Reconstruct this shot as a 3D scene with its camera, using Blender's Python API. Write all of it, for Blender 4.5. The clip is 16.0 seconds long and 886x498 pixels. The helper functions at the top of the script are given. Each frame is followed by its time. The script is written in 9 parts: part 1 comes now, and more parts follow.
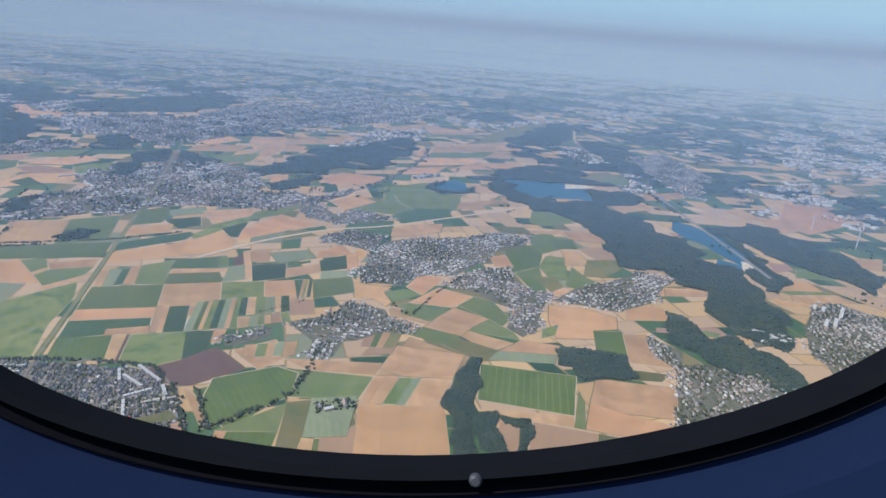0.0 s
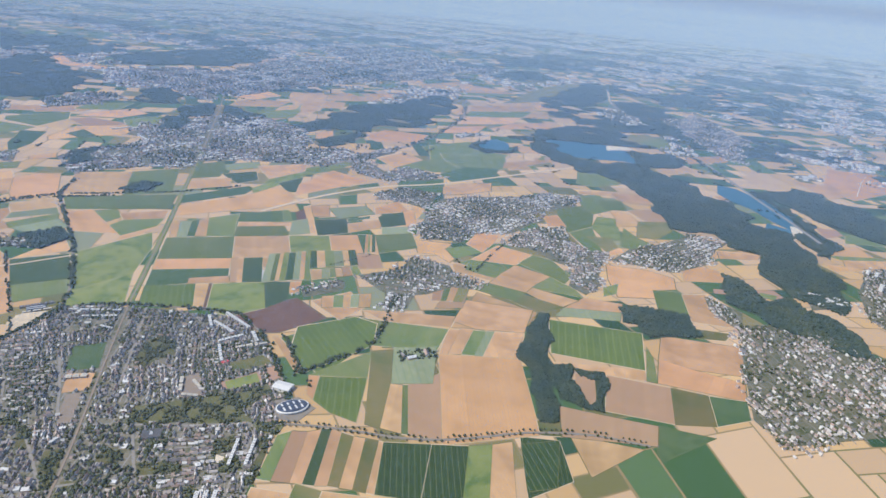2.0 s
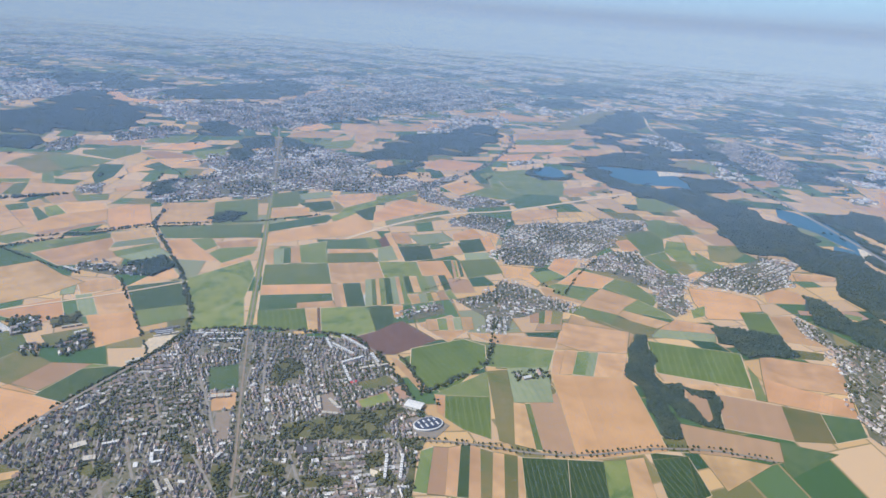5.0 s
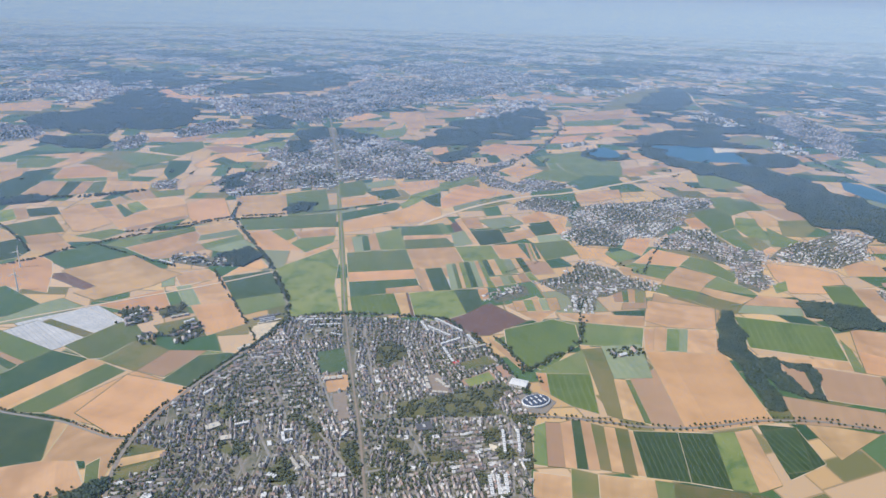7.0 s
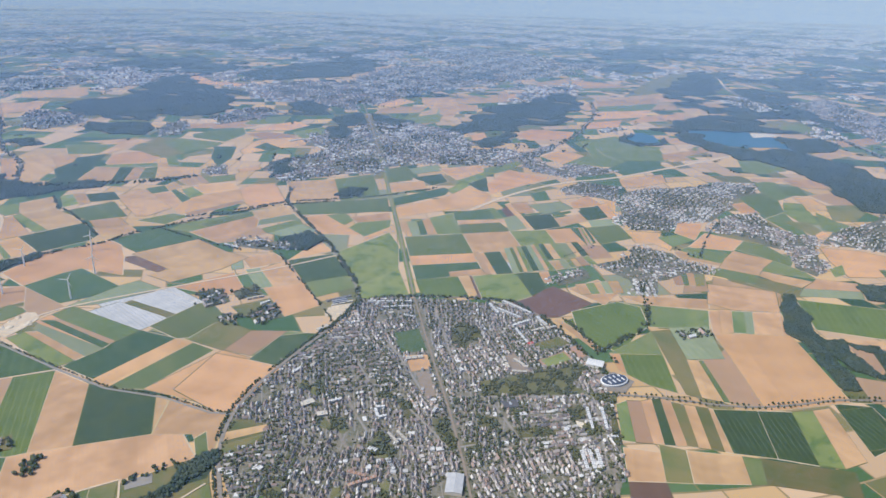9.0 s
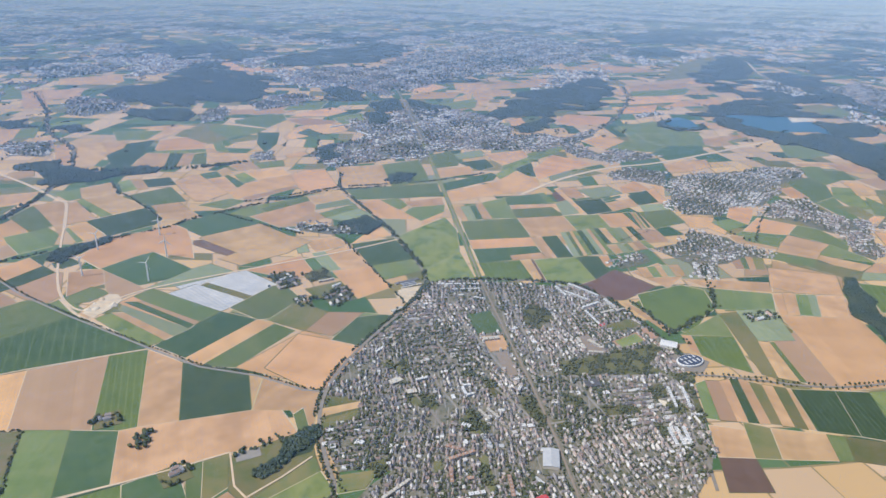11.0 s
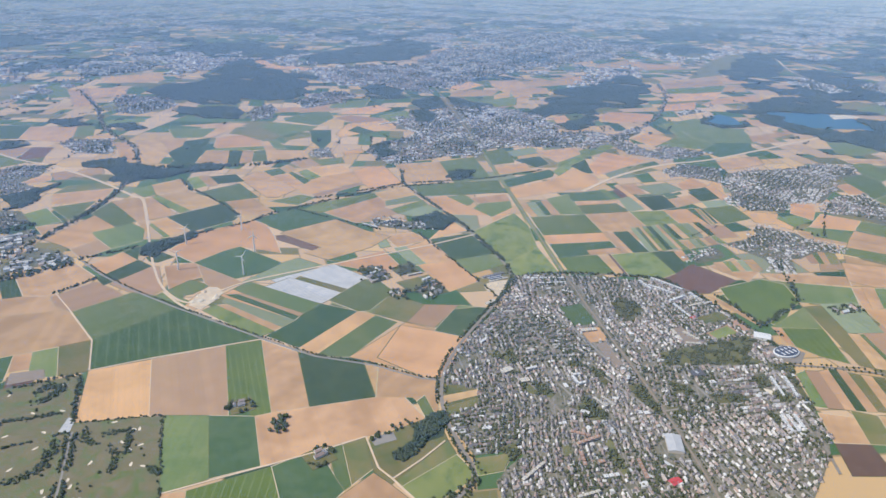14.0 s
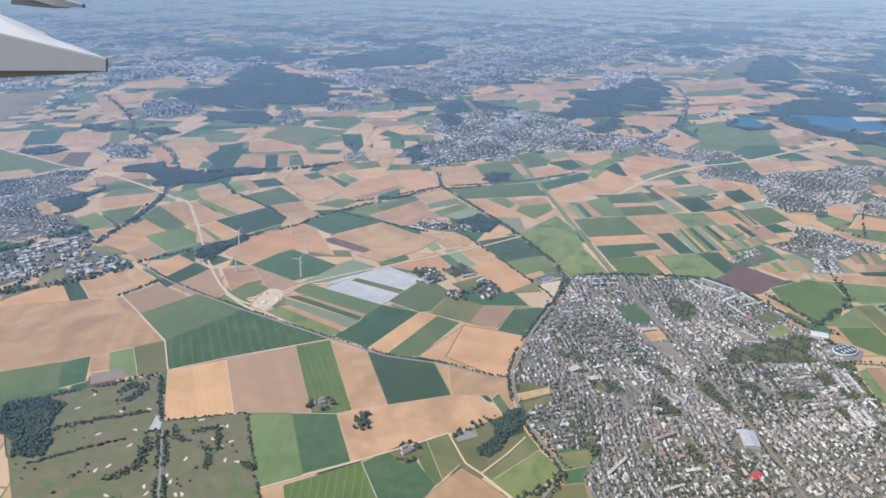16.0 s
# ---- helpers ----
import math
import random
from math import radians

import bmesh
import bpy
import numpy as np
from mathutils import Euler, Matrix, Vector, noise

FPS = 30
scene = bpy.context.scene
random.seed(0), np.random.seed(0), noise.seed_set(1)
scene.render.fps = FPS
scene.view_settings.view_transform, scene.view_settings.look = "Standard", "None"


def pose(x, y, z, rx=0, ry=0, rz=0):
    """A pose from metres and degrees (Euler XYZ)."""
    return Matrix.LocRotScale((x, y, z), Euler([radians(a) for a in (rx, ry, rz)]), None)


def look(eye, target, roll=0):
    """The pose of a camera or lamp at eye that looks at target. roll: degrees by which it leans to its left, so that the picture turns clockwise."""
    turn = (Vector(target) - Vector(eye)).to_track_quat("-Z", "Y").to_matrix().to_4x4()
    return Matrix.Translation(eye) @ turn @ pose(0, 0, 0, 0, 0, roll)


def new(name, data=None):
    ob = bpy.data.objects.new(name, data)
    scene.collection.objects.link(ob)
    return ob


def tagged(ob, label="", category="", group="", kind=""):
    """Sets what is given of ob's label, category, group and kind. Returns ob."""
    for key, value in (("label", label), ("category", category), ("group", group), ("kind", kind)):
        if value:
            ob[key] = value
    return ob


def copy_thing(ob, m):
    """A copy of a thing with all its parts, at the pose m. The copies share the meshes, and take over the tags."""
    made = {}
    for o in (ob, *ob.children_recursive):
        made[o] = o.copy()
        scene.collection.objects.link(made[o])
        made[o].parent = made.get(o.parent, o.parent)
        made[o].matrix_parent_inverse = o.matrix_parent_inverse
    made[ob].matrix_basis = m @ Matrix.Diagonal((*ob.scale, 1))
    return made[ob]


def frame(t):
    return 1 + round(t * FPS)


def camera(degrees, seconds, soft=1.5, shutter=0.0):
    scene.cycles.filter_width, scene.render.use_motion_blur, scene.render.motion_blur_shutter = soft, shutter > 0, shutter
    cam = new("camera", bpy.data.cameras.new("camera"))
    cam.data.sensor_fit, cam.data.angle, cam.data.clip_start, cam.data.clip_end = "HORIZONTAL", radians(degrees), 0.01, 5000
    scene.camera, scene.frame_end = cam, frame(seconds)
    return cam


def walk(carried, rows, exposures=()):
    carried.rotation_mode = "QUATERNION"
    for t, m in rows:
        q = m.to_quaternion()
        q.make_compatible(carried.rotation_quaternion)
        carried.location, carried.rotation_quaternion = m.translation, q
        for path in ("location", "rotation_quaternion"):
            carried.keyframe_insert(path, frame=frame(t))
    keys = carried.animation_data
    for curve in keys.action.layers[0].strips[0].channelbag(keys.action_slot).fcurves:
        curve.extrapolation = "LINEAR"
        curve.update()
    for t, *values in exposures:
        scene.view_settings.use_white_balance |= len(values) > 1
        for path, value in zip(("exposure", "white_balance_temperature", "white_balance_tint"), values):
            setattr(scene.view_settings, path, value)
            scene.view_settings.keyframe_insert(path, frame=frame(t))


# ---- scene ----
EXPOSURES = [(0.0, -0.10), (0.7, 0.12), (16.0, 0.12)]
cam = camera(66.75, 16.0)
PATH = [
    (0.0, look((-0.00, 0.00, 180.00), (101.32, 268.03, 91.14), 4.60)),
    (0.5, look((-9.12, 0.15, 179.82), (96.45, 264.65, 85.50), 5.58)),
    (1.0, look((-18.23, 0.30, 179.67), (85.44, 263.87, 80.77), 5.52)),
    (1.5, look((-27.31, 0.43, 179.54), (74.01, 263.56, 77.06), 5.38)),
    (2.0, look((-36.39, 0.56, 179.43), (58.23, 264.63, 73.06), 5.45)),
    (2.5, look((-45.44, 0.67, 179.35), (45.10, 265.56, 71.47), 5.48)),
    (3.0, look((-54.48, 0.78, 179.29), (33.85, 266.01, 70.45), 5.06)),
    (3.5, look((-63.50, 0.87, 179.26), (22.44, 268.57, 74.61), 4.63)),
    (3.7, look((-67.11, 0.91, 179.26), (20.05, 269.41, 77.72), 4.79)),
    (5.8, look((-104.80, 1.18, 179.43), (-18.56, 272.15, 83.84), 3.97)),
    (6.0, look((-108.37, 1.20, 179.47), (-25.03, 272.68, 82.78), 3.77)),
    (6.5, look((-117.29, 1.23, 179.58), (-41.80, 274.59, 81.73), 2.88)),
    (7.0, look((-126.20, 1.26, 179.72), (-52.71, 273.50, 77.34), 1.68)),
    (7.5, look((-135.09, 1.27, 179.89), (-60.50, 273.13, 77.27), 1.23)),
    (8.0, look((-143.97, 1.28, 180.07), (-72.52, 273.85, 77.11), 1.27)),
    (8.5, look((-152.83, 1.27, 180.29), (-83.41, 273.18, 74.22), 1.36)),
    (10.8, look((-193.37, 1.12, 181.58), (-130.80, 272.07, 69.01), 0.97)),
    (11.0, look((-196.88, 1.10, 181.72), (-134.74, 271.42, 67.42), 0.95)),
    (11.5, look((-205.64, 1.03, 182.07), (-144.80, 270.77, 65.72), 0.86)),
    (12.0, look((-214.38, 0.96, 182.46), (-153.65, 270.98, 66.69), 0.85)),
    (12.5, look((-223.11, 0.87, 182.87), (-161.77, 270.81, 67.23), 1.03)),
    (13.0, look((-231.82, 0.78, 183.30), (-172.02, 271.18, 67.94), 0.82)),
    (13.5, look((-240.51, 0.67, 183.76), (-180.86, 271.06, 68.29), 0.82)),
    (14.0, look((-249.19, 0.56, 184.24), (-190.13, 271.03, 68.67), 0.77)),
    (14.5, look((-257.85, 0.43, 184.74), (-199.04, 270.84, 68.88), 0.76)),
    (15.0, look((-266.50, 0.30, 185.27), (-208.13, 270.26, 68.17), 1.00)),
    (15.5, look((-275.13, 0.15, 185.83), (-220.63, 270.68, 68.15), 0.84)),
    (16.0, look((-283.74, -0.00, 186.41), (-225.67, 271.19, 72.02), 0.49)),
]
walk(cam, PATH, EXPOSURES)

# ---- sky, sun ----
SUN = Vector((-0.64, -0.10, 0.76)).normalized()
world = bpy.data.worlds.new("sky")
scene.world = world
world.use_nodes = True
nt = world.node_tree
nt.nodes.clear()


def node(tree, kind, **values):
    n = tree.nodes.new(kind)
    for k, v in values.items():
        n.inputs[k.replace("_", " ")].default_value = v
    return n


def ramp(tree, stops, fac):
    n = tree.nodes.new("ShaderNodeValToRGB")
    while len(n.color_ramp.elements) < len(stops):
        n.color_ramp.elements.new(0.5)
    for e, (p, c) in zip(n.color_ramp.elements, stops):
        e.position, e.color = p, (*c, 1)
    tree.links.new(fac, n.inputs["Fac"])
    return n.outputs["Color"]


sky = nt.nodes.new("ShaderNodeTexSky")
sky.sky_type, sky.sun_disc = "NISHITA", False
sky.sun_elevation = math.asin(SUN.z)
sky.sun_rotation = math.atan2(SUN.x, SUN.y)
sky.altitude, sky.dust_density = 1000, 2.0
b_sky = node(nt, "ShaderNodeBackground", Strength=0.128)
nt.links.new(sky.outputs["Color"], b_sky.inputs["Color"])
way = nt.nodes.new("ShaderNodeTexCoord")
sep = nt.nodes.new("ShaderNodeSeparateXYZ")
nt.links.new(way.outputs["Generated"], sep.inputs[0])
rise = node(nt, "ShaderNodeMapRange", From_Min=-0.06, From_Max=0.14)
nt.links.new(sep.outputs["Z"], rise.inputs["Value"])
b_haze = node(nt, "ShaderNodeBackground", Strength=1.0)
nt.links.new(ramp(nt, [(0.0, (0.32, 0.40, 0.50)), (0.24, (0.39, 0.47, 0.57)), (0.33, (0.44, 0.51, 0.60)), (0.42, (0.375, 0.445, 0.535)),
                       (0.50, (0.43, 0.60, 0.76)), (0.60, (0.42, 0.66, 0.86)), (1.0, (0.33, 0.58, 0.85))], rise.outputs[0]), b_haze.inputs["Color"])
thin = node(nt, "ShaderNodeMapRange", From_Min=0.05, From_Max=0.20, To_Min=1.0, To_Max=0.0)
nt.links.new(sep.outputs["Z"], thin.inputs["Value"])
mix = nt.nodes.new("ShaderNodeMixShader")
nt.links.new(thin.outputs[0], mix.inputs[0])
nt.links.new(b_sky.outputs[0], mix.inputs[1])
nt.links.new(b_haze.outputs[0], mix.inputs[2])
out = nt.nodes.new("ShaderNodeOutputWorld")
nt.links.new(mix.outputs[0], out.inputs["Surface"])

sun = new("sun", bpy.data.lights.new("sun", "SUN"))
sun.data.energy, sun.data.angle, sun.data.color = 3.5, radians(0.5), (1.0, 0.95, 0.87)
sun.matrix_world = look(SUN * 900, (0, 0, 0))


# ---- materials ----
def material(name, c1, c2, scale=0.3, fine=3.0, rough=0.9, spec=0.2, vary=0.10, fine_mix=0.35, c3=None, patch=0.02,
             stripe=0.0, period=1.0, stripe_c=None, island=None, bump=0.0, metal=0.0, warp=0.0):
    """Two scales of noise between c1 and c2, large patches of c3, drilled rows across local x, a shade of its own for each piece."""
    m = bpy.data.materials.new(name)
    m.use_nodes = True
    t = m.node_tree
    p = t.nodes["Principled BSDF"]
    p.inputs["Roughness"].default_value = rough
    p.inputs["Specular IOR Level"].default_value = spec
    p.inputs["Metallic"].default_value = metal
    co = t.nodes.new("ShaderNodeTexCoord").outputs["Object"]
    n1 = node(t, "ShaderNodeTexNoise", Scale=scale, Detail=4.0, Roughness=0.6)
    n2 = node(t, "ShaderNodeTexNoise", Scale=fine, Detail=3.0, Roughness=0.65)
    t.links.new(co, n1.inputs["Vector"])
    t.links.new(co, n2.inputs["Vector"])

    def blend(a, b, fac, kind="MIX"):
        x = t.nodes.new("ShaderNodeMix")
        x.data_type, x.blend_type = "RGBA", kind
        for s, v in ((x.inputs[6], a), (x.inputs[7], b), (x.inputs[0], fac)):
            if isinstance(v, tuple):
                s.default_value = (*v, 1)
            elif isinstance(v, float):
                s.default_value = v
            else:
                t.links.new(v, s)
        return x.outputs[2]

    f = t.nodes.new("ShaderNodeMix")
    f.inputs[0].default_value = fine_mix
    t.links.new(n1.outputs["Fac"], f.inputs[2])
    t.links.new(n2.outputs["Fac"], f.inputs[3])
    r = node(t, "ShaderNodeMapRange", From_Min=0.32, From_Max=0.68)
    t.links.new(f.outputs[0], r.inputs["Value"])
    col = blend(c1, c2, r.outputs[0])
    if island:
        g = t.nodes.new("ShaderNodeNewGeometry")
        col = blend(col, ramp(t, island, g.outputs["Random Per Island"]), 0.85)
    if c3:
        n3 = node(t, "ShaderNodeTexNoise", Scale=patch, Detail=3.0, Roughness=0.7, Distortion=warp)
        t.links.new(co, n3.inputs["Vector"])
        r3 = node(t, "ShaderNodeMapRange", From_Min=0.48, From_Max=0.66)
        t.links.new(n3.outputs["Fac"], r3.inputs["Value"])
        col = blend(col, c3, r3.outputs[0])
    if stripe:
        s = t.nodes.new("ShaderNodeSeparateXYZ")
        t.links.new(co, s.inputs[0])
        o = t.nodes.new("ShaderNodeObjectInfo")
        per = node(t, "ShaderNodeMapRange", To_Min=period * 0.75, To_Max=period * 1.3)
        t.links.new(o.outputs["Random"], per.inputs["Value"])
        wob = t.nodes.new("ShaderNodeMath")
        wob.operation = "MULTIPLY_ADD"
        t.links.new(n1.outputs["Fac"], wob.inputs[0])
        wob.inputs[1].default_value = 0.25
        t.links.new(s.outputs["X"], wob.inputs[2])
        d = t.nodes.new("ShaderNodeMath")
        d.operation = "DIVIDE"
        t.links.new(wob.outputs[0], d.inputs[0])
        t.links.new(per.outputs[0], d.inputs[1])
        fr = t.nodes.new("ShaderNodeMath")
        fr.operation = "PINGPONG"
        fr.inputs[1].default_value = 0.5
        t.links.new(d.outputs[0], fr.inputs[0])
        lim = node(t, "ShaderNodeMapRange", From_Min=0.435, From_Max=0.465, To_Max=stripe)
        t.links.new(fr.outputs[0], lim.inputs["Value"])
        br = t.nodes.new("ShaderNodeMath")
        br.operation = "MULTIPLY"
        br2 = node(t, "ShaderNodeMapRange", From_Min=0.3, From_Max=0.5, To_Min=0.5)
        t.links.new(n2.outputs["Fac"], br2.inputs["Value"])
        t.links.new(lim.outputs[0], br.inputs[0])
        t.links.new(br2.outputs[0], br.inputs[1])
        col = blend(col, stripe_c, br.outputs[0])
        bed = t.nodes.new("ShaderNodeMath")
        bed.operation = "SNAP"
        bed.inputs[1].default_value = period * 2.5
        t.links.new(wob.outputs[0], bed.inputs[0])
        wn = t.nodes.new("ShaderNodeTexWhiteNoise")
        wn.noise_dimensions = "2D"
        cv = t.nodes.new("ShaderNodeCombineXYZ")
        t.links.new(bed.outputs[0], cv.inputs["X"])
        t.links.new(o.outputs["Random"], cv.inputs["Y"])
        t.links.new(cv.outputs[0], wn.inputs["Vector"])
        tone = node(t, "ShaderNodeMapRange", To_Min=0.95, To_Max=1.04)
        t.links.new(wn.outputs["Value"], tone.inputs["Value"])
        hb = node(t, "ShaderNodeHueSaturation")
        t.links.new(tone.outputs[0], hb.inputs["Value"])
        t.links.new(col, hb.inputs["Color"])
        col = hb.outputs["Color"]
    if vary:
        o = t.nodes.new("ShaderNodeObjectInfo")
        h = node(t, "ShaderNodeHueSaturation")
        rv = node(t, "ShaderNodeMapRange", To_Min=1 - vary, To_Max=1 + vary)
        t.links.new(o.outputs["Random"], rv.inputs["Value"])
        t.links.new(rv.outputs[0], h.inputs["Value"])
        hm = t.nodes.new("ShaderNodeMath")
        hm.operation = "MULTIPLY"
        hm.inputs[1].default_value = 7.31
        t.links.new(o.outputs["Random"], hm.inputs[0])
        hf = t.nodes.new("ShaderNodeMath")
        hf.operation = "FRACT"
        t.links.new(hm.outputs[0], hf.inputs[0])
        hr = node(t, "ShaderNodeMapRange", To_Min=0.5 - vary * 0.05, To_Max=0.5 + vary * 0.05)
        t.links.new(hf.outputs[0], hr.inputs["Value"])
        t.links.new(hr.outputs[0], h.inputs["Hue"])
        t.links.new(col, h.inputs["Color"])
        col = h.outputs["Color"]
    t.links.new(col, p.inputs["Base Color"])
    if bump:
        b = node(t, "ShaderNodeBump", Strength=bump, Distance=0.3)
        t.links.new(n2.outputs["Fac"], b.inputs["Height"])
        t.links.new(b.outputs[0], p.inputs["Normal"])
    return m


CROP = {
    "wheat": material("ripe_wheat", (0.585, 0.338, 0.172), (0.68, 0.41, 0.222), 0.12, 2.0, vary=0.12, stripe=0.28, period=2.4, stripe_c=(0.46, 0.27, 0.13), c3=(0.52, 0.305, 0.155), patch=0.03),
    "stubble": material("straw_stubble", (0.505, 0.318, 0.170), (0.592, 0.382, 0.216), 0.10, 1.6, vary=0.14, stripe=0.28, period=1.5, stripe_c=(0.42, 0.265, 0.145), c3=(0.43, 0.27, 0.145), patch=0.03),
    "brown": material("brown_stubble", (0.37, 0.232, 0.145), (0.44, 0.285, 0.18), 0.10, 1.6, vary=0.10, stripe=0.28, period=1.5, stripe_c=(0.33, 0.205, 0.125), c3=(0.39, 0.255, 0.155), patch=0.03),
    "green": material("green_crop", (0.116, 0.166, 0.058), (0.172, 0.218, 0.086), 0.15, 2.0, vary=0.24, c3=(0.190, 0.222, 0.092), patch=0.05, stripe=0.3, period=2.8, stripe_c=(0.060, 0.108, 0.032)),
    "beet": material("sugar_beet", (0.050, 0.094, 0.042), (0.077, 0.125, 0.053), 0.2, 2.5, vary=0.28, c3=(0.084, 0.126, 0.056), patch=0.05),
    "lush": material("yellow_green_grass", (0.170, 0.220, 0.068), (0.275, 0.305, 0.115), 0.08, 1.4, vary=0.10, c3=(0.105, 0.170, 0.062), patch=0.045, warp=1.5),
    "striped": material("green_crop_with_tramlines", (0.110, 0.158, 0.042), (0.142, 0.190, 0.054), 0.2, 2.5, vary=0.08, stripe=0.6, period=3.2, stripe_c=(0.27, 0.31, 0.13), c3=(0.090, 0.140, 0.040), patch=0.05),
    "tram": material("dark_crop_with_tramlines", (0.052, 0.098, 0.034), (0.076, 0.126, 0.042), 0.15, 2.5, vary=0.08, stripe=0.42, period=4.6, stripe_c=(0.20, 0.26, 0.13), c3=(0.090, 0.135, 0.046), patch=0.05),
    "meadow": material("dry_meadow", (0.165, 0.160, 0.065), (0.255, 0.215, 0.10), 0.10, 1.5, vary=0.22, c3=(0.12, 0.15, 0.055), patch=0.05),
    "bare": material("bare_brown_soil", (0.135, 0.085, 0.068), (0.185, 0.115, 0.085), 0.12, 2.0, vary=0.18, stripe=0.15, period=1.5, stripe_c=(0.21, 0.14, 0.10)),
    "pale": material("vegetable_rows", (0.20, 0.25, 0.15), (0.29, 0.31, 0.19), 0.2, 2.0, vary=0.2, stripe=0.6, period=3.0, stripe_c=(0.13, 0.21, 0.11)),
    "nursery": material("nursery_rows", (0.030, 0.060, 0.026), (0.055, 0.095, 0.035), 0.2, 2.0, vary=0.1, stripe=0.75, period=2.4, stripe_c=(0.19, 0.20, 0.10)),
    "fleece": material("white_crop_fleece", (0.42, 0.43, 0.44), (0.62, 0.62, 0.62), 0.12, 1.2, vary=0.04, rough=0.6, stripe=0.7, period=2.2, stripe_c=(0.28, 0.27, 0.25)),
    "dirt": material("loose_sand_and_gravel", (0.52, 0.40, 0.27), (0.72, 0.62, 0.48), 0.25, 2.0, vary=0.05),
}
CROP_LABEL = {
    "wheat": "field of ripe golden wheat with drill rows", "stubble": "harvested field of pale straw stubble", "green": "field of fresh green crop with lighter patches",
    "beet": "field of dark green sugar beet", "lush": "patchy yellow-green grass field", "striped": "green field crossed by pale tramlines",
    "tram": "dark green field crossed by pale tramlines", "meadow": "dry olive meadow with brown patches", "brown": "harvested field of weathered brown stubble", "bare": "ploughed field of bare brown soil",
    "pale": "plot of pale vegetable rows", "nursery": "dark tree nursery planted in rows", "fleece": "field covered with white crop fleece",
    "dirt": "bare building site of sand and gravel",
}
M_GROUND = material("dry_farmland", (0.25, 0.20, 0.10), (0.40, 0.28, 0.16), 0.02, 0.4, vary=0, c3=(0.15, 0.18, 0.07), patch=0.01)
M_TOWNSOIL = material("gardens_and_paving", (0.135, 0.135, 0.085), (0.31, 0.275, 0.232), 0.55, 2.2, vary=0.03, fine_mix=0.6, c3=(0.105, 0.118, 0.060), patch=0.16)
M_ASPHALT = material("dusty_asphalt", (0.23, 0.205, 0.175), (0.31, 0.275, 0.235), 0.4, 4.0, vary=0.05)
M_VILLAGE = material("village_gardens", (0.105, 0.118, 0.066), (0.235, 0.212, 0.160), 0.4, 1.8, vary=0.03, fine_mix=0.6, c3=(0.085, 0.105, 0.052), patch=0.14)
M_STREET = material("worn_paving", (0.25, 0.235, 0.215), (0.34, 0.315, 0.285), 0.4, 4.0, vary=0.0)
M_DIRT = material("dusty_track", (0.56, 0.43, 0.30), (0.70, 0.56, 0.41), 0.4, 4.0, vary=0.05)
M_RAIL = material("ballast", (0.25, 0.205, 0.165), (0.33, 0.27, 0.22), 0.4, 4.0, vary=0.0)
M_WATER = material("lake_water", (0.014, 0.105, 0.165), (0.020, 0.125, 0.19), 0.02, 0.6, rough=0.3, spec=0.15, vary=0)
M_SAND = material("beach_sand", (0.62, 0.53, 0.41), (0.76, 0.68, 0.55), 0.3, 3.0, vary=0)
M_LEAF = material("foliage", (0.042, 0.058, 0.030), (0.075, 0.094, 0.044), 0.6, 4.0, vary=0,
                  island=[(0.0, (0.042, 0.058, 0.030)), (0.5, (0.062, 0.082, 0.038)), (0.85, (0.088, 0.104, 0.046)), (1.0, (0.12, 0.122, 0.060))], bump=0.6)
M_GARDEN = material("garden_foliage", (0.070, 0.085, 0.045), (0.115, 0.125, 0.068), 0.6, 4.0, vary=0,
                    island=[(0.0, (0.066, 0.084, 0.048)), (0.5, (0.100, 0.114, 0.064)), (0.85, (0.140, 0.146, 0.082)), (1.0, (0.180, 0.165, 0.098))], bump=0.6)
M_WOODLAND = material("woodland_canopy", (0.030, 0.052, 0.040), (0.056, 0.080, 0.056), 0.3, 2.0, vary=0, c3=(0.078, 0.098, 0.058), patch=0.045,
                      island=[(0.0, (0.032, 0.056, 0.044)), (0.55, (0.050, 0.078, 0.056)), (0.9, (0.074, 0.102, 0.066)), (1.0, (0.098, 0.120, 0.076))], bump=0.6)
M_CLEARING = material("woodland_clearings", (0.10, 0.115, 0.055), (0.30, 0.235, 0.13), 0.04, 0.6, vary=0, fine_mix=0.25)
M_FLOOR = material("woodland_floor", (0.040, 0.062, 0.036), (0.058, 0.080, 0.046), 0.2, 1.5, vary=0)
M_BARK = material("bark", (0.10, 0.075, 0.05), (0.16, 0.12, 0.085), 2.0, 9.0, vary=0.1)
WALLS = [(0.0, (0.66, 0.64, 0.60)), (0.45, (0.74, 0.72, 0.67)), (0.62, (0.58, 0.50, 0.41)), (0.82, (0.42, 0.30, 0.24)), (1.0, (0.74, 0.73, 0.71))]
ROOFS = [(0.0, (0.145, 0.138, 0.145)), (0.24, (0.250, 0.228, 0.232)), (0.46, (0.365, 0.325, 0.318)), (0.58, (0.320, 0.228, 0.195)), (0.68, (0.430, 0.305, 0.250)), (0.80, (0.53, 0.49, 0.46)), (0.93, (0.66, 0.63, 0.60)), (1.0, (0.76, 0.76, 0.74))]
M_WALL = material("render_and_brick", (0.6, 0.58, 0.54), (0.75, 0.73, 0.7), 0.5, 3.0, vary=0, island=WALLS)
M_ROOF = material("roof_tiles", (0.12, 0.11, 0.11), (0.25, 0.22, 0.2), 0.8, 5.0, vary=0, rough=0.7, spec=0.4, island=ROOFS)
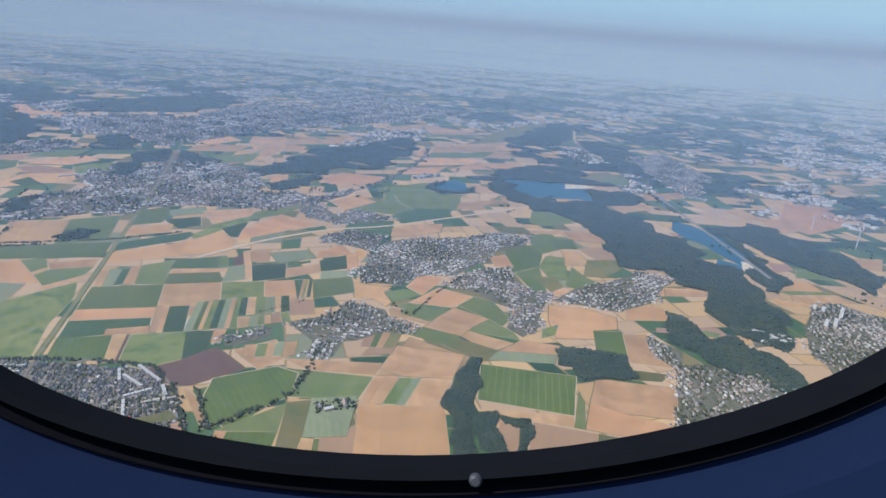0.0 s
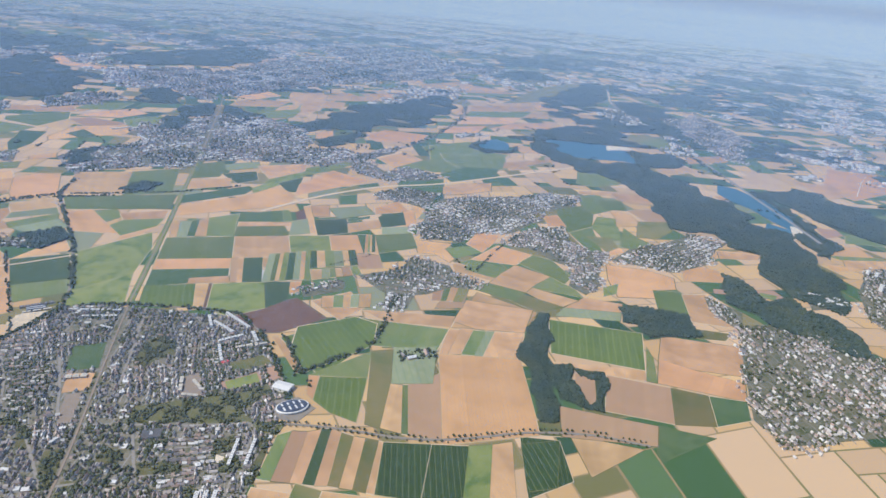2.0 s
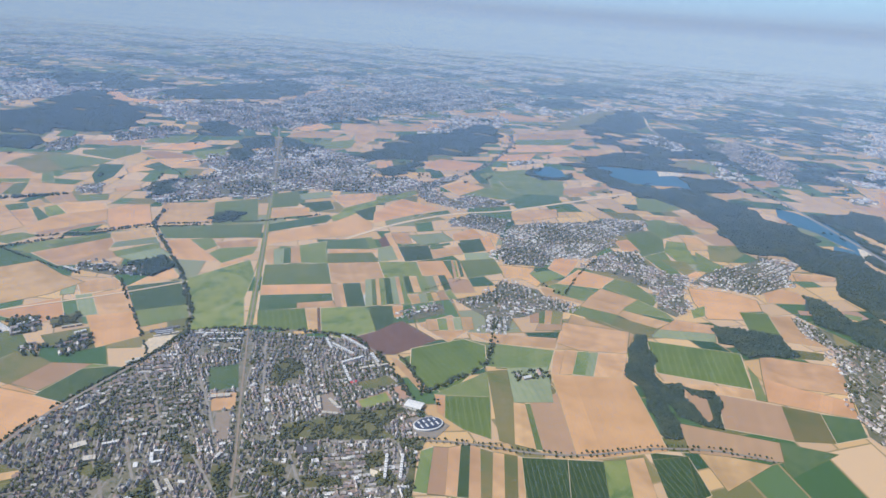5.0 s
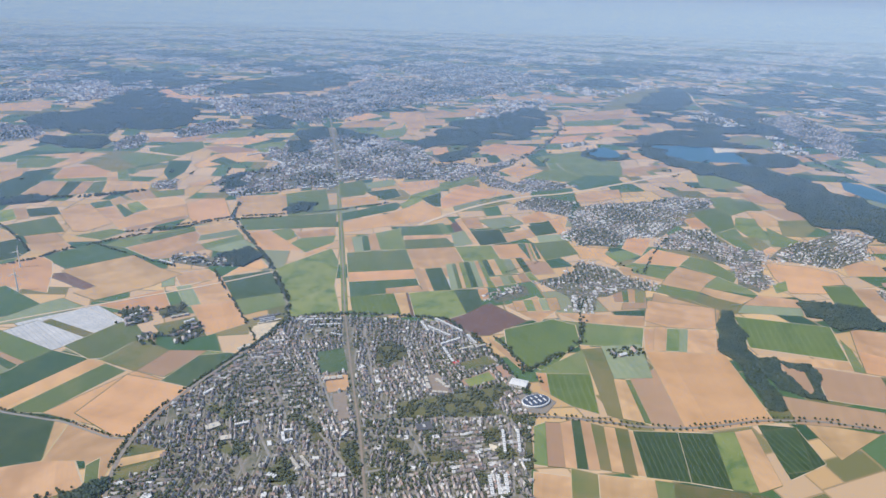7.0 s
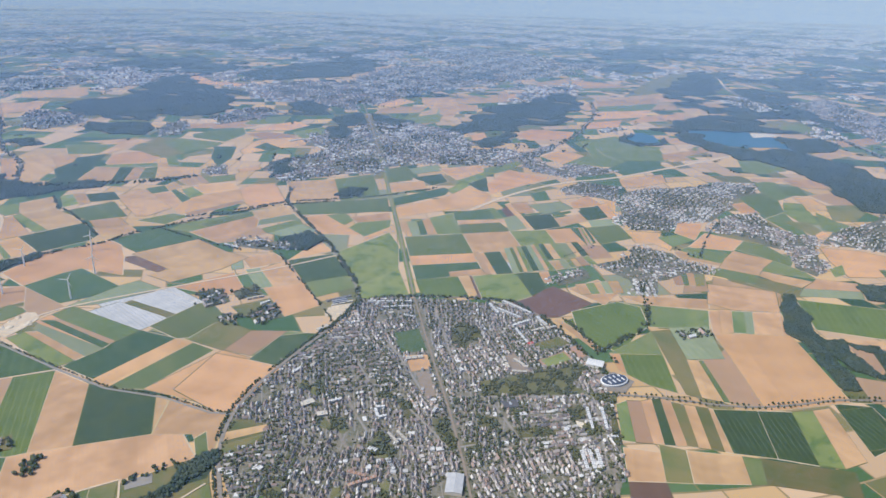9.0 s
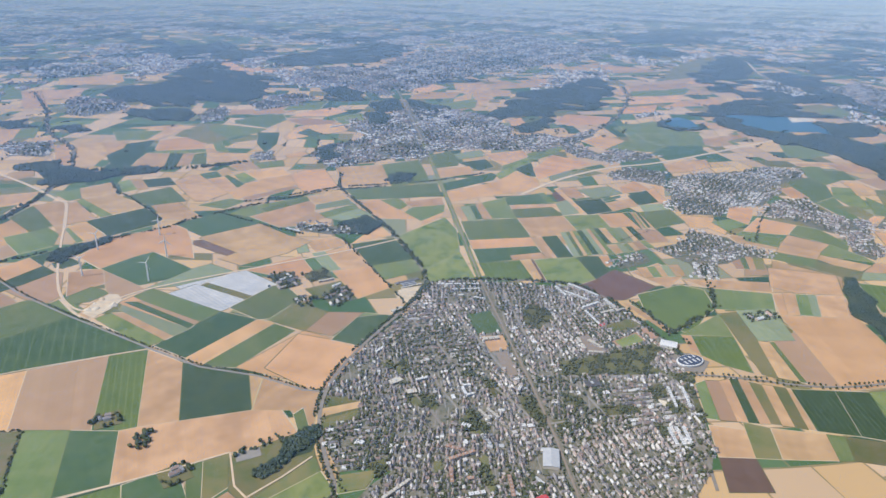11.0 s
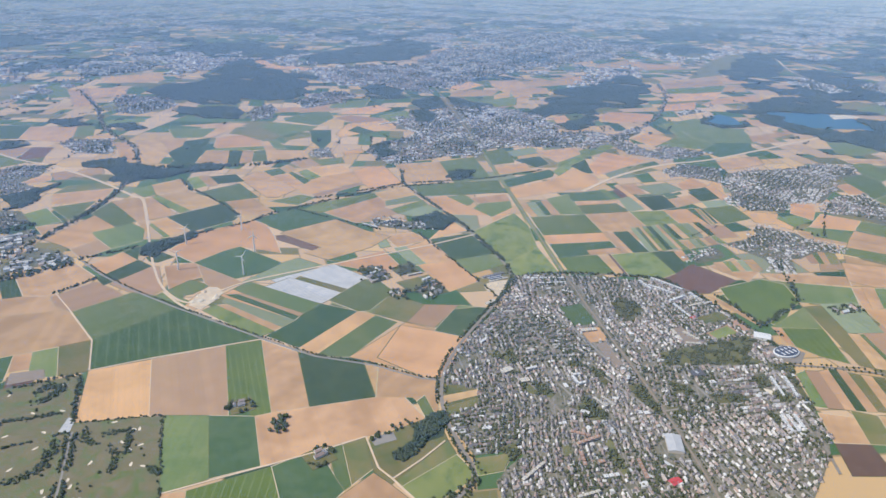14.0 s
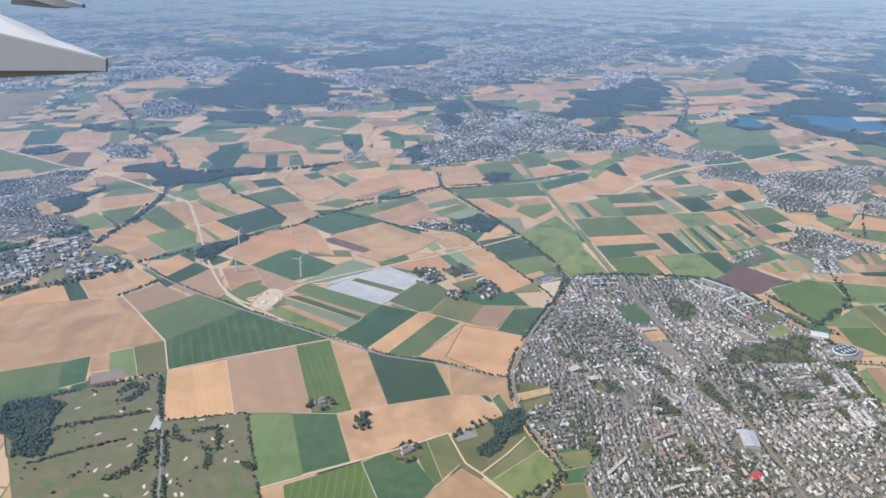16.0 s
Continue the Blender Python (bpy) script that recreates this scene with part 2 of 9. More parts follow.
M_HALL = material("flat_roof_sheet", (0.5, 0.5, 0.5), (0.7, 0.7, 0.7), 0.4, 2.0, vary=0, rough=0.5,
                  island=[(0.0, (0.34, 0.34, 0.35)), (0.22, (0.58, 0.58, 0.57)), (0.6, (0.76, 0.76, 0.75)), (0.85, (0.64, 0.63, 0.61)), (1.0, (0.40, 0.30, 0.26))])
ROOF_ONE = ROOFS


def by_object(name, stops, rough):
    """A material that takes its shade from the object that wears it."""
    m = material(name, (0.3, 0.3, 0.3), (0.5, 0.5, 0.5), 0.8, 5.0, rough=rough, vary=0)
    t = m.node_tree
    p = t.nodes["Principled BSDF"]
    old = p.inputs["Base Color"].links[0].from_socket
    x = t.nodes.new("ShaderNodeMix")
    x.data_type, x.blend_type = "RGBA", "MIX"
    x.inputs[0].default_value = 0.88
    t.links.new(old, x.inputs[6])
    t.links.new(ramp(t, stops, t.nodes.new("ShaderNodeObjectInfo").outputs["Random"]), x.inputs[7])
    t.links.new(x.outputs[2], p.inputs["Base Color"])
    return m


M_ROOF_ONE = by_object("single_roof_tiles", ROOF_ONE, 0.7)
M_WALL_ONE = by_object("single_render", WALLS, 0.9)
M_HALL_ONE = by_object("single_flat_roof", [(0.0, (0.14, 0.14, 0.15)), (0.2, (0.30, 0.30, 0.30)), (0.45, (0.52, 0.52, 0.51)), (0.75, (0.76, 0.75, 0.73)), (1.0, (0.40, 0.30, 0.26))], 0.5)
M_GOLF = material("golf_turf", (0.150, 0.142, 0.074), (0.235, 0.195, 0.118), 0.14, 1.2, vary=0, c3=(0.125, 0.172, 0.060), patch=0.07, warp=2.0)
M_PALE = material("pale_sheet_metal", (0.42, 0.43, 0.45), (0.55, 0.56, 0.57), 0.5, 4.0, vary=0.0, rough=0.5)
M_WHITE = material("white_paint", (0.66, 0.66, 0.65), (0.76, 0.76, 0.75), 0.5, 4.0, vary=0.0, rough=0.4, spec=0.5)
M_CINDER = material("cinder", (0.36, 0.22, 0.16), (0.46, 0.30, 0.22), 0.4, 4.0, vary=0.0)
M_PLASTER = material("beige_plaster", (0.50, 0.46, 0.39), (0.60, 0.56, 0.49), 0.5, 4.0, vary=0.08)
M_TILE = material("terracotta_tiles", (0.36, 0.22, 0.16), (0.48, 0.30, 0.22), 0.6, 4.0, vary=0.12)
M_SLATE = material("dark_roofing_felt", (0.10, 0.10, 0.11), (0.15, 0.15, 0.16), 0.5, 4.0, vary=0.1)
M_RED = material("crimson_sheet", (0.50, 0.07, 0.08), (0.60, 0.10, 0.11), 0.5, 4.0, vary=0.0)
M_DARKGLASS = material("dark_roof_panels", (0.05, 0.065, 0.10), (0.075, 0.09, 0.13), 0.5, 4.0, vary=0.0, rough=0.3, spec=0.5)


def haze_paint(name, colour):
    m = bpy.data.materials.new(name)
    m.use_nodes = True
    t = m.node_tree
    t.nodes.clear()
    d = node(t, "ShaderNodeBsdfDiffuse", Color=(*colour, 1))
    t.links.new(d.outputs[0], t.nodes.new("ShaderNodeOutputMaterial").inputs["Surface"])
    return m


# haze put into the strands' colour: bluer near, paler far off
M_HAZE = haze_paint("near_haze_strand", (0.182, 0.304, 0.535))
M_MIDHAZE = haze_paint("mid_haze_strand", (0.288, 0.412, 0.540))
M_FARHAZE = haze_paint("far_haze_strand", (0.458, 0.528, 0.538))
M_VERGE = material("grass_verge", (0.30, 0.26, 0.14), (0.50, 0.41, 0.26), 0.3, 2.0, vary=0.2)
M_TRACK = material("worn_field_track", (0.48, 0.38, 0.26), (0.66, 0.55, 0.40), 0.3, 2.0, vary=0.1)
M_DARKVERGE = material("weedy_verge", (0.10, 0.12, 0.05), (0.20, 0.18, 0.09), 0.3, 2.0, vary=0.2)


# ---- mesh helpers ----
def fast_mesh(name, verts, faces, mats, index=None, smooth=False):
    """A mesh object from arrays: verts n x 3, faces m x 3 or m x 4."""
    me = bpy.data.meshes.new(name)
    verts, faces = np.asarray(verts, np.float32), np.asarray(faces, np.int32)
    k = faces.shape[1]
    me.vertices.add(len(verts))
    me.vertices.foreach_set("co", verts.ravel())
    me.loops.add(faces.size)
    me.loops.foreach_set("vertex_index", faces.ravel())
    me.polygons.add(len(faces))
    me.polygons.foreach_set("loop_start", np.arange(len(faces), dtype=np.int32) * k)
    for m in mats:
        me.materials.append(m)
    if index is not None:
        me.polygons.foreach_set("material_index", np.asarray(index, np.int32))
    me.polygons.foreach_set("use_smooth", np.full(len(faces), smooth))
    me.update(calc_edges=True)
    return new(name, me)


def link_bm(name, bm, mat):
    bmesh.ops.recalc_face_normals(bm, faces=bm.faces[:])
    me = bpy.data.meshes.new(name)
    bm.to_mesh(me)
    bm.free()
    me.materials.append(mat)
    return new(name, me)


def part(name, bm, mat, parent, label=""):
    ob = link_bm(name, bm, mat)
    ob.parent = parent
    return tagged(ob, label)


def box(bm, x0, y0, z0, x1, y1, z1):
    v = [bm.verts.new((x, y, z)) for z in (z0, z1) for x, y in ((x0, y0), (x1, y0), (x1, y1), (x0, y1))]
    for f in ((3, 2, 1, 0), (4, 5, 6, 7), (0, 1, 5, 4), (1, 2, 6, 5), (2, 3, 7, 6), (3, 0, 4, 7)):
        bm.faces.new([v[i] for i in f])
    return v


def tube(bm, rings, n=12, cap=True):
    """A round body through rings of (x, y, z, radius), standing along z."""
    loops = [[bm.verts.new((x + r * math.cos(2 * math.pi * i / n), y + r * math.sin(2 * math.pi * i / n), z)) for i in range(n)] for x, y, z, r in rings]
    for a, b in zip(loops, loops[1:]):
        for i in range(n):
            bm.faces.new((a[i], a[(i + 1) % n], b[(i + 1) % n], b[i]))
    if cap:
        bm.faces.new(loops[0][::-1])
        bm.faces.new(loops[-1])


def inside(px, py, poly):
    """Which of the points lie inside the polygon."""
    poly = np.asarray(poly)
    hit = np.zeros(len(px), bool)
    for (x1, y1), (x2, y2) in zip(poly, np.roll(poly, -1, 0)):
        cross = (y1 > py) != (y2 > py)
        with np.errstate(divide="ignore", invalid="ignore"):
            hit ^= cross & (px < (x2 - x1) * (py - y1) / (y2 - y1) + x1)
    return hit


def slab(name, corners, z, mat, low=-0.05):
    """A flat sheet with the outline given, its local x along the first edge."""
    o = Vector((*corners[0], 0))
    d = Vector((corners[1][0] - o.x, corners[1][1] - o.y, 0)).normalized()
    bm = bmesh.new()
    loc = [((x - o.x) * d.x + (y - o.y) * d.y, -(x - o.x) * d.y + (y - o.y) * d.x) for x, y in corners]
    top = [bm.verts.new((x, y, z)) for x, y in loc]
    bot = [bm.verts.new((x, y, low)) for x, y in loc]
    bm.faces.new(top)
    for i in range(len(top)):
        j = (i + 1) % len(top)
        bm.faces.new((top[i], bot[i], bot[j], top[j]))
    bmesh.ops.triangulate(bm, faces=[f for f in bm.faces if len(f.verts) > 4])
    ob = link_bm(name, bm, mat)
    ob.matrix_world = Matrix.Translation(o) @ Matrix.Rotation(math.atan2(d.y, d.x), 4, "Z")
    return ob


def ribbon(name, pts, width, z, mat, label, category="road"):
    """A road or track along the points."""
    p = np.array(pts, float)
    for _ in range(2 if len(p) > 2 and width > 1.2 else 0):
        q = np.empty((2 * len(p) - 2, 2))
        q[0::2], q[1::2] = 0.75 * p[:-1] + 0.25 * p[1:], 0.25 * p[:-1] + 0.75 * p[1:]
        p = np.concatenate([p[:1], q, p[-1:]])
    d = np.gradient(p, axis=0)
    d /= np.linalg.norm(d, axis=1)[:, None]
    n = np.stack([-d[:, 1], d[:, 0]], 1) * width / 2
    v = []
    for (x, y), (a, b) in zip(p, n):
        v += [(x + a, y + b, z), (x - a, y - b, z), (x + a * 1.1, y + b * 1.1, -0.03), (x - a * 1.1, y - b * 1.1, -0.03)]
    f = []
    for i in range(len(p) - 1):
        k = 4 * i
        f += [(k, k + 1, k + 5, k + 4), (k + 2, k, k + 4, k + 6), (k + 1, k + 3, k + 7, k + 5)]
    return tagged(fast_mesh(name, v, f, [mat]), label, category, kind="structure")


ICO = None


def ico():
    global ICO
    if ICO is None:
        bm = bmesh.new()
        bmesh.ops.create_icosphere(bm, subdivisions=1, radius=1)
        ICO = (np.array([v.co[:] for v in bm.verts]), np.array([[v.index for v in f.verts] for f in bm.faces]))
        bm.free()
    return ICO


def clumps(name, x, y, r, mat, label, category, tall=1.0, rng=None, z0=0.0):
    """Many tree crowns as one body of stuff."""
    V, F = ico()
    n = len(x)
    jit = 1 + rng.uniform(-0.28, 0.28, (n, len(V), 1))
    a = rng.uniform(0, 6.28, n)
    c, s = np.cos(a)[:, None], np.sin(a)[:, None]
    W = V[None] * jit * r[:, None, None]
    P = np.stack([W[..., 0] * c - W[..., 1] * s + x[:, None], W[..., 0] * s + W[..., 1] * c + y[:, None],
                  W[..., 2] * tall * 0.9 + (r * tall * rng.uniform(0.55, 0.95, n))[:, None] + z0], -1)
    FF = (F[None] + (np.arange(n) * len(V))[:, None, None]).reshape(-1, 3)
    return tagged(fast_mesh(name, P.reshape(-1, 3), FF, [mat]), label, category, kind="stuff")


# one plain gabled house: walls with gables, roof slopes with eaves
HV = np.array([(-1, -1, 0), (1, -1, 0), (1, 1, 0), (-1, 1, 0), (-1, -1, 1), (1, -1, 1), (1, 1, 1), (-1, 1, 1), (-1, 0, 2), (1, 0, 2),
               (-1.12, -1.15, 0.86), (1.12, -1.15, 0.86), (1.12, 0, 2.04), (-1.12, 0, 2.04), (1.12, 1.15, 0.86), (-1.12, 1.15, 0.86)], float)
HF = np.array([(0, 1, 5), (0, 5, 4), (1, 2, 6), (1, 6, 5), (2, 3, 7), (2, 7, 6), (3, 0, 4), (3, 4, 7), (4, 8, 7), (5, 6, 9),
               (10, 11, 12), (10, 12, 13), (13, 12, 14), (13, 14, 15)])
HM = np.array([0] * 10 + [1] * 4)
# a flat-roofed hall: walls, and a roof slab of its own
BV = np.array([(-1, -1, 0), (1, -1, 0), (1, 1, 0), (-1, 1, 0), (-1, -1, 1), (1, -1, 1), (1, 1, 1), (-1, 1, 1),
               (-1.03, -1.03, 1), (1.03, -1.03, 1), (1.03, 1.03, 1), (-1.03, 1.03, 1), (-1.03, -1.03, 1.12), (1.03, -1.03, 1.12), (1.03, 1.03, 1.12), (-1.03, 1.03, 1.12)], float)
BF = np.array([(0, 1, 5), (0, 5, 4), (1, 2, 6), (1, 6, 5), (2, 3, 7), (2, 7, 6), (3, 0, 4), (3, 4, 7),
               (8, 9, 13), (8, 13, 12), (9, 10, 14), (9, 14, 13), (10, 11, 15), (10, 15, 14), (11, 8, 12), (11, 12, 15), (12, 13, 14), (12, 14, 15)])
BM = np.array([0] * 8 + [1] * 10)


def many(name, x, y, a, sx, sy, sz, shape, mats, label, category, z0=0.0):
    """Many alike buildings as one body of stuff."""
    V, F, M = shape
    n = len(x)
    c, s = np.cos(a)[:, None], np.sin(a)[:, None]
    X, Y, Z = V[None, :, 0] * sx[:, None], V[None, :, 1] * sy[:, None], V[None, :, 2] * sz[:, None] + z0
    P = np.stack([X * c - Y * s + x[:, None], X * s + Y * c + y[:, None], Z], -1)
    FF = (F[None] + (np.arange(n) * len(V))[:, None, None]).reshape(-1, 3)
    return tagged(fast_mesh(name, P.reshape(-1, 3), FF, mats, np.tile(M, n)), label, category, kind="stuff")


HOUSE, HALL = (HV, HF, HM), (BV, BF, BM)


def make_hall(x, y, a, w, d, h):
    """A works hall: walls, a flat roof with a rim, rows of skylights."""
    hall = new("works_hall")
    bm = bmesh.new()
    box(bm, -w, -d, 0, w, d, h)
    part("wall", bm, M_WALL_ONE, hall)
    bm = bmesh.new()
    box(bm, -w - 0.06, -d - 0.06, h, w + 0.06, d + 0.06, h + 0.12)
    roof = part("roof", bm, M_HALL_ONE, hall)
    k = max(1, int(w / 1.1))
    for i in range(k):
        bm = bmesh.new()
        u = -w + (2 * i + 1) * w / k
        box(bm, u - 0.12, -d * 0.7, h + 0.12, u + 0.12, d * 0.7, h + 0.24)
        part("skylight", bm, M_PALE, roof)
    hall.matrix_world = Matrix.Translation((x, y, 0.15)) @ Matrix.Rotation(a, 4, "Z")
    return tagged(hall, "low works hall with a flat pale roof", "hall", "works halls")


# ---- ground ----
gv = [(-9000, -9000, 0), (9000, -9000, 0), (9000, 9000, 0), (-9000, 9000, 0)]
tagged(fast_mesh("ground", gv, [(0, 1, 2, 3)], [M_GROUND]), "wide flat plain of dry farmland", "ground", kind="structure")

# ---- towns ----
TOWN_COUNT = 0


def warp(x, y, amp=2.2):
    return x + amp * np.sin(y / 21 + 1.3) + 0.5 * amp * np.sin(x / 13), y + amp * np.sin(x / 25) + 0.5 * amp * np.sin(y / 15 + 2)


def town(outline, name, turn, row=4.3, step=2.5, size=1.0, halls=0.03, trees=0.8, gaps=0.08, keep_out=(), seed=1, near=0, district=38.0, patch=10.0, single=False, rag=5.5):
    """A built-up area in districts, each with its own street direction: rows of houses along the streets, halls, and garden trees between."""
    rng = np.random.default_rng(seed)
    outline = np.array(outline)
    tagged(slab("town_soil", [tuple(outline.mean(0) + (p - outline.mean(0)) * (1.0 if near else 0.95)) for p in outline], 0.16, M_TOWNSOIL if near else M_VILLAGE), "gardens, yards and pavements of " + name, "town ground", kind="structure")
    (x0, y0), (x1, y1) = outline.min(0), outline.max(0)
    gx, gy = np.meshgrid(np.arange(x0, x1 + district, district), np.arange(y0, y1 + district, district))
    sx0, sy0 = (gx + rng.uniform(-0.4, 0.4, gx.shape) * district).ravel(), (gy + rng.uniform(-0.4, 0.4, gy.shape) * district).ravel()
    X, Y, A, B, SQ = [], [], [], [], []
    for k in range(len(sx0)):
        th = radians(turn + rng.choice([0, 0, 0, 0, 90, rng.uniform(-25, 25)]) + rng.normal(0, 6))
        rw, st = row * rng.uniform(0.78, 1.12), step * rng.uniform(0.80, 1.2)
        green = rng.uniform(0, 1)
        R = district * 1.2
        us, vs = np.arange(-R, R, st), np.arange(-R, R, rw)
        U, V = np.meshgrid(us, vs)
        idx = np.broadcast_to(np.arange(len(vs))[:, None], U.shape)
        U = U + rng.uniform(-0.38, 0.38, U.shape) * st + rng.uniform(-1, 1, (len(vs), 1))
        V = V + np.where(idx % 2 == 0, 1.0, -1.0) * rw * 0.14 + rng.normal(0, 0.30 if near else 0.22, U.shape)
        keep = (np.mod(U + 9 * np.floor(idx / 6), rng.uniform(16, 26)) > 1.8) & (rng.random(U.shape) > gaps + 0.22 * green)
        u, v = U[keep], V[keep]
        x, y = sx0[k] + u * math.cos(th) - v * math.sin(th), sy0[k] + u * math.sin(th) + v * math.cos(th)
        d = np.hypot(x[:, None] - sx0[None], y[:, None] - sy0[None])
        ok = d.argmin(1) == k
        c, q = math.cos(th), math.sin(th)
        for v0 in (vs[1::2] + rw / 2):
            e = np.arange(-R, R, 2.0)
            mx, my = sx0[k] + (e + 1) * c - v0 * q, sy0[k] + (e + 1) * q + v0 * c
            mine = np.hypot(mx[:, None] - sx0[None], my[:, None] - sy0[None]).argmin(1) == k
            e = e[mine]
            if len(e):
                w = rw * (0.11 if near else 0.07)
                SQ.append(np.stack([np.stack([sx0[k] + (e + a) * c - (v0 + b) * q, sy0[k] + (e + a) * q + (v0 + b) * c], 1) for a, b in ((0, -w), (2.05, -w), (2.05, w), (0, w))], 1))
        X.append(x[ok]), Y.append(y[ok])
        A.append(np.full(ok.sum(), th) + np.where(rng.random(ok.sum()) < 0.14, math.pi / 2, 0) + rng.normal(0, 0.10, ok.sum()))
        B.append(np.full(ok.sum(), green))
    x, y = warp(np.concatenate(X), np.concatenate(Y))
    a, green = np.concatenate(A), np.concatenate(B)
    ok = inside(x + rag * np.sin(y / (rag * 1.7) + seed) + 0.5 * rag * np.sin(x / rag), y + rag * np.sin(x / (rag * 2.1) + 2 * seed), outline)
    for q in keep_out:
        ok &= ~inside(x, y, q)
    hole = np.sin(x / patch + seed) * np.cos(y / (patch * 1.25) + 2 * seed) + 0.45 * np.sin((x - y) / (patch * 0.6) + seed)
    ok &= (hole < (0.95 if near else 0.50)) | (rng.random(len(x)) < 0.25)
    x, y, a, green, hole = x[ok], y[ok], a[ok], green[ok], hole[ok]
    st = np.concatenate(SQ)
    stx, sty = warp(st[..., 0], st[..., 1])
    ok = inside(stx.mean(1), sty.mean(1), outline)
    for q in keep_out:
        ok &= ~inside(stx.mean(1), sty.mean(1), q)
    sv = np.stack([stx[ok], sty[ok], np.full_like(stx[ok], 0.20)], -1).reshape(-1, 3)
    if len(sv):
        tagged(fast_mesh("streets", sv, np.arange(len(sv)).reshape(-1, 4), [M_STREET]), "pale grey side streets of " + name, "streets", kind="stuff")
    n = len(x)
    sx = size * rng.uniform(0.70, 1.25, n) * np.where(rng.random(n) < 0.12, 1.6, 1.0)
    sy = size * rng.uniform(0.58, 0.88, n)
    sz = size * rng.uniform(0.65, 1.05, n)
    hall = rng.random(n) < halls * np.where(green < 0.3, 2.2, 0.8)
    own = np.zeros(n, bool)
    if near:
        cand = np.nonzero((~hall) & (y > 187))[0]
        own[cand[np.argsort(y[cand])][:near]] = True
    rest = (~hall) & ~own
    many("house_rows", x[rest], y[rest], a[rest], sx[rest], sy[rest], sz[rest], HOUSE, [M_WALL, M_ROOF], "closely built gabled houses of " + name, "houses", 0.15)
    if hall.any():
        f = rng.uniform(0.85, 1.7, n)
        if single:
            for i in np.nonzero(hall)[0]:
                make_hall(x[i], y[i], a[i], sx[i] * f[i], sy[i] * f[i] * 1.2, sz[i] * 1.1)
            hall &= False
    if hall.any():
        many("flat_halls", x[hall], y[hall], a[hall], (sx * f)[hall], (sy * f * 1.2)[hall], (sz * 1.1)[hall], HALL, [M_WALL, M_HALL], "flat-roofed halls and blocks of " + name, "halls", 0.15)
    m = int(n * trees)
    if m:
        i = rng.integers(0, n, m)
        i = i[rng.random(m) < 0.46 + 0.55 * green[i] ** 1.5 + 0.8 * (hole[i] > 0.38)]
        m = len(i)
        g = a[i]
        d = np.where(rng.random(m) < 0.5, 1, -1) * row * rng.uniform(0.30, 0.62, m)
        e = rng.uniform(-0.6, 0.6, m) * step
        e = e * np.where(hole[i] > 0.38, 2.2, 1.0)
        d = d * np.where(hole[i] > 0.38, 1.6, 1.0)
        tx, ty = x[i] - d * np.sin(g) + e * np.cos(g), y[i] + d * np.cos(g) + e * np.sin(g)
        ok = inside(tx, ty, outline)
        for q in keep_out:
            ok &= ~inside(tx, ty, q)
        r = size * (0.92 if near else 1.15) * rng.uniform(0.36, 1.05, m) * (0.7 + 0.55 * (np.sin(tx / 17) * np.cos(ty / 19) > 0.2))
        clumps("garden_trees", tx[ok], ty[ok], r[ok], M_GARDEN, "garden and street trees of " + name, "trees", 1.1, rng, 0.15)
    return [(x[i], y[i], a[i]) for i in np.nonzero(own)[0]]


OPEN_WAYS = ("motorway", "hook", "north_rail", "curve_rail")


def woodland(outline, name, gap=1.8, seed=1, tall=1.15):
    """A wood: dark floor and a canopy of close crowns."""
    rng = np.random.default_rng(seed)
    outline = np.array(outline)
    c0 = outline.mean(0)
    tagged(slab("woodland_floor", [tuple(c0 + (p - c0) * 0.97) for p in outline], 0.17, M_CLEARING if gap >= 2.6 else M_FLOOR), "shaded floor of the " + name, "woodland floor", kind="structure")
    (x0, y0), (x1, y1) = outline.min(0) - gap, outline.max(0) + gap
    X, Y = np.meshgrid(np.arange(x0, x1, gap), np.arange(y0, y1, gap * 0.87))
    X = X + (np.arange(X.shape[0]) % 2)[:, None] * gap / 2
    X, Y = (X + rng.uniform(-0.35, 0.35, X.shape) * gap).ravel(), (Y + rng.uniform(-0.35, 0.35, Y.shape) * gap).ravel()
    rag = gap * (1.6 if gap < 1.8 else 2.6)
    way = np.full(X.shape, 1e9)
    for line in OPEN_WAYS:
        for (ax, ay), (bx, by) in zip(LINE[line], LINE[line][1:]):
            u = np.clip(((X - ax) * (bx - ax) + (Y - ay) * (by - ay)) / ((bx - ax) ** 2 + (by - ay) ** 2), 0, 1)
            way = np.minimum(way, np.hypot(X - ax - u * (bx - ax), Y - ay - u * (by - ay)))
    ok = inside(X + rag * np.sin(Y / (gap * 4.1) + seed) + rag * 0.6 * np.sin(X / (gap * 2.3)), Y + rag * np.sin(X / (gap * 4.7) + 2 * seed) + rng.normal(0, gap * 0.2, X.shape), outline) & (rng.random(X.shape) > 0.02) & (way > 6.5)
    if gap >= 2.6:
        ok &= np.sin(X / 17 + seed) * np.cos(Y / 26 + seed) + 0.5 * np.sin((X + Y) / 13) < 0.98
    X, Y = X[ok], Y[ok]
    r = gap * rng.uniform(0.5, 0.82, len(X)) * (1 + 0.12 * np.sin(X / 11) * np.cos(Y / 9))
    return clumps("woodland", X, Y, r, M_WOODLAND, "dense dark green broadleaf " + name, "woodland", tall * min(0.9, 1.25 / gap + 0.08), rng, 0.1)


FIELD_COUNT = 0
FIELDS = []


STRIPS = {"stubble": ("stubble", "wheat", "stubble", "green", "stubble"), "wheat": ("wheat", "stubble", "wheat", "beet"), "green": ("green", "beet", "pale", "lush", "stubble"),
          "meadow": ("meadow", "green", "stubble", "lush"), "pale": ("pale", "beet", "lush", "nursery"), "beet": ("beet", "green", "beet", "pale")}


PLOTS = []


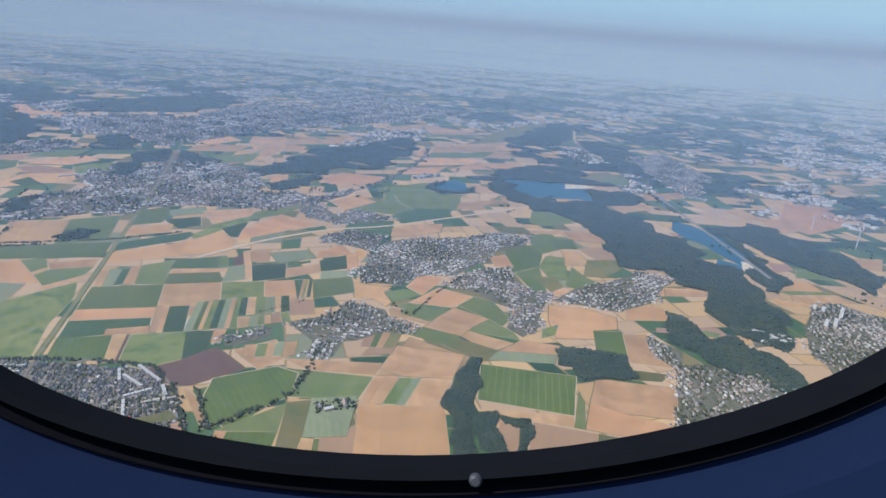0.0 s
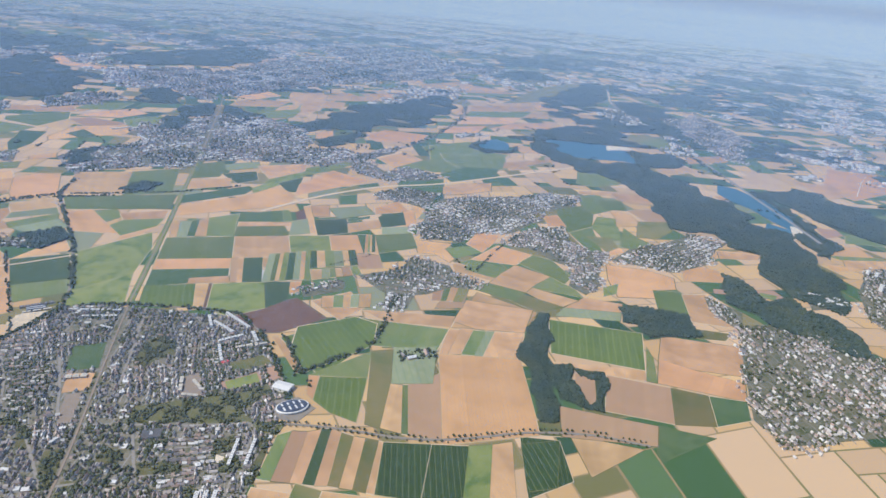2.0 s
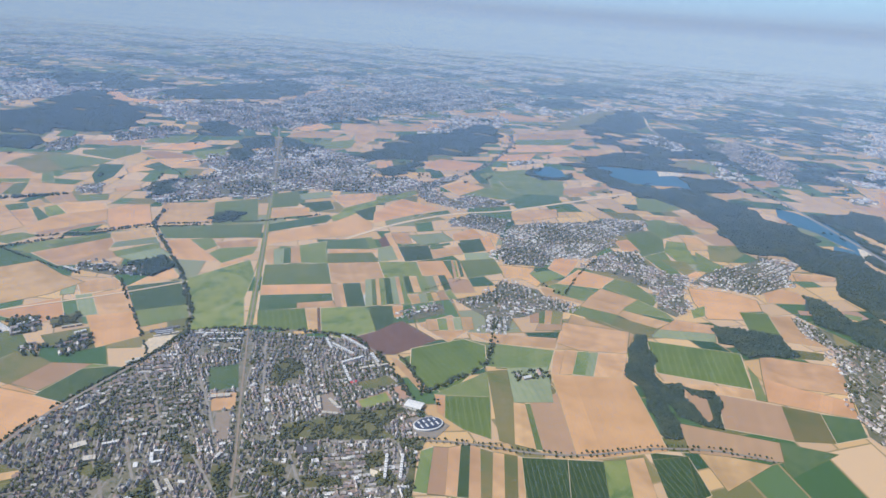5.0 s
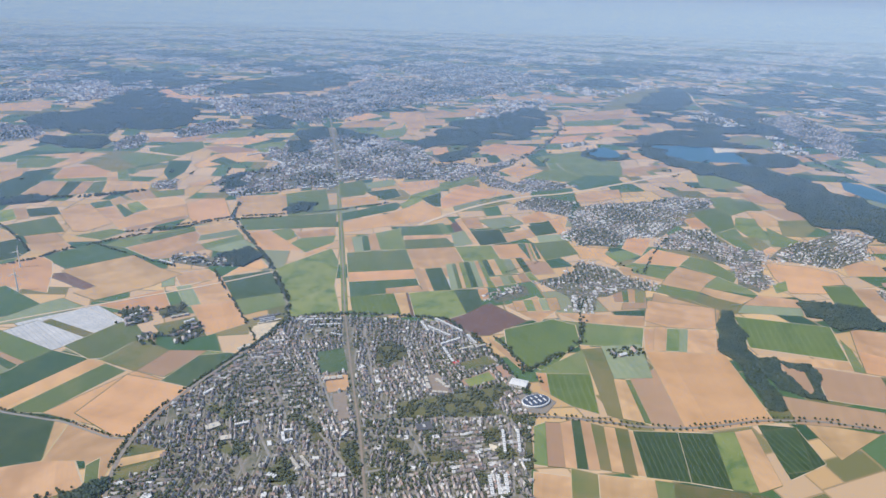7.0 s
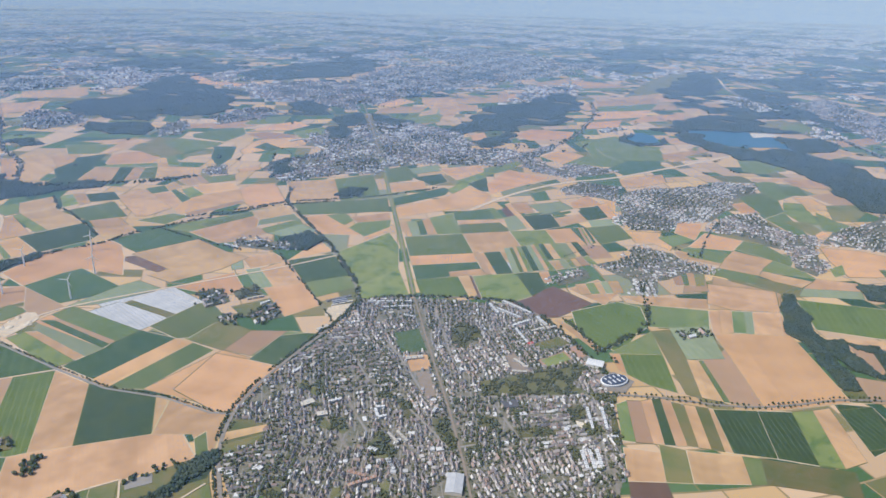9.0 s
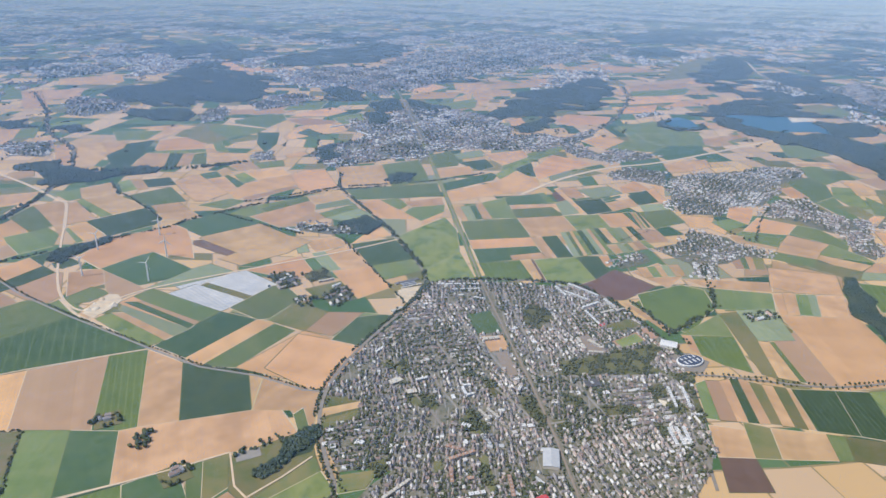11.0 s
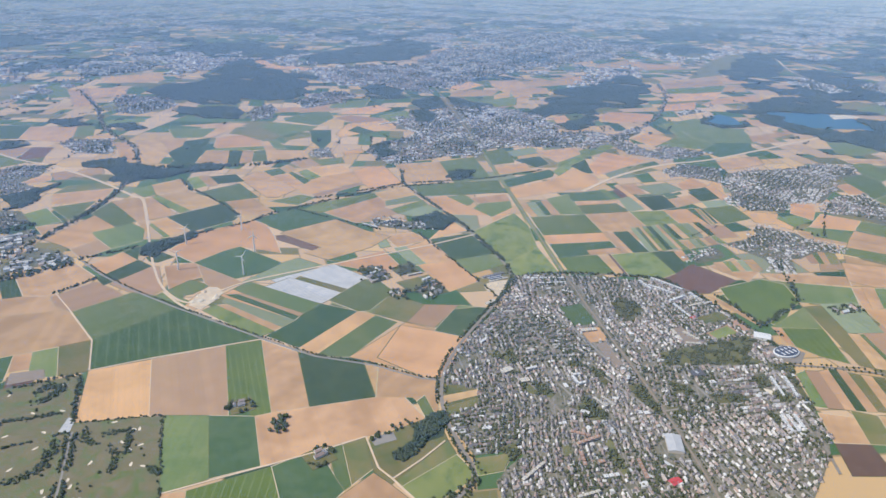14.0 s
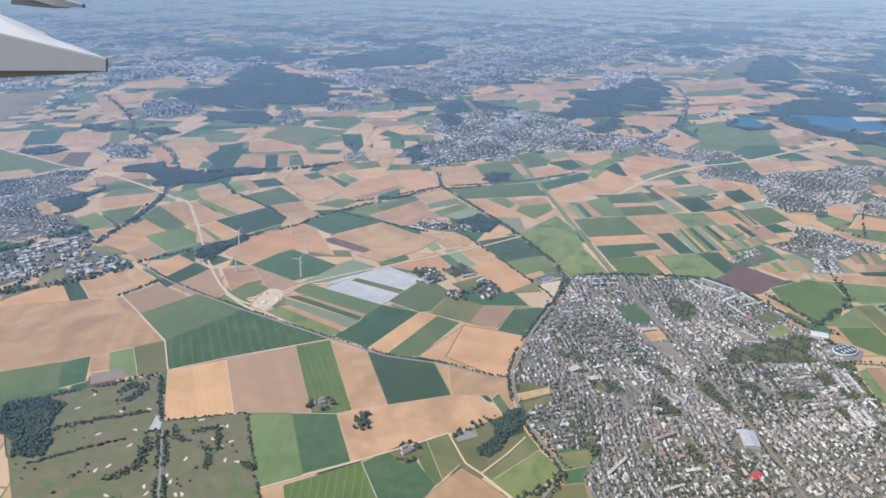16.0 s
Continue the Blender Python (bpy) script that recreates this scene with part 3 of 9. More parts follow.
def field(crop, *corners):
    PLOTS.append((crop, corners, True))


def strip(crop, *corners):
    PLOTS.append((crop, corners, False))


def cut_plots(crops, a, b, c, d):
    """Narrow plots of several crops side by side, cut from the edge a-b to the edge d-c."""
    names = crops.split()
    a, b, c, d = (np.array(q) for q in (a, b, c, d))
    cut = [0.0] + [(i + 0.22 * math.sin(5 * i + a[0])) / len(names) for i in range(1, len(names))] + [1.0]
    for name, u, v in zip(names, cut, cut[1:]):
        strip(name, tuple(a + (b - a) * u), tuple(a + (b - a) * v), tuple(d + (c - d) * v), tuple(d + (c - d) * u))


def settle(plots):
    """Neighbouring plots share their corners and edges: corners that nearly meet are brought together, and those that nearly touch an edge are laid on it."""
    P, own, tol = [], [], []
    for k, (_, corners, _) in enumerate(plots):
        c = np.array(corners, float)
        side = np.hypot(*(c - np.roll(c, -1, 0)).T).min()
        for q in c:
            P.append(q)
            own.append(k)
            tol.append(min(2.2 + 0.004 * abs(q[1]), 0.34 * side))
    P, own, tol = np.array(P), np.array(own), np.array(tol)
    d = np.hypot(P[:, None, 0] - P[None, :, 0], P[:, None, 1] - P[None, :, 1])
    a, b = np.nonzero(np.triu(d < np.minimum(tol[:, None], tol[None, :]), 1) & (own[:, None] != own[None, :]))
    team = {i: [i] for i in range(len(P))}
    for i, j in sorted(zip(a, b), key=lambda e: d[e]):
        A, B = team[i], team[j]
        if A is B or {own[v] for v in A} & {own[v] for v in B} or len(A) + len(B) > 5:
            continue
        C = A + B
        if d[np.ix_(C, C)].max() < 1.6 * tol[C].min():
            for v in C:
                team[v] = C
    Q = np.array([P[team[i]].mean(0) for i in range(len(P))])
    start = np.array([own[i - 1] != own[i] if i else True for i in range(len(P))])
    first = np.nonzero(start)[0]
    last = np.append(first[1:], len(P)) - 1
    nxt = np.arange(len(P)) + 1
    nxt[last] = first
    e0, e1 = Q, Q[nxt]
    ed = e1 - e0
    el = (ed ** 2).sum(1) + 1e-9
    R = Q.copy()
    for i in range(len(P)):
        if len(team[i]) > 1:
            continue
        u = ((Q[i] - e0) * ed).sum(1) / el
        foot = e0 + ed * u[:, None]
        gap = np.hypot(*(foot - Q[i]).T)
        gap[(own == own[i]) | (u < 0.02) | (u > 0.98)] = 1e9
        k = gap.argmin()
        if gap[k] < tol[i]:
            R[i] = foot[k]
    def area(c):
        return 0.5 * (c[:, 0] * np.roll(c[:, 1], -1) - c[:, 1] * np.roll(c[:, 0], -1)).sum()

    out = []
    for k, (crop, corners, cut) in enumerate(plots):
        was, now = P[first[k]:last[k] + 1], R[first[k]:last[k] + 1]
        out.append((crop, [tuple(q) for q in (now if 0.8 < area(now) / area(was) < 1.3 else was)], cut))
    return out


def lay_strips(crop, corners):
    """A field; many of the far ones lie in strips."""
    c = np.mean(corners, 0)
    if crop in STRIPS and len(corners) == 4 and c[1] > 560 and int(c[0] * 7 + c[1] * 3) % 100 < 62:
        a = [np.array(p) for p in corners]
        if np.hypot(*(a[1] - a[0])) + np.hypot(*(a[2] - a[3])) < np.hypot(*(a[2] - a[1])) + np.hypot(*(a[3] - a[0])):
            a = a[1:] + a[:1]
        n = 2 + int(abs(c[0]) * 5) % 5
        cut = [0.0] + [(i + 0.25 * math.sin(7 * i + c[0])) / n for i in range(1, n)] + [1.0]
        for i in range(n):
            lay(STRIPS[crop][(i + int(abs(c[1]))) % len(STRIPS[crop])] if i else crop, [tuple(p + (r - p) * u) for p, r, u in
                ((a[0], a[1], cut[i]), (a[0], a[1], cut[i + 1]), (a[3], a[2], cut[i + 1]), (a[3], a[2], cut[i]))])
    else:
        lay(crop, corners)


def lay(crop, corners):
    """A field with the margin of grass, weeds or a worn track round it."""
    global FIELD_COUNT
    FIELD_COUNT += 1
    FIELDS.append(corners)
    z = 0.04 + 0.00017 * FIELD_COUNT
    ob = slab("field", list(corners), z, CROP[crop])
    c = np.mean(corners, 0)
    size = np.hypot(*(np.array(corners) - c).T).mean()
    wide = 0.32 + 0.0009 * abs(c[1])
    rim = slab("field_margin", [tuple(c + (np.array(p) - c) * (1 + wide / size)) for p in corners], z - 0.00008, (M_VERGE, M_DARKVERGE, M_TRACK, M_TRACK, M_DARKVERGE)[FIELD_COUNT * 7 % 5])
    rim.parent = ob
    rim.matrix_parent_inverse = ob.matrix_world.inverted()
    return tagged(ob, CROP_LABEL[crop], "field", "fields of the plain")


def hedge(pts, gap=1.1, r=0.75, name="hedge", width=0.8, skip=0.1, seed=1, label="dark hedge of shrubs and small trees"):
    """A belt of shrubs and trees along a line."""
    rng = np.random.default_rng(seed)
    p = np.array(pts, float)
    seg = np.hypot(*np.diff(p, axis=0).T)
    s = np.arange(0, seg.sum(), gap)
    c = np.concatenate([[0], np.cumsum(seg)])
    x, y = np.interp(s, c, p[:, 0]), np.interp(s, c, p[:, 1])
    keep = (rng.random(len(s)) > skip) & (np.sin(s / 9 + seed) > -0.93)
    x, y = x[keep] + rng.normal(0, width, keep.sum()), y[keep] + rng.normal(0, width, keep.sum())
    return clumps(name, x, y, r * rng.uniform(0.6, 1.25, len(x)), M_LEAF, label, "hedge", 1.1, rng, 0.1)


def along(pts, gap, off=0.0):
    """Evenly spaced places along a line, moved sideways by off."""
    p = np.array(pts, float)
    seg = np.hypot(*np.diff(p, axis=0).T)
    c = np.concatenate([[0], np.cumsum(seg)])
    s = np.arange(gap / 2, seg.sum(), gap)
    x, y = np.interp(s, c, p[:, 0]), np.interp(s, c, p[:, 1])
    dx, dy = np.gradient(x), np.gradient(y)
    l = np.hypot(dx, dy)
    return x - off * dy / l, y + off * dx / l

# ---- plan: outlines in metres ----
AREA = {}
AREA["strip_wood"] = [(148.3, 333.8), (154.9, 329.9), (132.2, 285.2), (114.8, 240.6), (110.1, 229.5), (100.8, 231.2), (115.9, 274.8), (114.4, 285.6), (126.3, 305.3)]
AREA["grove"] = [(129.3, 276.6), (141.6, 271.7), (134.8, 262.7), (128.9, 246.9), (131.4, 235.7), (118.5, 244.8)]
AREA["copse"] = [(208.4, 333.1), (228.6, 331.3), (248.6, 315.6), (235.5, 291.8), (203.2, 293.8), (208.2, 309.6), (197.5, 315.6)]
AREA["lake_wood"] = [(388.3, 807.9), (391.0, 741.6), (412.4, 711.0), (474.2, 709.6), (462.3, 667.3), (475.6, 615.4), (458.8, 570.6), (475.5, 548.4), (447.9, 484.8), (457.9, 451.1), (453.6, 432.9), (423.8, 377.3), (408.6, 345.7), (382.0, 310.5), (360.6, 305.0), (349.7, 324.6), (351.4, 348.6), (353.7, 369.2), (388.7, 406.0), (374.5, 420.4), (382.3, 458.7), (349.0, 477.6), (380.4, 555.2), (407.4, 669.2), (369.3, 670.6), (364.5, 712.1)]
AREA["shore_wood"] = [(536.5, 595.3), (545.5, 579.5), (515.8, 496.5), (487.8, 427.3), (447.1, 391.1), (453.4, 430.2), (491.1, 475.9), (509.2, 533.6)]
AREA["north_wood"] = [(354.4, 847.9), (404.6, 891.8), (444.4, 909.2), (477.3, 943.5), (534.7, 945.9), (568.4, 916.3), (537.2, 864.4), (547.2, 841.2), (500.4, 806.8), (476.1, 822.3), (440.3, 835.5), (409.9, 844.0), (367.7, 833.9)]
AREA["islet_wood"] = [(501.3, 762.0), (542.5, 757.0), (554.9, 726.2), (522.9, 696.4), (466.0, 692.9)]
AREA["middle_wood"] = [(146.3, 1028.3), (200.4, 1087.8), (248.2, 1093.7), (305.6, 1169.9), (380.0, 1211.1), (359.1, 1130.2), (332.7, 1042.3), (287.5, 1009.8), (261.8, 934.3), (227.3, 907.8), (177.1, 902.0), (150.6, 877.1), (148.1, 839.1), (124.0, 807.1), (92.4, 772.5), (70.2, 782.3), (73.3, 814.7), (99.7, 814.2), (129.2, 841.9), (134.9, 879.4), (63.8, 858.9), (63.0, 897.7), (88.5, 914.5), (122.1, 967.3)]
AREA["town_wood"] = [(-144.2, 1131.0), (-105.4, 1155.4), (-83.5, 1095.5), (-82.2, 1028.3), (-117.5, 1013.9), (-140.7, 1041.0)]
AREA["west_wood"] = [(-405.9, 1321.3), (-390.5, 1435.9), (-357.7, 1541.4), (-331.0, 1491.6), (-302.0, 1385.7), (-267.8, 1320.5), (-226.9, 1301.3), (-206.9, 1243.4), (-235.1, 1201.7), (-233.4, 1114.6), (-249.0, 1065.1), (-289.4, 1055.9), (-316.4, 1088.9), (-332.9, 1052.3), (-342.1, 1030.6), (-376.8, 1058.2), (-424.3, 1064.6), (-461.0, 1093.2), (-486.6, 1174.0), (-448.3, 1215.2), (-400.8, 1221.6), (-402.8, 1266.2)]
AREA["small_wood"] = [(-76.1, 1008.3), (-47.0, 1033.4), (-7.6, 1008.6), (26.6, 966.6), (10.9, 933.9), (-61.4, 935.7), (-87.2, 951.9)]
AREA["far_wood"] = [(-230.0, 1559.8), (-167.0, 1663.8), (-125.2, 1721.2), (-37.7, 1780.3), (1.6, 1878.1), (92.5, 1872.6), (117.9, 1797.5), (77.3, 1644.3), (27.4, 1536.8), (-16.3, 1490.2), (-67.0, 1466.2), (-172.6, 1440.0), (-217.4, 1418.3)]
AREA["airfield_wood"] = [(556.5, 1191.0), (686.9, 1345.2), (801.8, 1467.6), (881.4, 1494.7), (810.4, 1362.0), (716.4, 1211.8), (631.2, 1153.0), (562.7, 1139.7)]
AREA["golf_wood"] = [(-428.4, 294.1), (-410.3, 295.2), (-398.0, 292.5), (-397.8, 285.8), (-400.6, 272.7), (-396.1, 254.9), (-412.5, 254.4)]
AREA["road_wood"] = [(-209.6, 238.1), (-199.0, 244.5), (-194.6, 238.2), (-197.7, 228.7), (-204.7, 226.9), (-213.1, 220.3), (-220.1, 218.0), (-219.8, 223.0), (-210.5, 229.6)]
AREA["belt_wood"] = [(-460.6, 712.0), (-451.7, 730.2), (-428.0, 723.7), (-411.8, 696.7), (-391.0, 690.8), (-379.6, 670.2), (-362.3, 673.2), (-338.8, 687.7), (-327.4, 681.4), (-329.0, 665.1), (-358.4, 658.4), (-385.9, 648.1), (-402.7, 634.7), (-411.5, 634.5), (-424.0, 664.6), (-441.9, 698.0)]
AREA["pond_wood"] = [(-553.2, 942.1), (-523.0, 948.2), (-502.5, 891.3), (-535.7, 890.0)]
AREA["square_wood"] = [(-109.1, 627.1), (-85.1, 629.0), (-88.3, 599.3), (-112.4, 594.2)]
AREA["hamlet_wood"] = [(-164.3, 498.0), (-139.8, 508.2), (-133.6, 487.5), (-147.0, 466.7), (-160.5, 475.3)]
AREA["hedge_wood"] = [(-360.4, 459.8), (-358.5, 477.5), (-346.3, 486.5), (-333.6, 495.8), (-330.8, 483.5), (-346.5, 465.5), (-354.8, 453.6)]
AREA["river_wood"] = [(544.4, 579.0), (614.1, 600.1), (619.7, 522.6), (622.1, 474.7), (583.9, 412.5), (542.1, 375.4), (545.1, 416.4), (527.0, 464.9), (535.0, 517.7)]
AREA["park_wood"] = [(312.5, 330.3), (343.9, 329.2), (337.0, 308.8), (353.0, 297.7), (338.4, 261.7), (331.3, 249.2), (314.3, 260.5), (303.3, 281.0), (297.1, 298.9), (303.5, 314.2)]
AREA["lake_large"] = [(400.5, 844.8), (433.0, 837.7), (472.6, 826.9), (483.9, 815.9), (468.4, 790.6), (498.2, 783.6), (480.4, 746.8), (485.7, 724.6), (465.6, 703.9), (455.8, 725.1), (418.2, 731.9), (386.6, 747.9), (390.9, 797.4)]
AREA["lake_long"] = [(514.4, 618.4), (526.1, 600.7), (524.0, 566.4), (532.3, 544.4), (524.8, 510.9), (532.1, 547.5), (511.3, 500.7), (470.3, 453.7), (444.5, 444.0), (446.7, 468.3), (466.1, 486.4), (474.1, 465.6), (475.4, 491.1), (484.6, 527.6), (481.1, 554.2), (486.8, 584.4)]
AREA["lake_small"] = [(300.2, 828.1), (327.6, 839.7), (332.4, 812.1), (319.6, 777.8), (280.5, 766.6), (270.1, 775.0)]
AREA["beach"] = [(485.0, 476.6), (490.7, 467.9), (471.6, 446.0), (454.0, 440.1)]
AREA["spit"] = [(481.4, 812.1), (511.7, 808.7), (512.7, 790.6), (465.5, 783.6)]
AREA["main_town"] = [(-119.7, 378.8), (-85.7, 373.7), (-27.9, 352.6), (-17.2, 329.7), (-11.9, 295.9), (-9.6, 272.7), (-15.0, 248.8), (-34.0, 198.2), (-43.7, 185.0), (-92.3, 145.0), (-185.1, 163.8), (-183.6, 192.4), (-183.9, 197.4), (-177.1, 204.5), (-168.3, 210.3), (-169.1, 214.2), (-188.2, 214.3), (-191.7, 229.2), (-193.2, 240.3), (-178.2, 248.0), (-174.4, 257.6), (-180.9, 264.3), (-188.3, 265.7), (-186.2, 277.7), (-177.4, 292.7), (-162.6, 312.6), (-141.1, 338.4), (-124.1, 363.0)]
AREA["string_village"] = [(158.6, 574.0), (204.8, 578.5), (257.3, 580.2), (302.9, 583.5), (295.2, 545.0), (266.0, 536.3), (235.9, 521.1), (220.0, 494.6), (190.3, 471.4), (177.7, 476.7), (157.0, 474.3), (139.5, 455.9), (114.0, 464.6), (113.1, 489.6), (130.6, 526.9)]
AREA["small_village"] = [(48.6, 404.9), (66.8, 409.3), (81.0, 412.3), (93.3, 430.2), (107.8, 426.4), (119.3, 414.6), (118.6, 403.1), (128.7, 384.7), (117.9, 373.1), (108.7, 377.9), (88.2, 368.7), (79.4, 368.4), (69.3, 349.9), (55.4, 356.1), (60.5, 373.9), (54.6, 388.0)]
AREA["east_village"] = [(274.3, 432.0), (299.0, 436.3), (340.3, 453.3), (362.4, 466.1), (365.3, 451.3), (379.2, 436.3), (357.4, 424.8), (325.0, 393.6), (283.6, 381.3), (271.1, 391.2), (244.5, 410.7)]
AREA["edge_village"] = [(280.8, 344.7), (291.3, 316.8), (268.2, 288.5), (267.9, 321.5)]
AREA["east_town"] = [(274.3, 302.7), (298.3, 300.3), (309.6, 282.9), (320.4, 266.4), (328.8, 253.1), (347.5, 226.9), (289.2, 181.2), (205.0, 187.4), (202.7, 209.3), (228.2, 244.5)]
AREA["tower_town"] = [(411.2, 335.0), (455.7, 367.4), (489.2, 369.2), (495.6, 339.2), (491.8, 303.0), (414.5, 247.9), (357.9, 258.2), (371.7, 278.3), (374.5, 294.2)]
AREA["upper_town"] = [(-179.6, 728.2), (-161.7, 756.6), (-119.2, 766.5), (-113.5, 807.1), (-137.2, 823.4), (-117.8, 881.8), (-83.9, 914.7), (-16.1, 963.6), (27.8, 935.8), (67.5, 885.1), (75.0, 824.8), (63.8, 773.8), (116.8, 759.5), (107.1, 708.7), (73.8, 692.7), (34.7, 693.8), (-6.0, 710.6), (-50.5, 697.4), (-65.4, 669.0), (-93.2, 680.4), (-118.1, 670.8), (-153.5, 659.2), (-175.1, 671.4)]
AREA["hamlet"] = [(-199.0, 503.5), (-176.0, 491.1), (-142.9, 492.9), (-150.5, 473.4), (-175.4, 473.1), (-197.5, 486.1)]
AREA["west_suburb"] = [(-585.7, 686.6), (-568.0, 691.0), (-541.2, 699.7), (-503.1, 709.1), (-489.0, 700.3), (-489.1, 674.6), (-500.9, 656.4), (-480.0, 634.9), (-504.3, 616.3), (-510.7, 605.0), (-497.8, 574.7), (-470.2, 566.8), (-458.4, 545.7), (-455.3, 538.6), (-485.6, 522.2), (-504.6, 510.9), (-517.4, 505.6)]
AREA["works"] = [(-506.5, 476.8), (-495.7, 485.7), (-482.0, 498.9), (-449.7, 527.5), (-438.8, 507.5), (-447.2, 487.9), (-454.4, 477.8), (-451.8, 462.3), (-463.1, 445.0), (-477.2, 433.0), (-488.0, 427.7)]
AREA["depot"] = [(-446.8, 447.3), (-446.6, 465.2), (-437.4, 486.1), (-425.1, 481.6), (-404.3, 462.1), (-401.2, 455.6), (-428.0, 448.3), (-435.1, 442.3), (-443.4, 441.2)]
AREA["lake_suburb"] = [(729.8, 1042.1), (850.6, 1085.8), (777.5, 859.0), (634.5, 712.7), (628.5, 759.9), (669.6, 872.1)]
AREA["shop_park"] = [(650.9, 1129.3), (705.3, 1137.2), (675.4, 1059.4), (664.6, 982.7), (616.7, 950.6), (606.9, 1007.2), (601.8, 1037.5)]
AREA["far_suburb"] = [(-62.5, 1329.7), (120.7, 1679.3), (400.1, 1672.2), (550.0, 1510.3), (239.4, 1336.8), (67.6, 1190.7), (-21.7, 1086.8)]
AREA["left_far_town"] = [(-514.2, 1076.7), (-496.5, 1112.5), (-453.0, 1092.1), (-425.5, 1051.0), (-419.1, 998.4), (-458.1, 953.3), (-487.7, 976.4)]
AREA["bridge_town"] = [(-513.5, 804.9), (-496.4, 820.9), (-465.4, 818.2), (-446.1, 777.3), (-445.0, 745.2), (-464.1, 751.0), (-485.0, 764.4), (-493.9, 783.3)]
AREA["town_field"] = [(-106.6, 331.8), (-91.6, 333.9), (-92.2, 309.1), (-106.1, 308.6)]
AREA["sand_lot"] = [(-104.7, 306.0), (-93.0, 304.7), (-93.9, 290.6), (-104.5, 289.7)]
AREA["pitch"] = [(-37.7, 287.4), (-19.5, 293.9), (-18.3, 284.4), (-35.9, 278.3)]
AREA["old_pitch"] = [(-34.0, 303.6), (-17.5, 309.5), (-13.3, 301.1), (-32.3, 295.4)]
AREA["court"] = [(-16.2, 296.5), (-8.6, 298.5), (-9.4, 287.2), (-15.7, 283.8)]
AREA["round_hall"] = [(-14.2, 268.4), (-3.6, 268.7), (2.6, 258.6), (-7.1, 249.5), (-16.4, 254.8)]
AREA["white_hall"] = [(-14.0, 276.9), (-5.2, 280.0), (-4.0, 271.5), (-11.5, 269.9)]
AREA["ring_green"] = [(-189.0, 212.3), (-172.4, 212.6), (-179.0, 203.2), (-188.7, 203.4)]
AREA["site"] = [(-107.3, 208.5), (-98.5, 212.2), (-100.9, 196.9), (-107.6, 195.0)]
AREA["golf_west"] = [(-427.9, 295.8), (-411.5, 298.6), (-381.4, 304.0), (-361.5, 307.8), (-354.4, 268.1), (-354.3, 261.2), (-348.0, 213.0), (-398.9, 222.8)]
AREA["golf_east"] = [(-354.3, 261.2), (-354.4, 268.1), (-316.7, 266.5), (-308.8, 205.5), (-348.0, 213.0)]
AREA["farm_a"] = [(-214.8, 399.8), (-202.0, 406.7), (-200.4, 386.4), (-212.0, 384.3)]
AREA["farm_b"] = [(-186.3, 375.0), (-173.4, 381.1), (-170.8, 363.7), (-181.6, 357.8)]
AREA["farm_c"] = [(-202.1, 369.8), (-192.0, 374.4), (-196.3, 360.7), (-202.4, 360.3)]
AREA["nursery_yard"] = [(-137.8, 372.4), (-126.5, 373.9), (-124.3, 358.6), (-136.3, 353.9)]
AREA["chain_village"] = [(217.8, 491.7), (244.5, 490.3), (236.9, 460.2), (241.3, 433.5), (253.5, 423.1), (229.3, 394.5), (211.6, 364.0), (193.8, 351.9), (188.8, 368.2), (209.7, 398.1), (198.8, 414.8), (192.9, 439.4), (176.1, 450.7), (188.3, 468.8)]
AREA["upper_tail"] = [(110.0, 742.4), (152.9, 766.5), (180.2, 785.1), (161.7, 752.6), (119.2, 717.9), (129.3, 666.0), (163.6, 680.9), (189.1, 651.3), (170.9, 630.2), (124.8, 628.6), (98.7, 656.2), (96.6, 699.6)]
AREA["motor_wood"] = [(727.8, 1218.6), (812.3, 1225.8), (813.4, 1146.7), (755.5, 1049.6), (677.4, 998.2), (680.7, 1058.8), (694.0, 1138.5)]
AREA["ridge_wood"] = [(-422.8, 998.9), (-389.3, 994.2), (-335.9, 978.5), (-327.6, 938.2), (-342.5, 918.3), (-378.1, 927.1), (-398.3, 963.6)]
AREA["corner_wood"] = [(359.8, 808.1), (398.4, 833.5), (390.5, 777.8), (384.7, 740.9), (416.7, 713.3), (453.2, 689.1), (477.4, 639.0), (418.4, 578.0), (389.3, 599.2), (391.6, 644.5), (373.0, 678.0), (371.7, 701.7), (356.0, 729.0)]
AREA["turn_village"] = [(-237.8, 732.5), (-220.2, 742.3), (-214.0, 697.9), (-233.7, 696.6)]
AREA["building_site"] = [(-319.8, 374.7), (-317.6, 384.2), (-310.2, 397.3), (-305.3, 396.4), (-301.1, 388.2), (-305.0, 377.9), (-312.0, 367.3)]
AREA["spinney_wood"] = [(-473.4, 886.9), (-445.8, 902.3), (-432.8, 874.5), (-458.3, 853.8)]
AREA["dark_far_wood"] = [(829.2, 2061.2), (1078.6, 2113.2), (925.0, 1822.1), (735.7, 1833.6)]
AREA["city_wood"] = [(224.1, 1540.7), (354.6, 1563.0), (302.3, 1411.6), (192.0, 1376.8)]
AREA["pool_wood"] = [(304.1, 847.1), (294.3, 817.7), (287.8, 772.3), (317.6, 774.7), (341.2, 792.4), (327.3, 773.2), (277.0, 754.0), (269.2, 781.9)]
AREA["mall"] = [(-18.4, 929.6), (28.8, 939.9), (14.0, 877.4), (-19.7, 863.8)]
AREA["west_works"] = [(-658.9, 1423.1), (-579.1, 1497.7), (-509.9, 1464.9), (-513.9, 1384.7), (-573.8, 1319.3), (-616.3, 1310.7)]
AREA["ridge_village"] = [(-317.6, 944.3), (-310.5, 983.2), (-285.5, 1000.8), (-277.6, 938.6), (-289.1, 903.3), (-309.1, 895.7)]
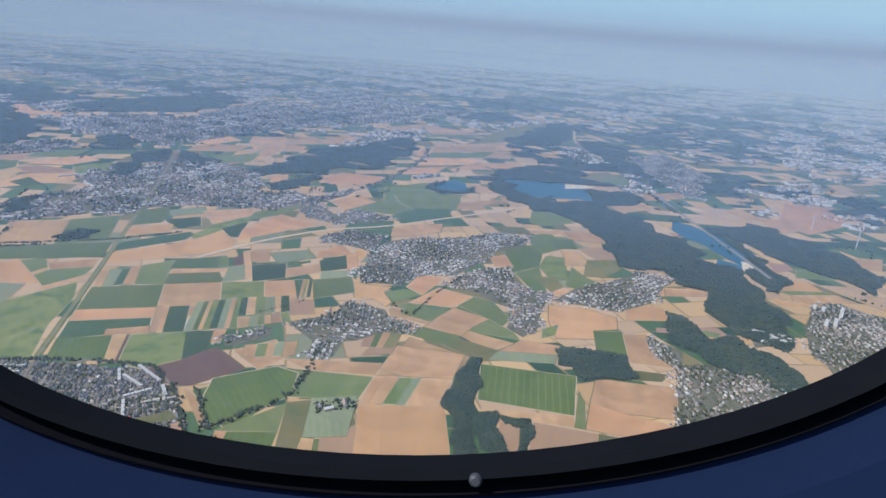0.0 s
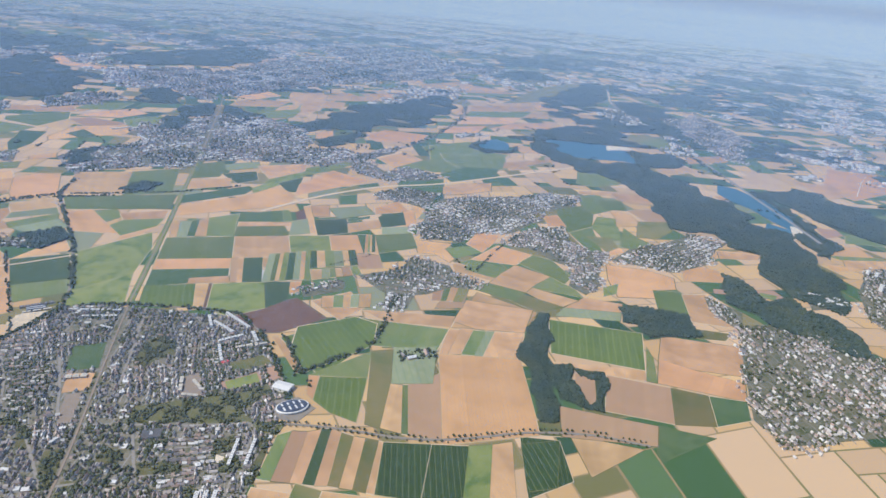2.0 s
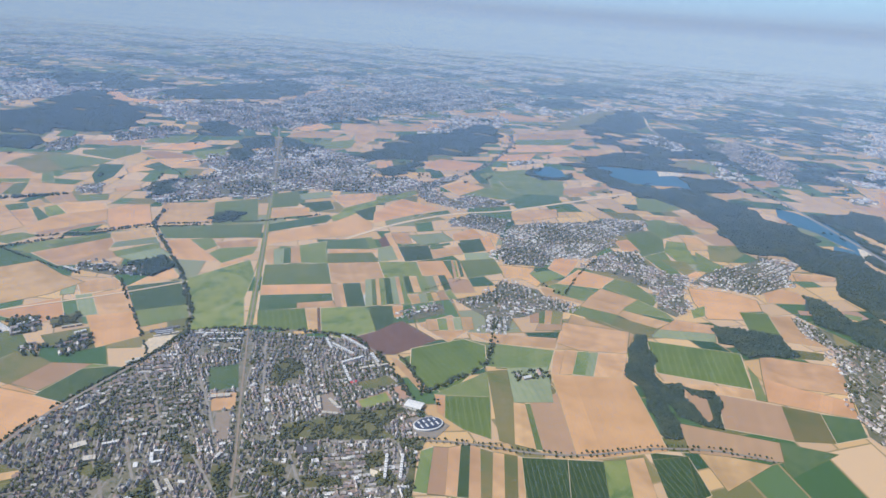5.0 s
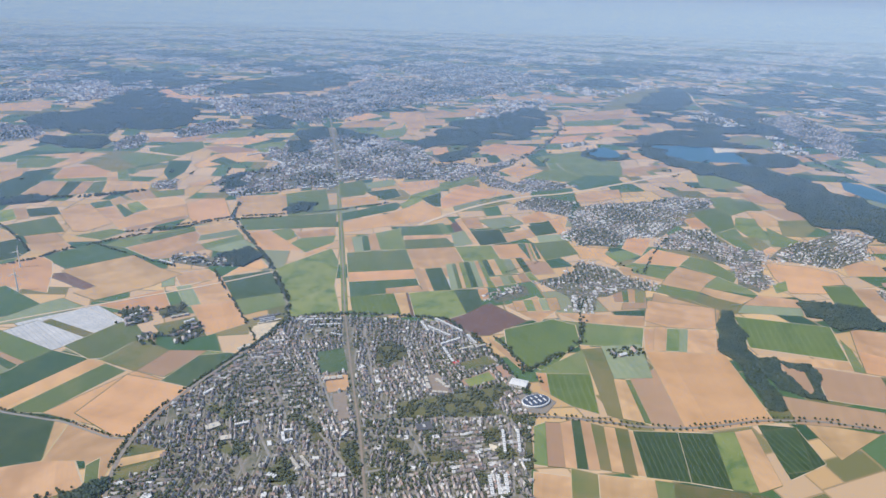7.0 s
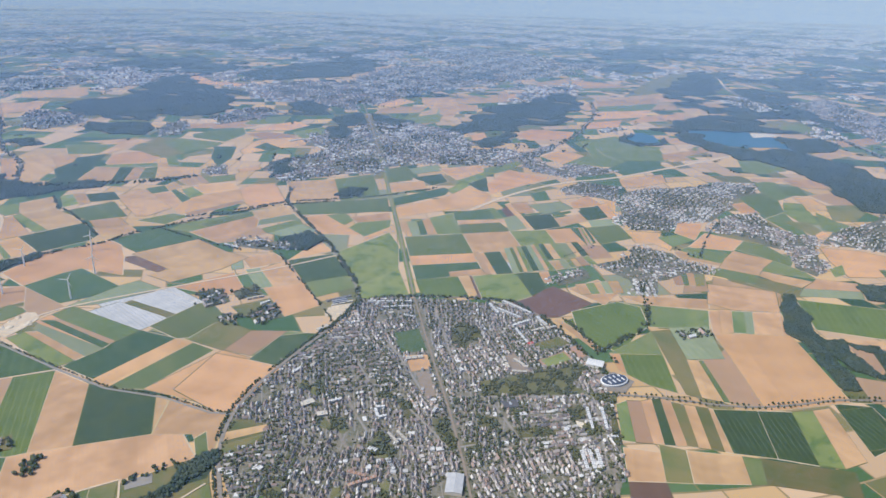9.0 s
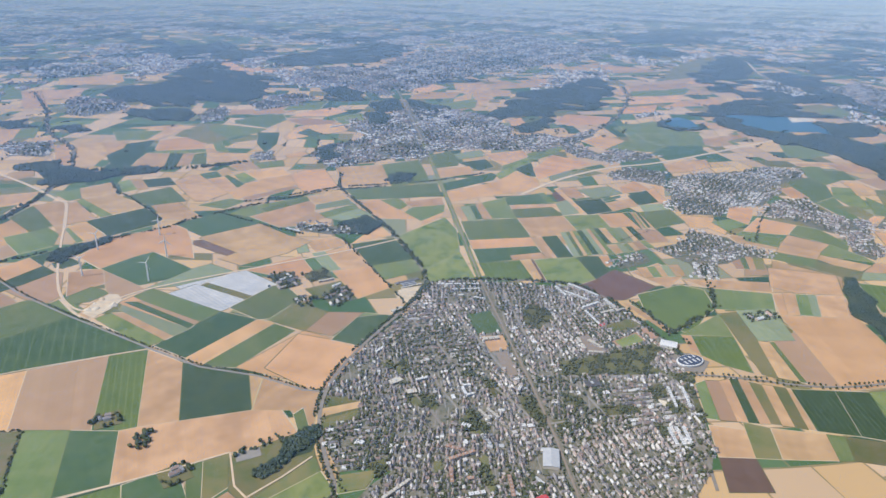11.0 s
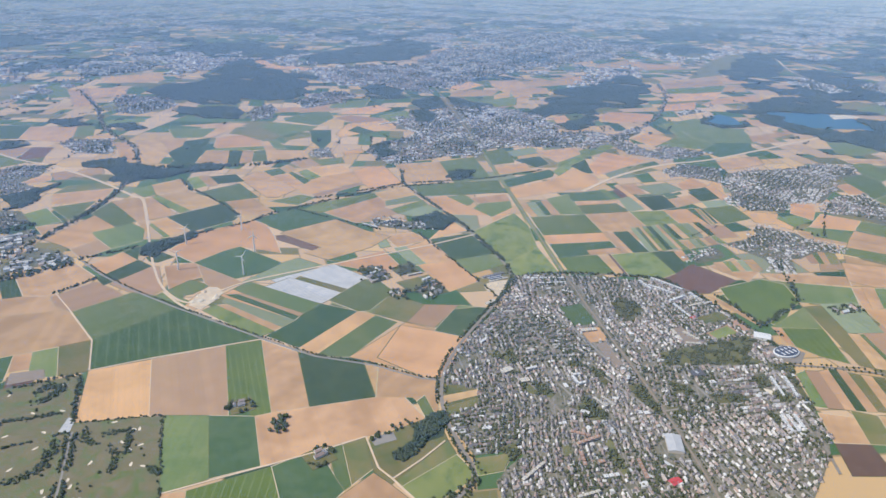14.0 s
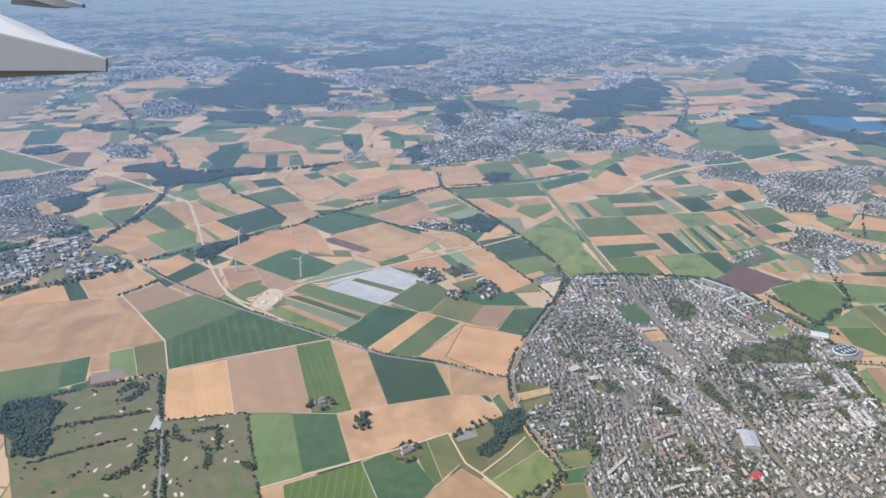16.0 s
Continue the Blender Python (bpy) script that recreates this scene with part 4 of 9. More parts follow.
AREA["wood_town"] = [(-255.4, 1018.8), (-224.2, 1076.9), (-172.1, 1106.8), (-157.0, 1053.0), (-191.7, 996.7), (-238.2, 968.9)]
AREA["rail_suburb"] = [(-174.3, 1372.2), (-93.9, 1423.3), (0.4, 1353.9), (-16.1, 1175.3), (-44.0, 1053.3), (-74.5, 1094.3), (-112.3, 1186.9), (-169.3, 1193.7)]
AREA["rail_works"] = [(24.9, 1438.7), (101.7, 1459.6), (81.4, 1305.1), (4.3, 1239.5)]
AREA["far_city"] = [(244.3, 1994.8), (433.5, 2178.6), (585.9, 2071.5), (589.4, 1736.9), (748.7, 1725.9), (602.7, 1565.6), (417.2, 1617.1), (279.3, 1691.0)]
AREA["plant"] = [(271.2, 859.8), (318.6, 877.8), (320.6, 860.9), (268.0, 840.5)]
AREA["gardens_0"] = [(-74.2, 331.0), (-65.3, 336.0), (-57.3, 327.6), (-59.9, 315.1), (-66.4, 313.4), (-70.9, 305.3), (-77.2, 312.5)]
AREA["gardens_1"] = [(-73.9, 273.5), (-57.0, 274.9), (-30.4, 277.1), (-16.6, 282.4), (-16.5, 274.1), (-29.6, 261.5), (-24.1, 253.1), (-40.3, 254.3), (-55.5, 258.5), (-76.3, 261.2)]
AREA["gardens_2"] = [(-162.2, 292.4), (-155.9, 292.5), (-154.2, 283.5), (-159.1, 282.3)]
AREA["gardens_3"] = [(-155.6, 286.2), (-148.2, 291.9), (-147.8, 277.5), (-153.9, 276.6)]
AREA["gardens_4"] = [(-154.3, 261.6), (-141.3, 258.0), (-140.1, 248.6), (-143.5, 245.5), (-153.9, 253.6)]
AREA["gardens_5"] = [(-134.5, 238.0), (-125.5, 237.8), (-121.4, 229.7), (-126.0, 225.5), (-133.5, 228.9)]
AREA["gardens_6"] = [(-82.6, 248.0), (-73.4, 243.1), (-76.5, 234.5), (-83.8, 238.1)]
AREA["gardens_7"] = [(-94.1, 229.0), (-85.9, 229.0), (-86.1, 221.8), (-94.1, 221.9)]
AREA["gardens_8"] = [(-69.0, 234.9), (-59.4, 233.5), (-50.6, 228.9), (-53.2, 224.4), (-68.8, 225.2)]
AREA["gardens_9"] = [(-41.1, 243.2), (-32.2, 245.7), (-32.5, 237.1), (-41.8, 232.9)]
AREA["gardens_10"] = [(-25.4, 253.4), (-11.0, 250.3), (-15.7, 242.1), (-23.8, 246.2)]
AREA["gardens_11"] = [(-36.9, 231.8), (-29.2, 228.1), (-31.9, 220.8), (-40.1, 222.6)]
AREA["gardens_12"] = [(-103.5, 248.5), (-96.1, 248.9), (-96.9, 226.0), (-100.7, 223.3), (-103.4, 238.6)]
AREA["gardens_13"] = [(-115.6, 266.0), (-109.4, 264.7), (-109.3, 251.8), (-114.2, 250.8)]
AREA["gardens_14"] = [(-126.5, 275.2), (-116.4, 273.1), (-115.4, 268.3), (-125.4, 269.1)]
AREA["gardens_15"] = [(-22.3, 241.4), (-17.8, 240.4), (-26.9, 214.1), (-31.0, 213.2)]
AREA["gardens_16"] = [(-50.4, 217.5), (-46.4, 214.8), (-48.0, 206.4), (-51.9, 209.0)]
AREA["gardens_17"] = [(-156.1, 272.6), (-151.3, 272.9), (-150.6, 267.5), (-155.3, 267.7)]
AREA["gravel_lot"] = [(-102.4, 288.2), (-95.8, 288.9), (-96.9, 266.5), (-101.8, 264.0), (-102.7, 274.8)]
AREA["school_yard"] = [(-54.7, 294.3), (-47.1, 297.3), (-45.6, 280.3), (-47.7, 275.5), (-55.8, 277.2)]
AREA["sand_court"] = [(-40.0, 234.1), (-36.9, 231.8), (-38.7, 228.2), (-40.7, 229.8)]
AREA["store_lot"] = [(-140.0, 370.6), (-125.2, 373.7), (-126.8, 359.1), (-135.7, 349.7), (-139.4, 358.1)]
AREA["kiln"] = [(359.9, 332.5), (385.4, 328.8), (373.0, 311.9), (344.9, 311.9)]
AREA["pit_a"] = [(322.3, 347.7), (342.7, 344.8), (340.3, 329.8), (328.4, 331.6)]
AREA["pit_b"] = [(510.1, 469.6), (527.1, 461.6), (520.1, 446.2), (493.2, 442.4)]
AREA["shore_belt"] = [(504.9, 780.1), (532.6, 756.1), (539.2, 714.2), (481.7, 691.8), (463.4, 709.9)]
AREA["edge_belt"] = [(322.7, 373.9), (326.6, 351.9), (325.0, 332.1), (298.8, 308.7), (290.9, 323.0), (299.2, 350.5)]
AREA["gardens_20"] = [(-132.4, 211.4), (-128.3, 213.3), (-130.4, 193.2), (-134.6, 188.5), (-135.2, 195.9)]
AREA["gardens_21"] = [(-177.9, 216.7), (-169.7, 218.8), (-168.7, 211.2), (-173.5, 207.9)]
AREA["gardens_22"] = [(-150.4, 213.1), (-146.9, 212.4), (-148.6, 205.5), (-151.8, 206.8)]
AREA["gardens_23"] = [(-128.9, 244.1), (-123.3, 240.8), (-127.7, 228.5), (-134.5, 228.5)]
AREA["gardens_30"] = [(-218.5, 407.7), (-204.2, 411.3), (-196.8, 390.7), (-209.8, 383.8)]
AREA["gardens_31"] = [(-196.3, 404.5), (-181.7, 414.0), (-177.5, 397.1), (-191.8, 392.2)]
AREA["gardens_32"] = [(-186.5, 373.2), (-170.5, 383.0), (-166.0, 363.1), (-182.2, 359.0)]
AREA["belt_end"] = [(-501.4, 612.6), (-495.3, 617.8), (-478.6, 629.6), (-470.7, 643.7), (-466.7, 630.8), (-471.6, 616.7), (-471.7, 599.3), (-477.7, 588.3), (-476.2, 574.9), (-479.8, 575.6), (-483.7, 587.9), (-495.7, 599.1)]
AREA["allot_a"] = [(-192.7, 257.4), (-174.8, 259.6), (-175.4, 254.9), (-194.1, 251.1)]
AREA["allot_b"] = [(-194.4, 248.5), (-176.0, 253.1), (-179.0, 248.1), (-192.9, 242.9)]
LINE = {}
LINE["rail"] = [(-49.4, 758.2), (-72.8, 507.4), (-85.8, 376.5), (-91.0, 300.9), (-93.8, 252.9), (-97.1, 215.6), (-101.1, 184.3), (-103.4, 171.9), (-106.9, 150.4)]
LINE["arc_road"] = [(-145.2, 341.0), (-136.3, 350.5), (-119.8, 376.5), (-102.9, 378.7), (-85.3, 376.8), (-55.8, 369.3), (-26.7, 357.1), (-16.1, 333.1), (-10.4, 295.6), (-8.7, 267.2)]
LINE["ring_road"] = [(-117.6, 379.3), (-133.9, 352.5), (-159.8, 320.7), (-178.0, 295.7), (-189.7, 273.2), (-194.9, 247.7), (-192.8, 222.4), (-189.3, 201.8), (-203.3, 189.5)]
LINE["field_road"] = [(-402.2, 460.7), (-380.6, 430.0), (-361.8, 407.3), (-328.7, 374.9), (-302.1, 350.5), (-274.8, 325.7), (-249.6, 304.0), (-221.1, 290.0), (-199.9, 273.6), (-190.5, 270.7)]
LINE["dirt_road"] = [(-368.8, 524.9), (-361.2, 487.0), (-349.0, 433.1), (-336.9, 395.9), (-318.8, 373.0), (-305.9, 389.9), (-286.6, 403.0), (-230.9, 419.9), (-166.2, 438.7), (-123.9, 456.0)]
LINE["embankment"] = [(-3.1, 540.9), (41.0, 575.9), (76.7, 596.2), (120.6, 614.5), (169.0, 617.6), (243.1, 644.8), (324.9, 675.9), (371.9, 694.5)]
LINE["motorway"] = [(764.6, 1278.3), (718.2, 1182.7), (675.9, 1072.9), (652.6, 978.6), (643.3, 911.0), (624.6, 856.2), (604.4, 802.9), (584.6, 747.9), (568.2, 695.3), (551.0, 645.9), (523.9, 571.3), (498.3, 494.0), (474.3, 428.6)]
LINE["south_road"] = [(-14.0, 250.0), (1.1, 245.4), (15.5, 239.5), (31.4, 231.5), (48.4, 226.0), (67.9, 224.0), (89.3, 223.9), (105.3, 220.5), (123.0, 215.3), (142.6, 203.2)]
LINE["west_hedge"] = [(-239.5, 562.6), (-214.4, 570.0), (-190.4, 579.5), (-158.6, 591.0), (-107.8, 592.7), (-66.0, 596.5), (-14.3, 613.2)]
LINE["lane"] = [(-153.4, 637.7), (-158.6, 591.0), (-142.2, 527.5), (-130.0, 478.2), (-118.2, 400.8), (-121.5, 370.7)]
LINE["village_lane"] = [(68.1, 369.2), (53.9, 337.8), (41.0, 312.2), (10.0, 294.4), (-3.6, 288.2)]
LINE["curve_road"] = [(-580.9, 1165.1), (-520.8, 1014.6), (-487.0, 897.9), (-467.8, 847.5), (-446.4, 814.8), (-429.5, 784.7), (-415.5, 737.5), (-408.8, 698.3), (-406.1, 648.1), (-408.1, 613.2), (-413.2, 582.2), (-420.1, 553.2), (-429.2, 526.1), (-437.4, 501.5)]
LINE["west_track"] = [(-650.8, 859.3), (-613.4, 820.1), (-577.3, 788.2), (-525.2, 732.3), (-491.1, 713.2), (-466.6, 686.1), (-433.9, 649.5), (-412.0, 622.4), (-395.3, 597.7), (-383.4, 589.1), (-373.5, 545.8), (-367.2, 518.2)]
LINE["west_line"] = [(-407.8, 611.5), (-412.9, 580.7), (-419.9, 551.8), (-430.4, 522.6), (-437.4, 501.5), (-445.4, 481.3), (-452.2, 470.3), (-459.2, 448.8), (-467.4, 432.8), (-480.2, 423.7)]
LINE["works_line"] = [(-483.8, 416.5), (-473.1, 421.6), (-455.8, 427.2), (-438.0, 434.0), (-424.3, 440.2), (-400.4, 451.5)]
LINE["works_top"] = [(-512.2, 491.9), (-500.0, 498.0), (-481.7, 509.9), (-452.3, 533.0)]
LINE["mid_hedge"] = [(-399.7, 457.2), (-370.3, 472.2), (-344.3, 486.1), (-293.6, 510.7), (-276.7, 527.7), (-237.8, 549.5), (-172.4, 581.6), (-117.5, 585.8)]
LINE["east_lane"] = [(-257.7, 538.3), (-216.1, 496.1), (-192.6, 476.4)]
LINE["bank_line"] = [(-166.6, 466.0), (-157.4, 426.8), (-146.0, 385.7), (-137.8, 350.8)]
LINE["farm_line"] = [(-2.6, 291.0), (10.0, 294.4), (27.3, 303.5), (40.0, 312.4)]
LINE["road_trees"] = [(-4.4, 327.1), (-0.0, 293.4)]
LINE["forest_road"] = [(34.1, 420.7), (66.8, 436.6)]
LINE["creek"] = [(125.2, 422.2), (131.6, 400.5), (176.1, 453.0), (197.5, 471.0)]
LINE["town_line"] = [(-4.7, 327.5), (-1.0, 296.5), (3.2, 274.5)]
LINE["side_hedge"] = [(-205.3, 240.2), (-214.9, 238.8), (-229.0, 233.5)]
LINE["low_hedge"] = [(-189.9, 200.2), (-201.5, 194.4), (-211.8, 191.2), (-224.1, 179.8)]
LINE["street_a"] = [(-168.2, 316.0), (-155.6, 280.0), (-145.3, 247.5), (-137.4, 216.4), (-133.3, 189.4)]
LINE["street_b"] = [(-15.8, 249.7), (-34.0, 210.5), (-47.8, 174.9)]
LINE["street_c"] = [(-149.6, 318.5), (-135.4, 256.6)]
LINE["site_road"] = [(-336.9, 395.9), (-322.0, 371.4), (-295.8, 347.3)]
LINE["north_rail"] = [(-49.4, 758.2), (-34.0, 945.6), (-23.0, 1105.4), (-14.5, 1243.1)]
LINE["curve_rail"] = [(64.0, 684.0), (110.3, 716.5), (168.3, 767.3), (233.2, 837.9), (287.6, 921.6), (336.5, 1003.4), (375.1, 1096.3)]
LINE["way_a"] = [(-137.8, 332.5), (-129.6, 303.5), (-126.2, 282.3), (-124.7, 268.0)]
LINE["way_b"] = [(-110.9, 322.6), (-106.1, 295.8), (-103.0, 272.5)]
LINE["way_c"] = [(-91.5, 264.0), (-71.2, 260.1), (-50.8, 255.7), (-24.4, 252.3)]
LINE["way_d"] = [(-23.9, 249.8), (-31.5, 226.6), (-40.9, 199.8)]
LINE["way_e"] = [(-72.4, 254.4), (-70.2, 235.1), (-68.5, 221.5)]
LINE["way_f"] = [(-139.6, 278.1), (-136.1, 259.7), (-132.6, 245.0)]
LINE["way_g"] = [(-112.2, 260.9), (-104.6, 238.8), (-98.1, 217.6)]
LINE["way_h"] = [(-96.8, 226.7), (-78.0, 227.3), (-51.7, 225.2)]
LINE["way_i"] = [(-76.3, 371.8), (-78.6, 328.6), (-81.7, 293.3)]
LINE["way_j"] = [(-152.3, 297.8), (-139.1, 300.2), (-125.4, 307.0)]
LINE["hook"] = [(919.1, 1672.8), (920.1, 1592.4), (886.6, 1495.3), (818.2, 1369.0), (764.6, 1278.3), (723.4, 1197.8)]
LINE["motor_trees"] = [(625.9, 879.0), (603.9, 819.5), (583.8, 762.7), (564.5, 705.6), (548.6, 652.0)]
LINE["belt_line"] = [(-399.0, 687.7), (-367.2, 680.4), (-336.9, 681.4), (-300.0, 677.3), (-263.5, 686.0), (-242.0, 693.4)]
PLACE = {"greenhouse": (-131.9, 378.1), "big_hall": (-104.0, 204.3), "red_hall": (-115.6, 183.4)}
PLACE["towers"] = [(460.1, 344.0), (431.4, 332.1), (439.3, 330.9), (455.0, 355.9), (452.7, 361.9)]
PLACE["bunkers"] = [(-366.7, 300.3), (-375.2, 297.0), (-388.2, 295.7), (-393.1, 285.8), (-373.2, 279.1), (-361.0, 278.6), (-364.0, 263.8), (-379.0, 263.9), (-364.2, 253.2), (-374.5, 239.4), (-369.9, 241.2), (-353.6, 226.1), (-352.0, 221.8), (-366.9, 223.7), (-339.9, 239.7), (-345.9, 230.7), (-344.0, 226.5), (-341.0, 219.1), (-338.5, 218.6), (-330.5, 213.2), (-336.7, 265.6), (-327.4, 259.0), (-325.0, 258.5), (-330.3, 250.6), (-326.2, 245.3), (-322.4, 247.6), (-324.1, 235.6), (-318.9, 233.6)]
AREA["grove_side"] = [(141.6, 271.7), (145.5, 268.2), (154.3, 263.9), (135.2, 229.8), (129.9, 234.1), (135.8, 237.8), (146.4, 258.5), (141.4, 263.8)]
AREA["grove_yard"] = [(138.3, 265.4), (140.8, 262.8), (145.3, 257.6), (135.2, 237.9), (130.9, 235.8), (129.4, 247.8)]
AREA["pond_yard"] = [(-394.7, 315.4), (-379.7, 316.8), (-377.0, 308.1), (-392.7, 305.1)]
AREA["white_plots"] = [(-358.4, 263.2), (-356.9, 273.1), (-353.8, 270.4), (-353.6, 261.9)]
AREA["sheds_yard"] = [(-228.6, 233.4), (-218.7, 235.8), (-217.9, 230.2), (-227.5, 228.2)]
AREA["store_yard"] = [(-227.5, 226.0), (-223.0, 227.7), (-217.8, 210.0), (-223.3, 207.7), (-227.0, 215.2)]
AREA["farm_plots"] = [(50.7, 306.5), (74.2, 304.1), (61.2, 268.9), (40.9, 272.3)]
AREA["sports_red"] = [(324.7, 349.2), (332.6, 344.4), (343.3, 330.8), (336.0, 325.3), (318.2, 339.4)]
AREA["sports_green"] = [(328.8, 342.9), (337.7, 336.1), (330.2, 329.7), (322.1, 337.1)]
AREA["clay_courts"] = [(296.5, 353.4), (309.6, 349.0), (305.6, 341.9), (291.8, 346.4)]
LINE["tramway"] = [(-401.1, 407.5), (-385.7, 381.3), (-364.3, 342.3), (-358.1, 311.8)]
LINE["tram_edge"] = [(-358.0, 311.3), (-328.9, 317.9), (-294.8, 323.8), (-277.1, 326.6)]
LINE["low_track"] = [(-310.7, 216.0), (-291.3, 220.3), (-269.2, 224.9), (-246.7, 230.3), (-230.4, 234.9)]
LINE["shed_track"] = [(-230.4, 234.9), (-227.6, 214.6), (-222.9, 207.3), (-212.9, 188.3)]
LINE["shed_lane"] = [(-222.9, 207.3), (-209.8, 216.1), (-198.0, 225.7)]
LINE["north_belt"] = [(-426.3, 294.6), (-411.3, 298.1), (-397.8, 300.7), (-381.3, 303.5), (-372.2, 307.2), (-361.5, 307.8)]
LINE["east_belt"] = [(-360.5, 305.6), (-357.3, 288.1), (-354.4, 268.1)]
LINE["mid_belt"] = [(-399.7, 271.3), (-389.2, 273.4), (-376.1, 275.4), (-360.2, 277.1)]
LINE["long_belt"] = [(-402.3, 249.0), (-394.8, 251.1), (-383.3, 254.6), (-369.1, 257.9), (-354.4, 261.6)]
LINE["stream"] = [(-352.6, 261.7), (-350.6, 246.3), (-348.2, 228.8), (-346.9, 215.1)]
LINE["stream_west"] = [(-353.8, 261.1), (-351.3, 242.9), (-350.1, 229.2), (-348.5, 215.5)]
LINE["stream_east"] = [(-351.0, 260.6), (-348.4, 242.3), (-346.7, 228.6), (-344.8, 214.7)]
LINE["golf_clump"] = [(-368.7, 233.4), (-363.2, 235.6), (-358.1, 240.0), (-357.8, 249.4), (-357.4, 256.8)]
LINE["golf_spots"] = [(-384.0, 237.3), (-379.6, 239.4), (-376.8, 240.2)]
LINE["golf_edge"] = [(-316.6, 265.6), (-314.8, 246.9), (-311.8, 228.5), (-309.0, 207.9)]
LINE["golf_top"] = [(-353.0, 267.8), (-337.0, 267.7), (-322.6, 267.1), (-316.7, 266.5)]
LINE["golf_pond"] = [(-348.3, 262.9), (-344.8, 254.4), (-341.0, 251.1)]
LINE["golf_pool"] = [(-338.7, 258.3), (-333.1, 258.0), (-328.5, 258.0), (-328.1, 249.4), (-327.1, 242.6)]
LINE["golf_row"] = [(-335.9, 250.1), (-332.3, 244.6), (-330.5, 238.9), (-331.8, 232.3)]
LINE["golf_nook"] = [(-317.2, 232.2), (-313.5, 228.1), (-312.1, 227.9)]
LINE["belt_top"] = [(-376.7, 295.4), (-373.0, 300.5), (-366.3, 298.3), (-368.0, 290.1), (-374.7, 287.7)]
LINE["farm_hedge"] = [(-400.7, 405.8), (-393.9, 411.0), (-387.3, 418.2), (-380.9, 424.8)]
LINE["slant_hedge"] = [(-360.1, 641.5), (-348.5, 608.9), (-333.6, 589.5), (-318.2, 563.0), (-301.1, 529.5)]
AREA["valley_wood"] = [(-435.5, 1172.1), (-360.7, 1183.5), (-243.2, 1157.2), (-242.9, 1038.0), (-325.7, 1050.6), (-338.3, 999.0), (-401.5, 1039.9)]
AREA["slope_wood"] = [(-416.0, 982.9), (-333.9, 994.3), (-318.7, 912.3), (-372.5, 918.7)]
AREA["row_wood"] = [(-582.9, 796.7), (-571.1, 828.6), (-548.1, 824.5), (-535.8, 801.0), (-543.1, 792.1), (-567.3, 786.4)]
AREA["hill_park"] = [(-96.0, 914.3), (-71.9, 943.2), (-65.2, 901.2), (-81.7, 844.8), (-96.9, 858.0)]
AREA["tail_park"] = [(-168.4, 730.4), (-150.1, 754.1), (-157.6, 691.2), (-171.0, 677.3)]
AREA["string_tail"] = [(99.9, 589.9), (129.6, 605.6), (164.1, 593.9), (157.9, 572.7), (136.4, 541.1), (130.2, 551.0), (114.7, 568.3), (101.3, 570.5)]
AREA["lane_hamlet"] = [(10.3, 381.7), (24.3, 391.6), (39.3, 399.5), (40.7, 393.3), (37.8, 382.5), (24.2, 377.4), (10.0, 374.1)]

# ---- fields ----
field("stubble", (130.7, 279.6), (179.0, 261.3), (172.7, 252.0), (145.7, 265.4))
field("green", (195.1, 285.2), (191.4, 272.7), (178.3, 250.0), (174.1, 252.9))
field("beet", (155.6, 216.4), (177.4, 202.4), (141.3, 192.8), (144.2, 200.1))
field("stubble", (87.5, 322.7), (129.7, 311.8), (113.7, 284.6), (73.3, 295.7))
field("green", (102.8, 319.1), (107.9, 318.4), (87.4, 291.1), (83.5, 292.3))
field("meadow", (109.3, 317.5), (112.8, 316.3), (92.4, 289.7), (89.5, 290.8))
field("stubble", (121.8, 368.3), (147.3, 335.6), (129.7, 310.4), (89.0, 324.6))
field("green", (55.4, 335.7), (87.6, 321.2), (73.9, 300.6), (45.1, 308.6))
field("meadow", (139.2, 357.4), (151.8, 362.0), (170.2, 342.5), (149.9, 335.3))
field("stubble", (161.3, 368.1), (185.7, 347.3), (166.3, 343.0), (153.1, 364.5))
field("green", (170.5, 381.3), (183.6, 384.8), (191.9, 364.6), (180.7, 356.8))
field("pale", (170.3, 339.1), (205.0, 328.1), (197.4, 317.2), (159.0, 330.1))
field("stubble", (192.2, 350.9), (213.0, 339.6), (205.0, 328.1), (173.1, 340.4))
field("meadow", (239.8, 301.5), (260.6, 291.1), (249.9, 284.0), (232.3, 290.1))
field("green", (206.4, 790.2), (279.2, 820.3), (267.1, 733.4), (199.3, 705.0))
field("stubble", (277.3, 706.4), (317.1, 712.5), (315.9, 680.9), (274.0, 675.6))
field("stubble", (390.3, 435.4), (412.5, 426.7), (389.7, 415.5), (374.0, 420.7))
field("stubble", (745.6, 726.2), (782.7, 710.8), (744.4, 636.4), (682.8, 623.8))
field("wheat", (760.8, 694.7), (817.3, 664.7), (753.0, 584.1), (652.6, 552.7), (653.0, 599.1))
field("stubble", (640.8, 637.4), (678.9, 611.0), (676.5, 574.5), (624.1, 558.3))
field("stubble", (614.7, 475.3), (655.1, 463.2), (615.8, 432.7), (589.6, 435.1))
field("wheat", (462.1, 424.9), (504.7, 417.7), (498.0, 393.6), (453.9, 403.9))
field("stubble", (460.8, 395.2), (503.0, 386.5), (506.2, 367.1), (445.2, 374.6))
field("green", (451.0, 404.2), (498.0, 393.6), (501.7, 385.3), (458.4, 392.9))
field("wheat", (434.8, 388.1), (452.9, 376.1), (459.2, 370.5), (429.0, 370.8))
field("green", (524.5, 448.9), (564.3, 445.4), (545.1, 416.4), (502.3, 428.1))
field("green", (589.8, 495.3), (637.6, 501.7), (602.8, 458.7), (571.2, 457.9))
field("wheat", (355.8, 422.4), (391.1, 412.1), (383.7, 400.3), (344.9, 404.8))
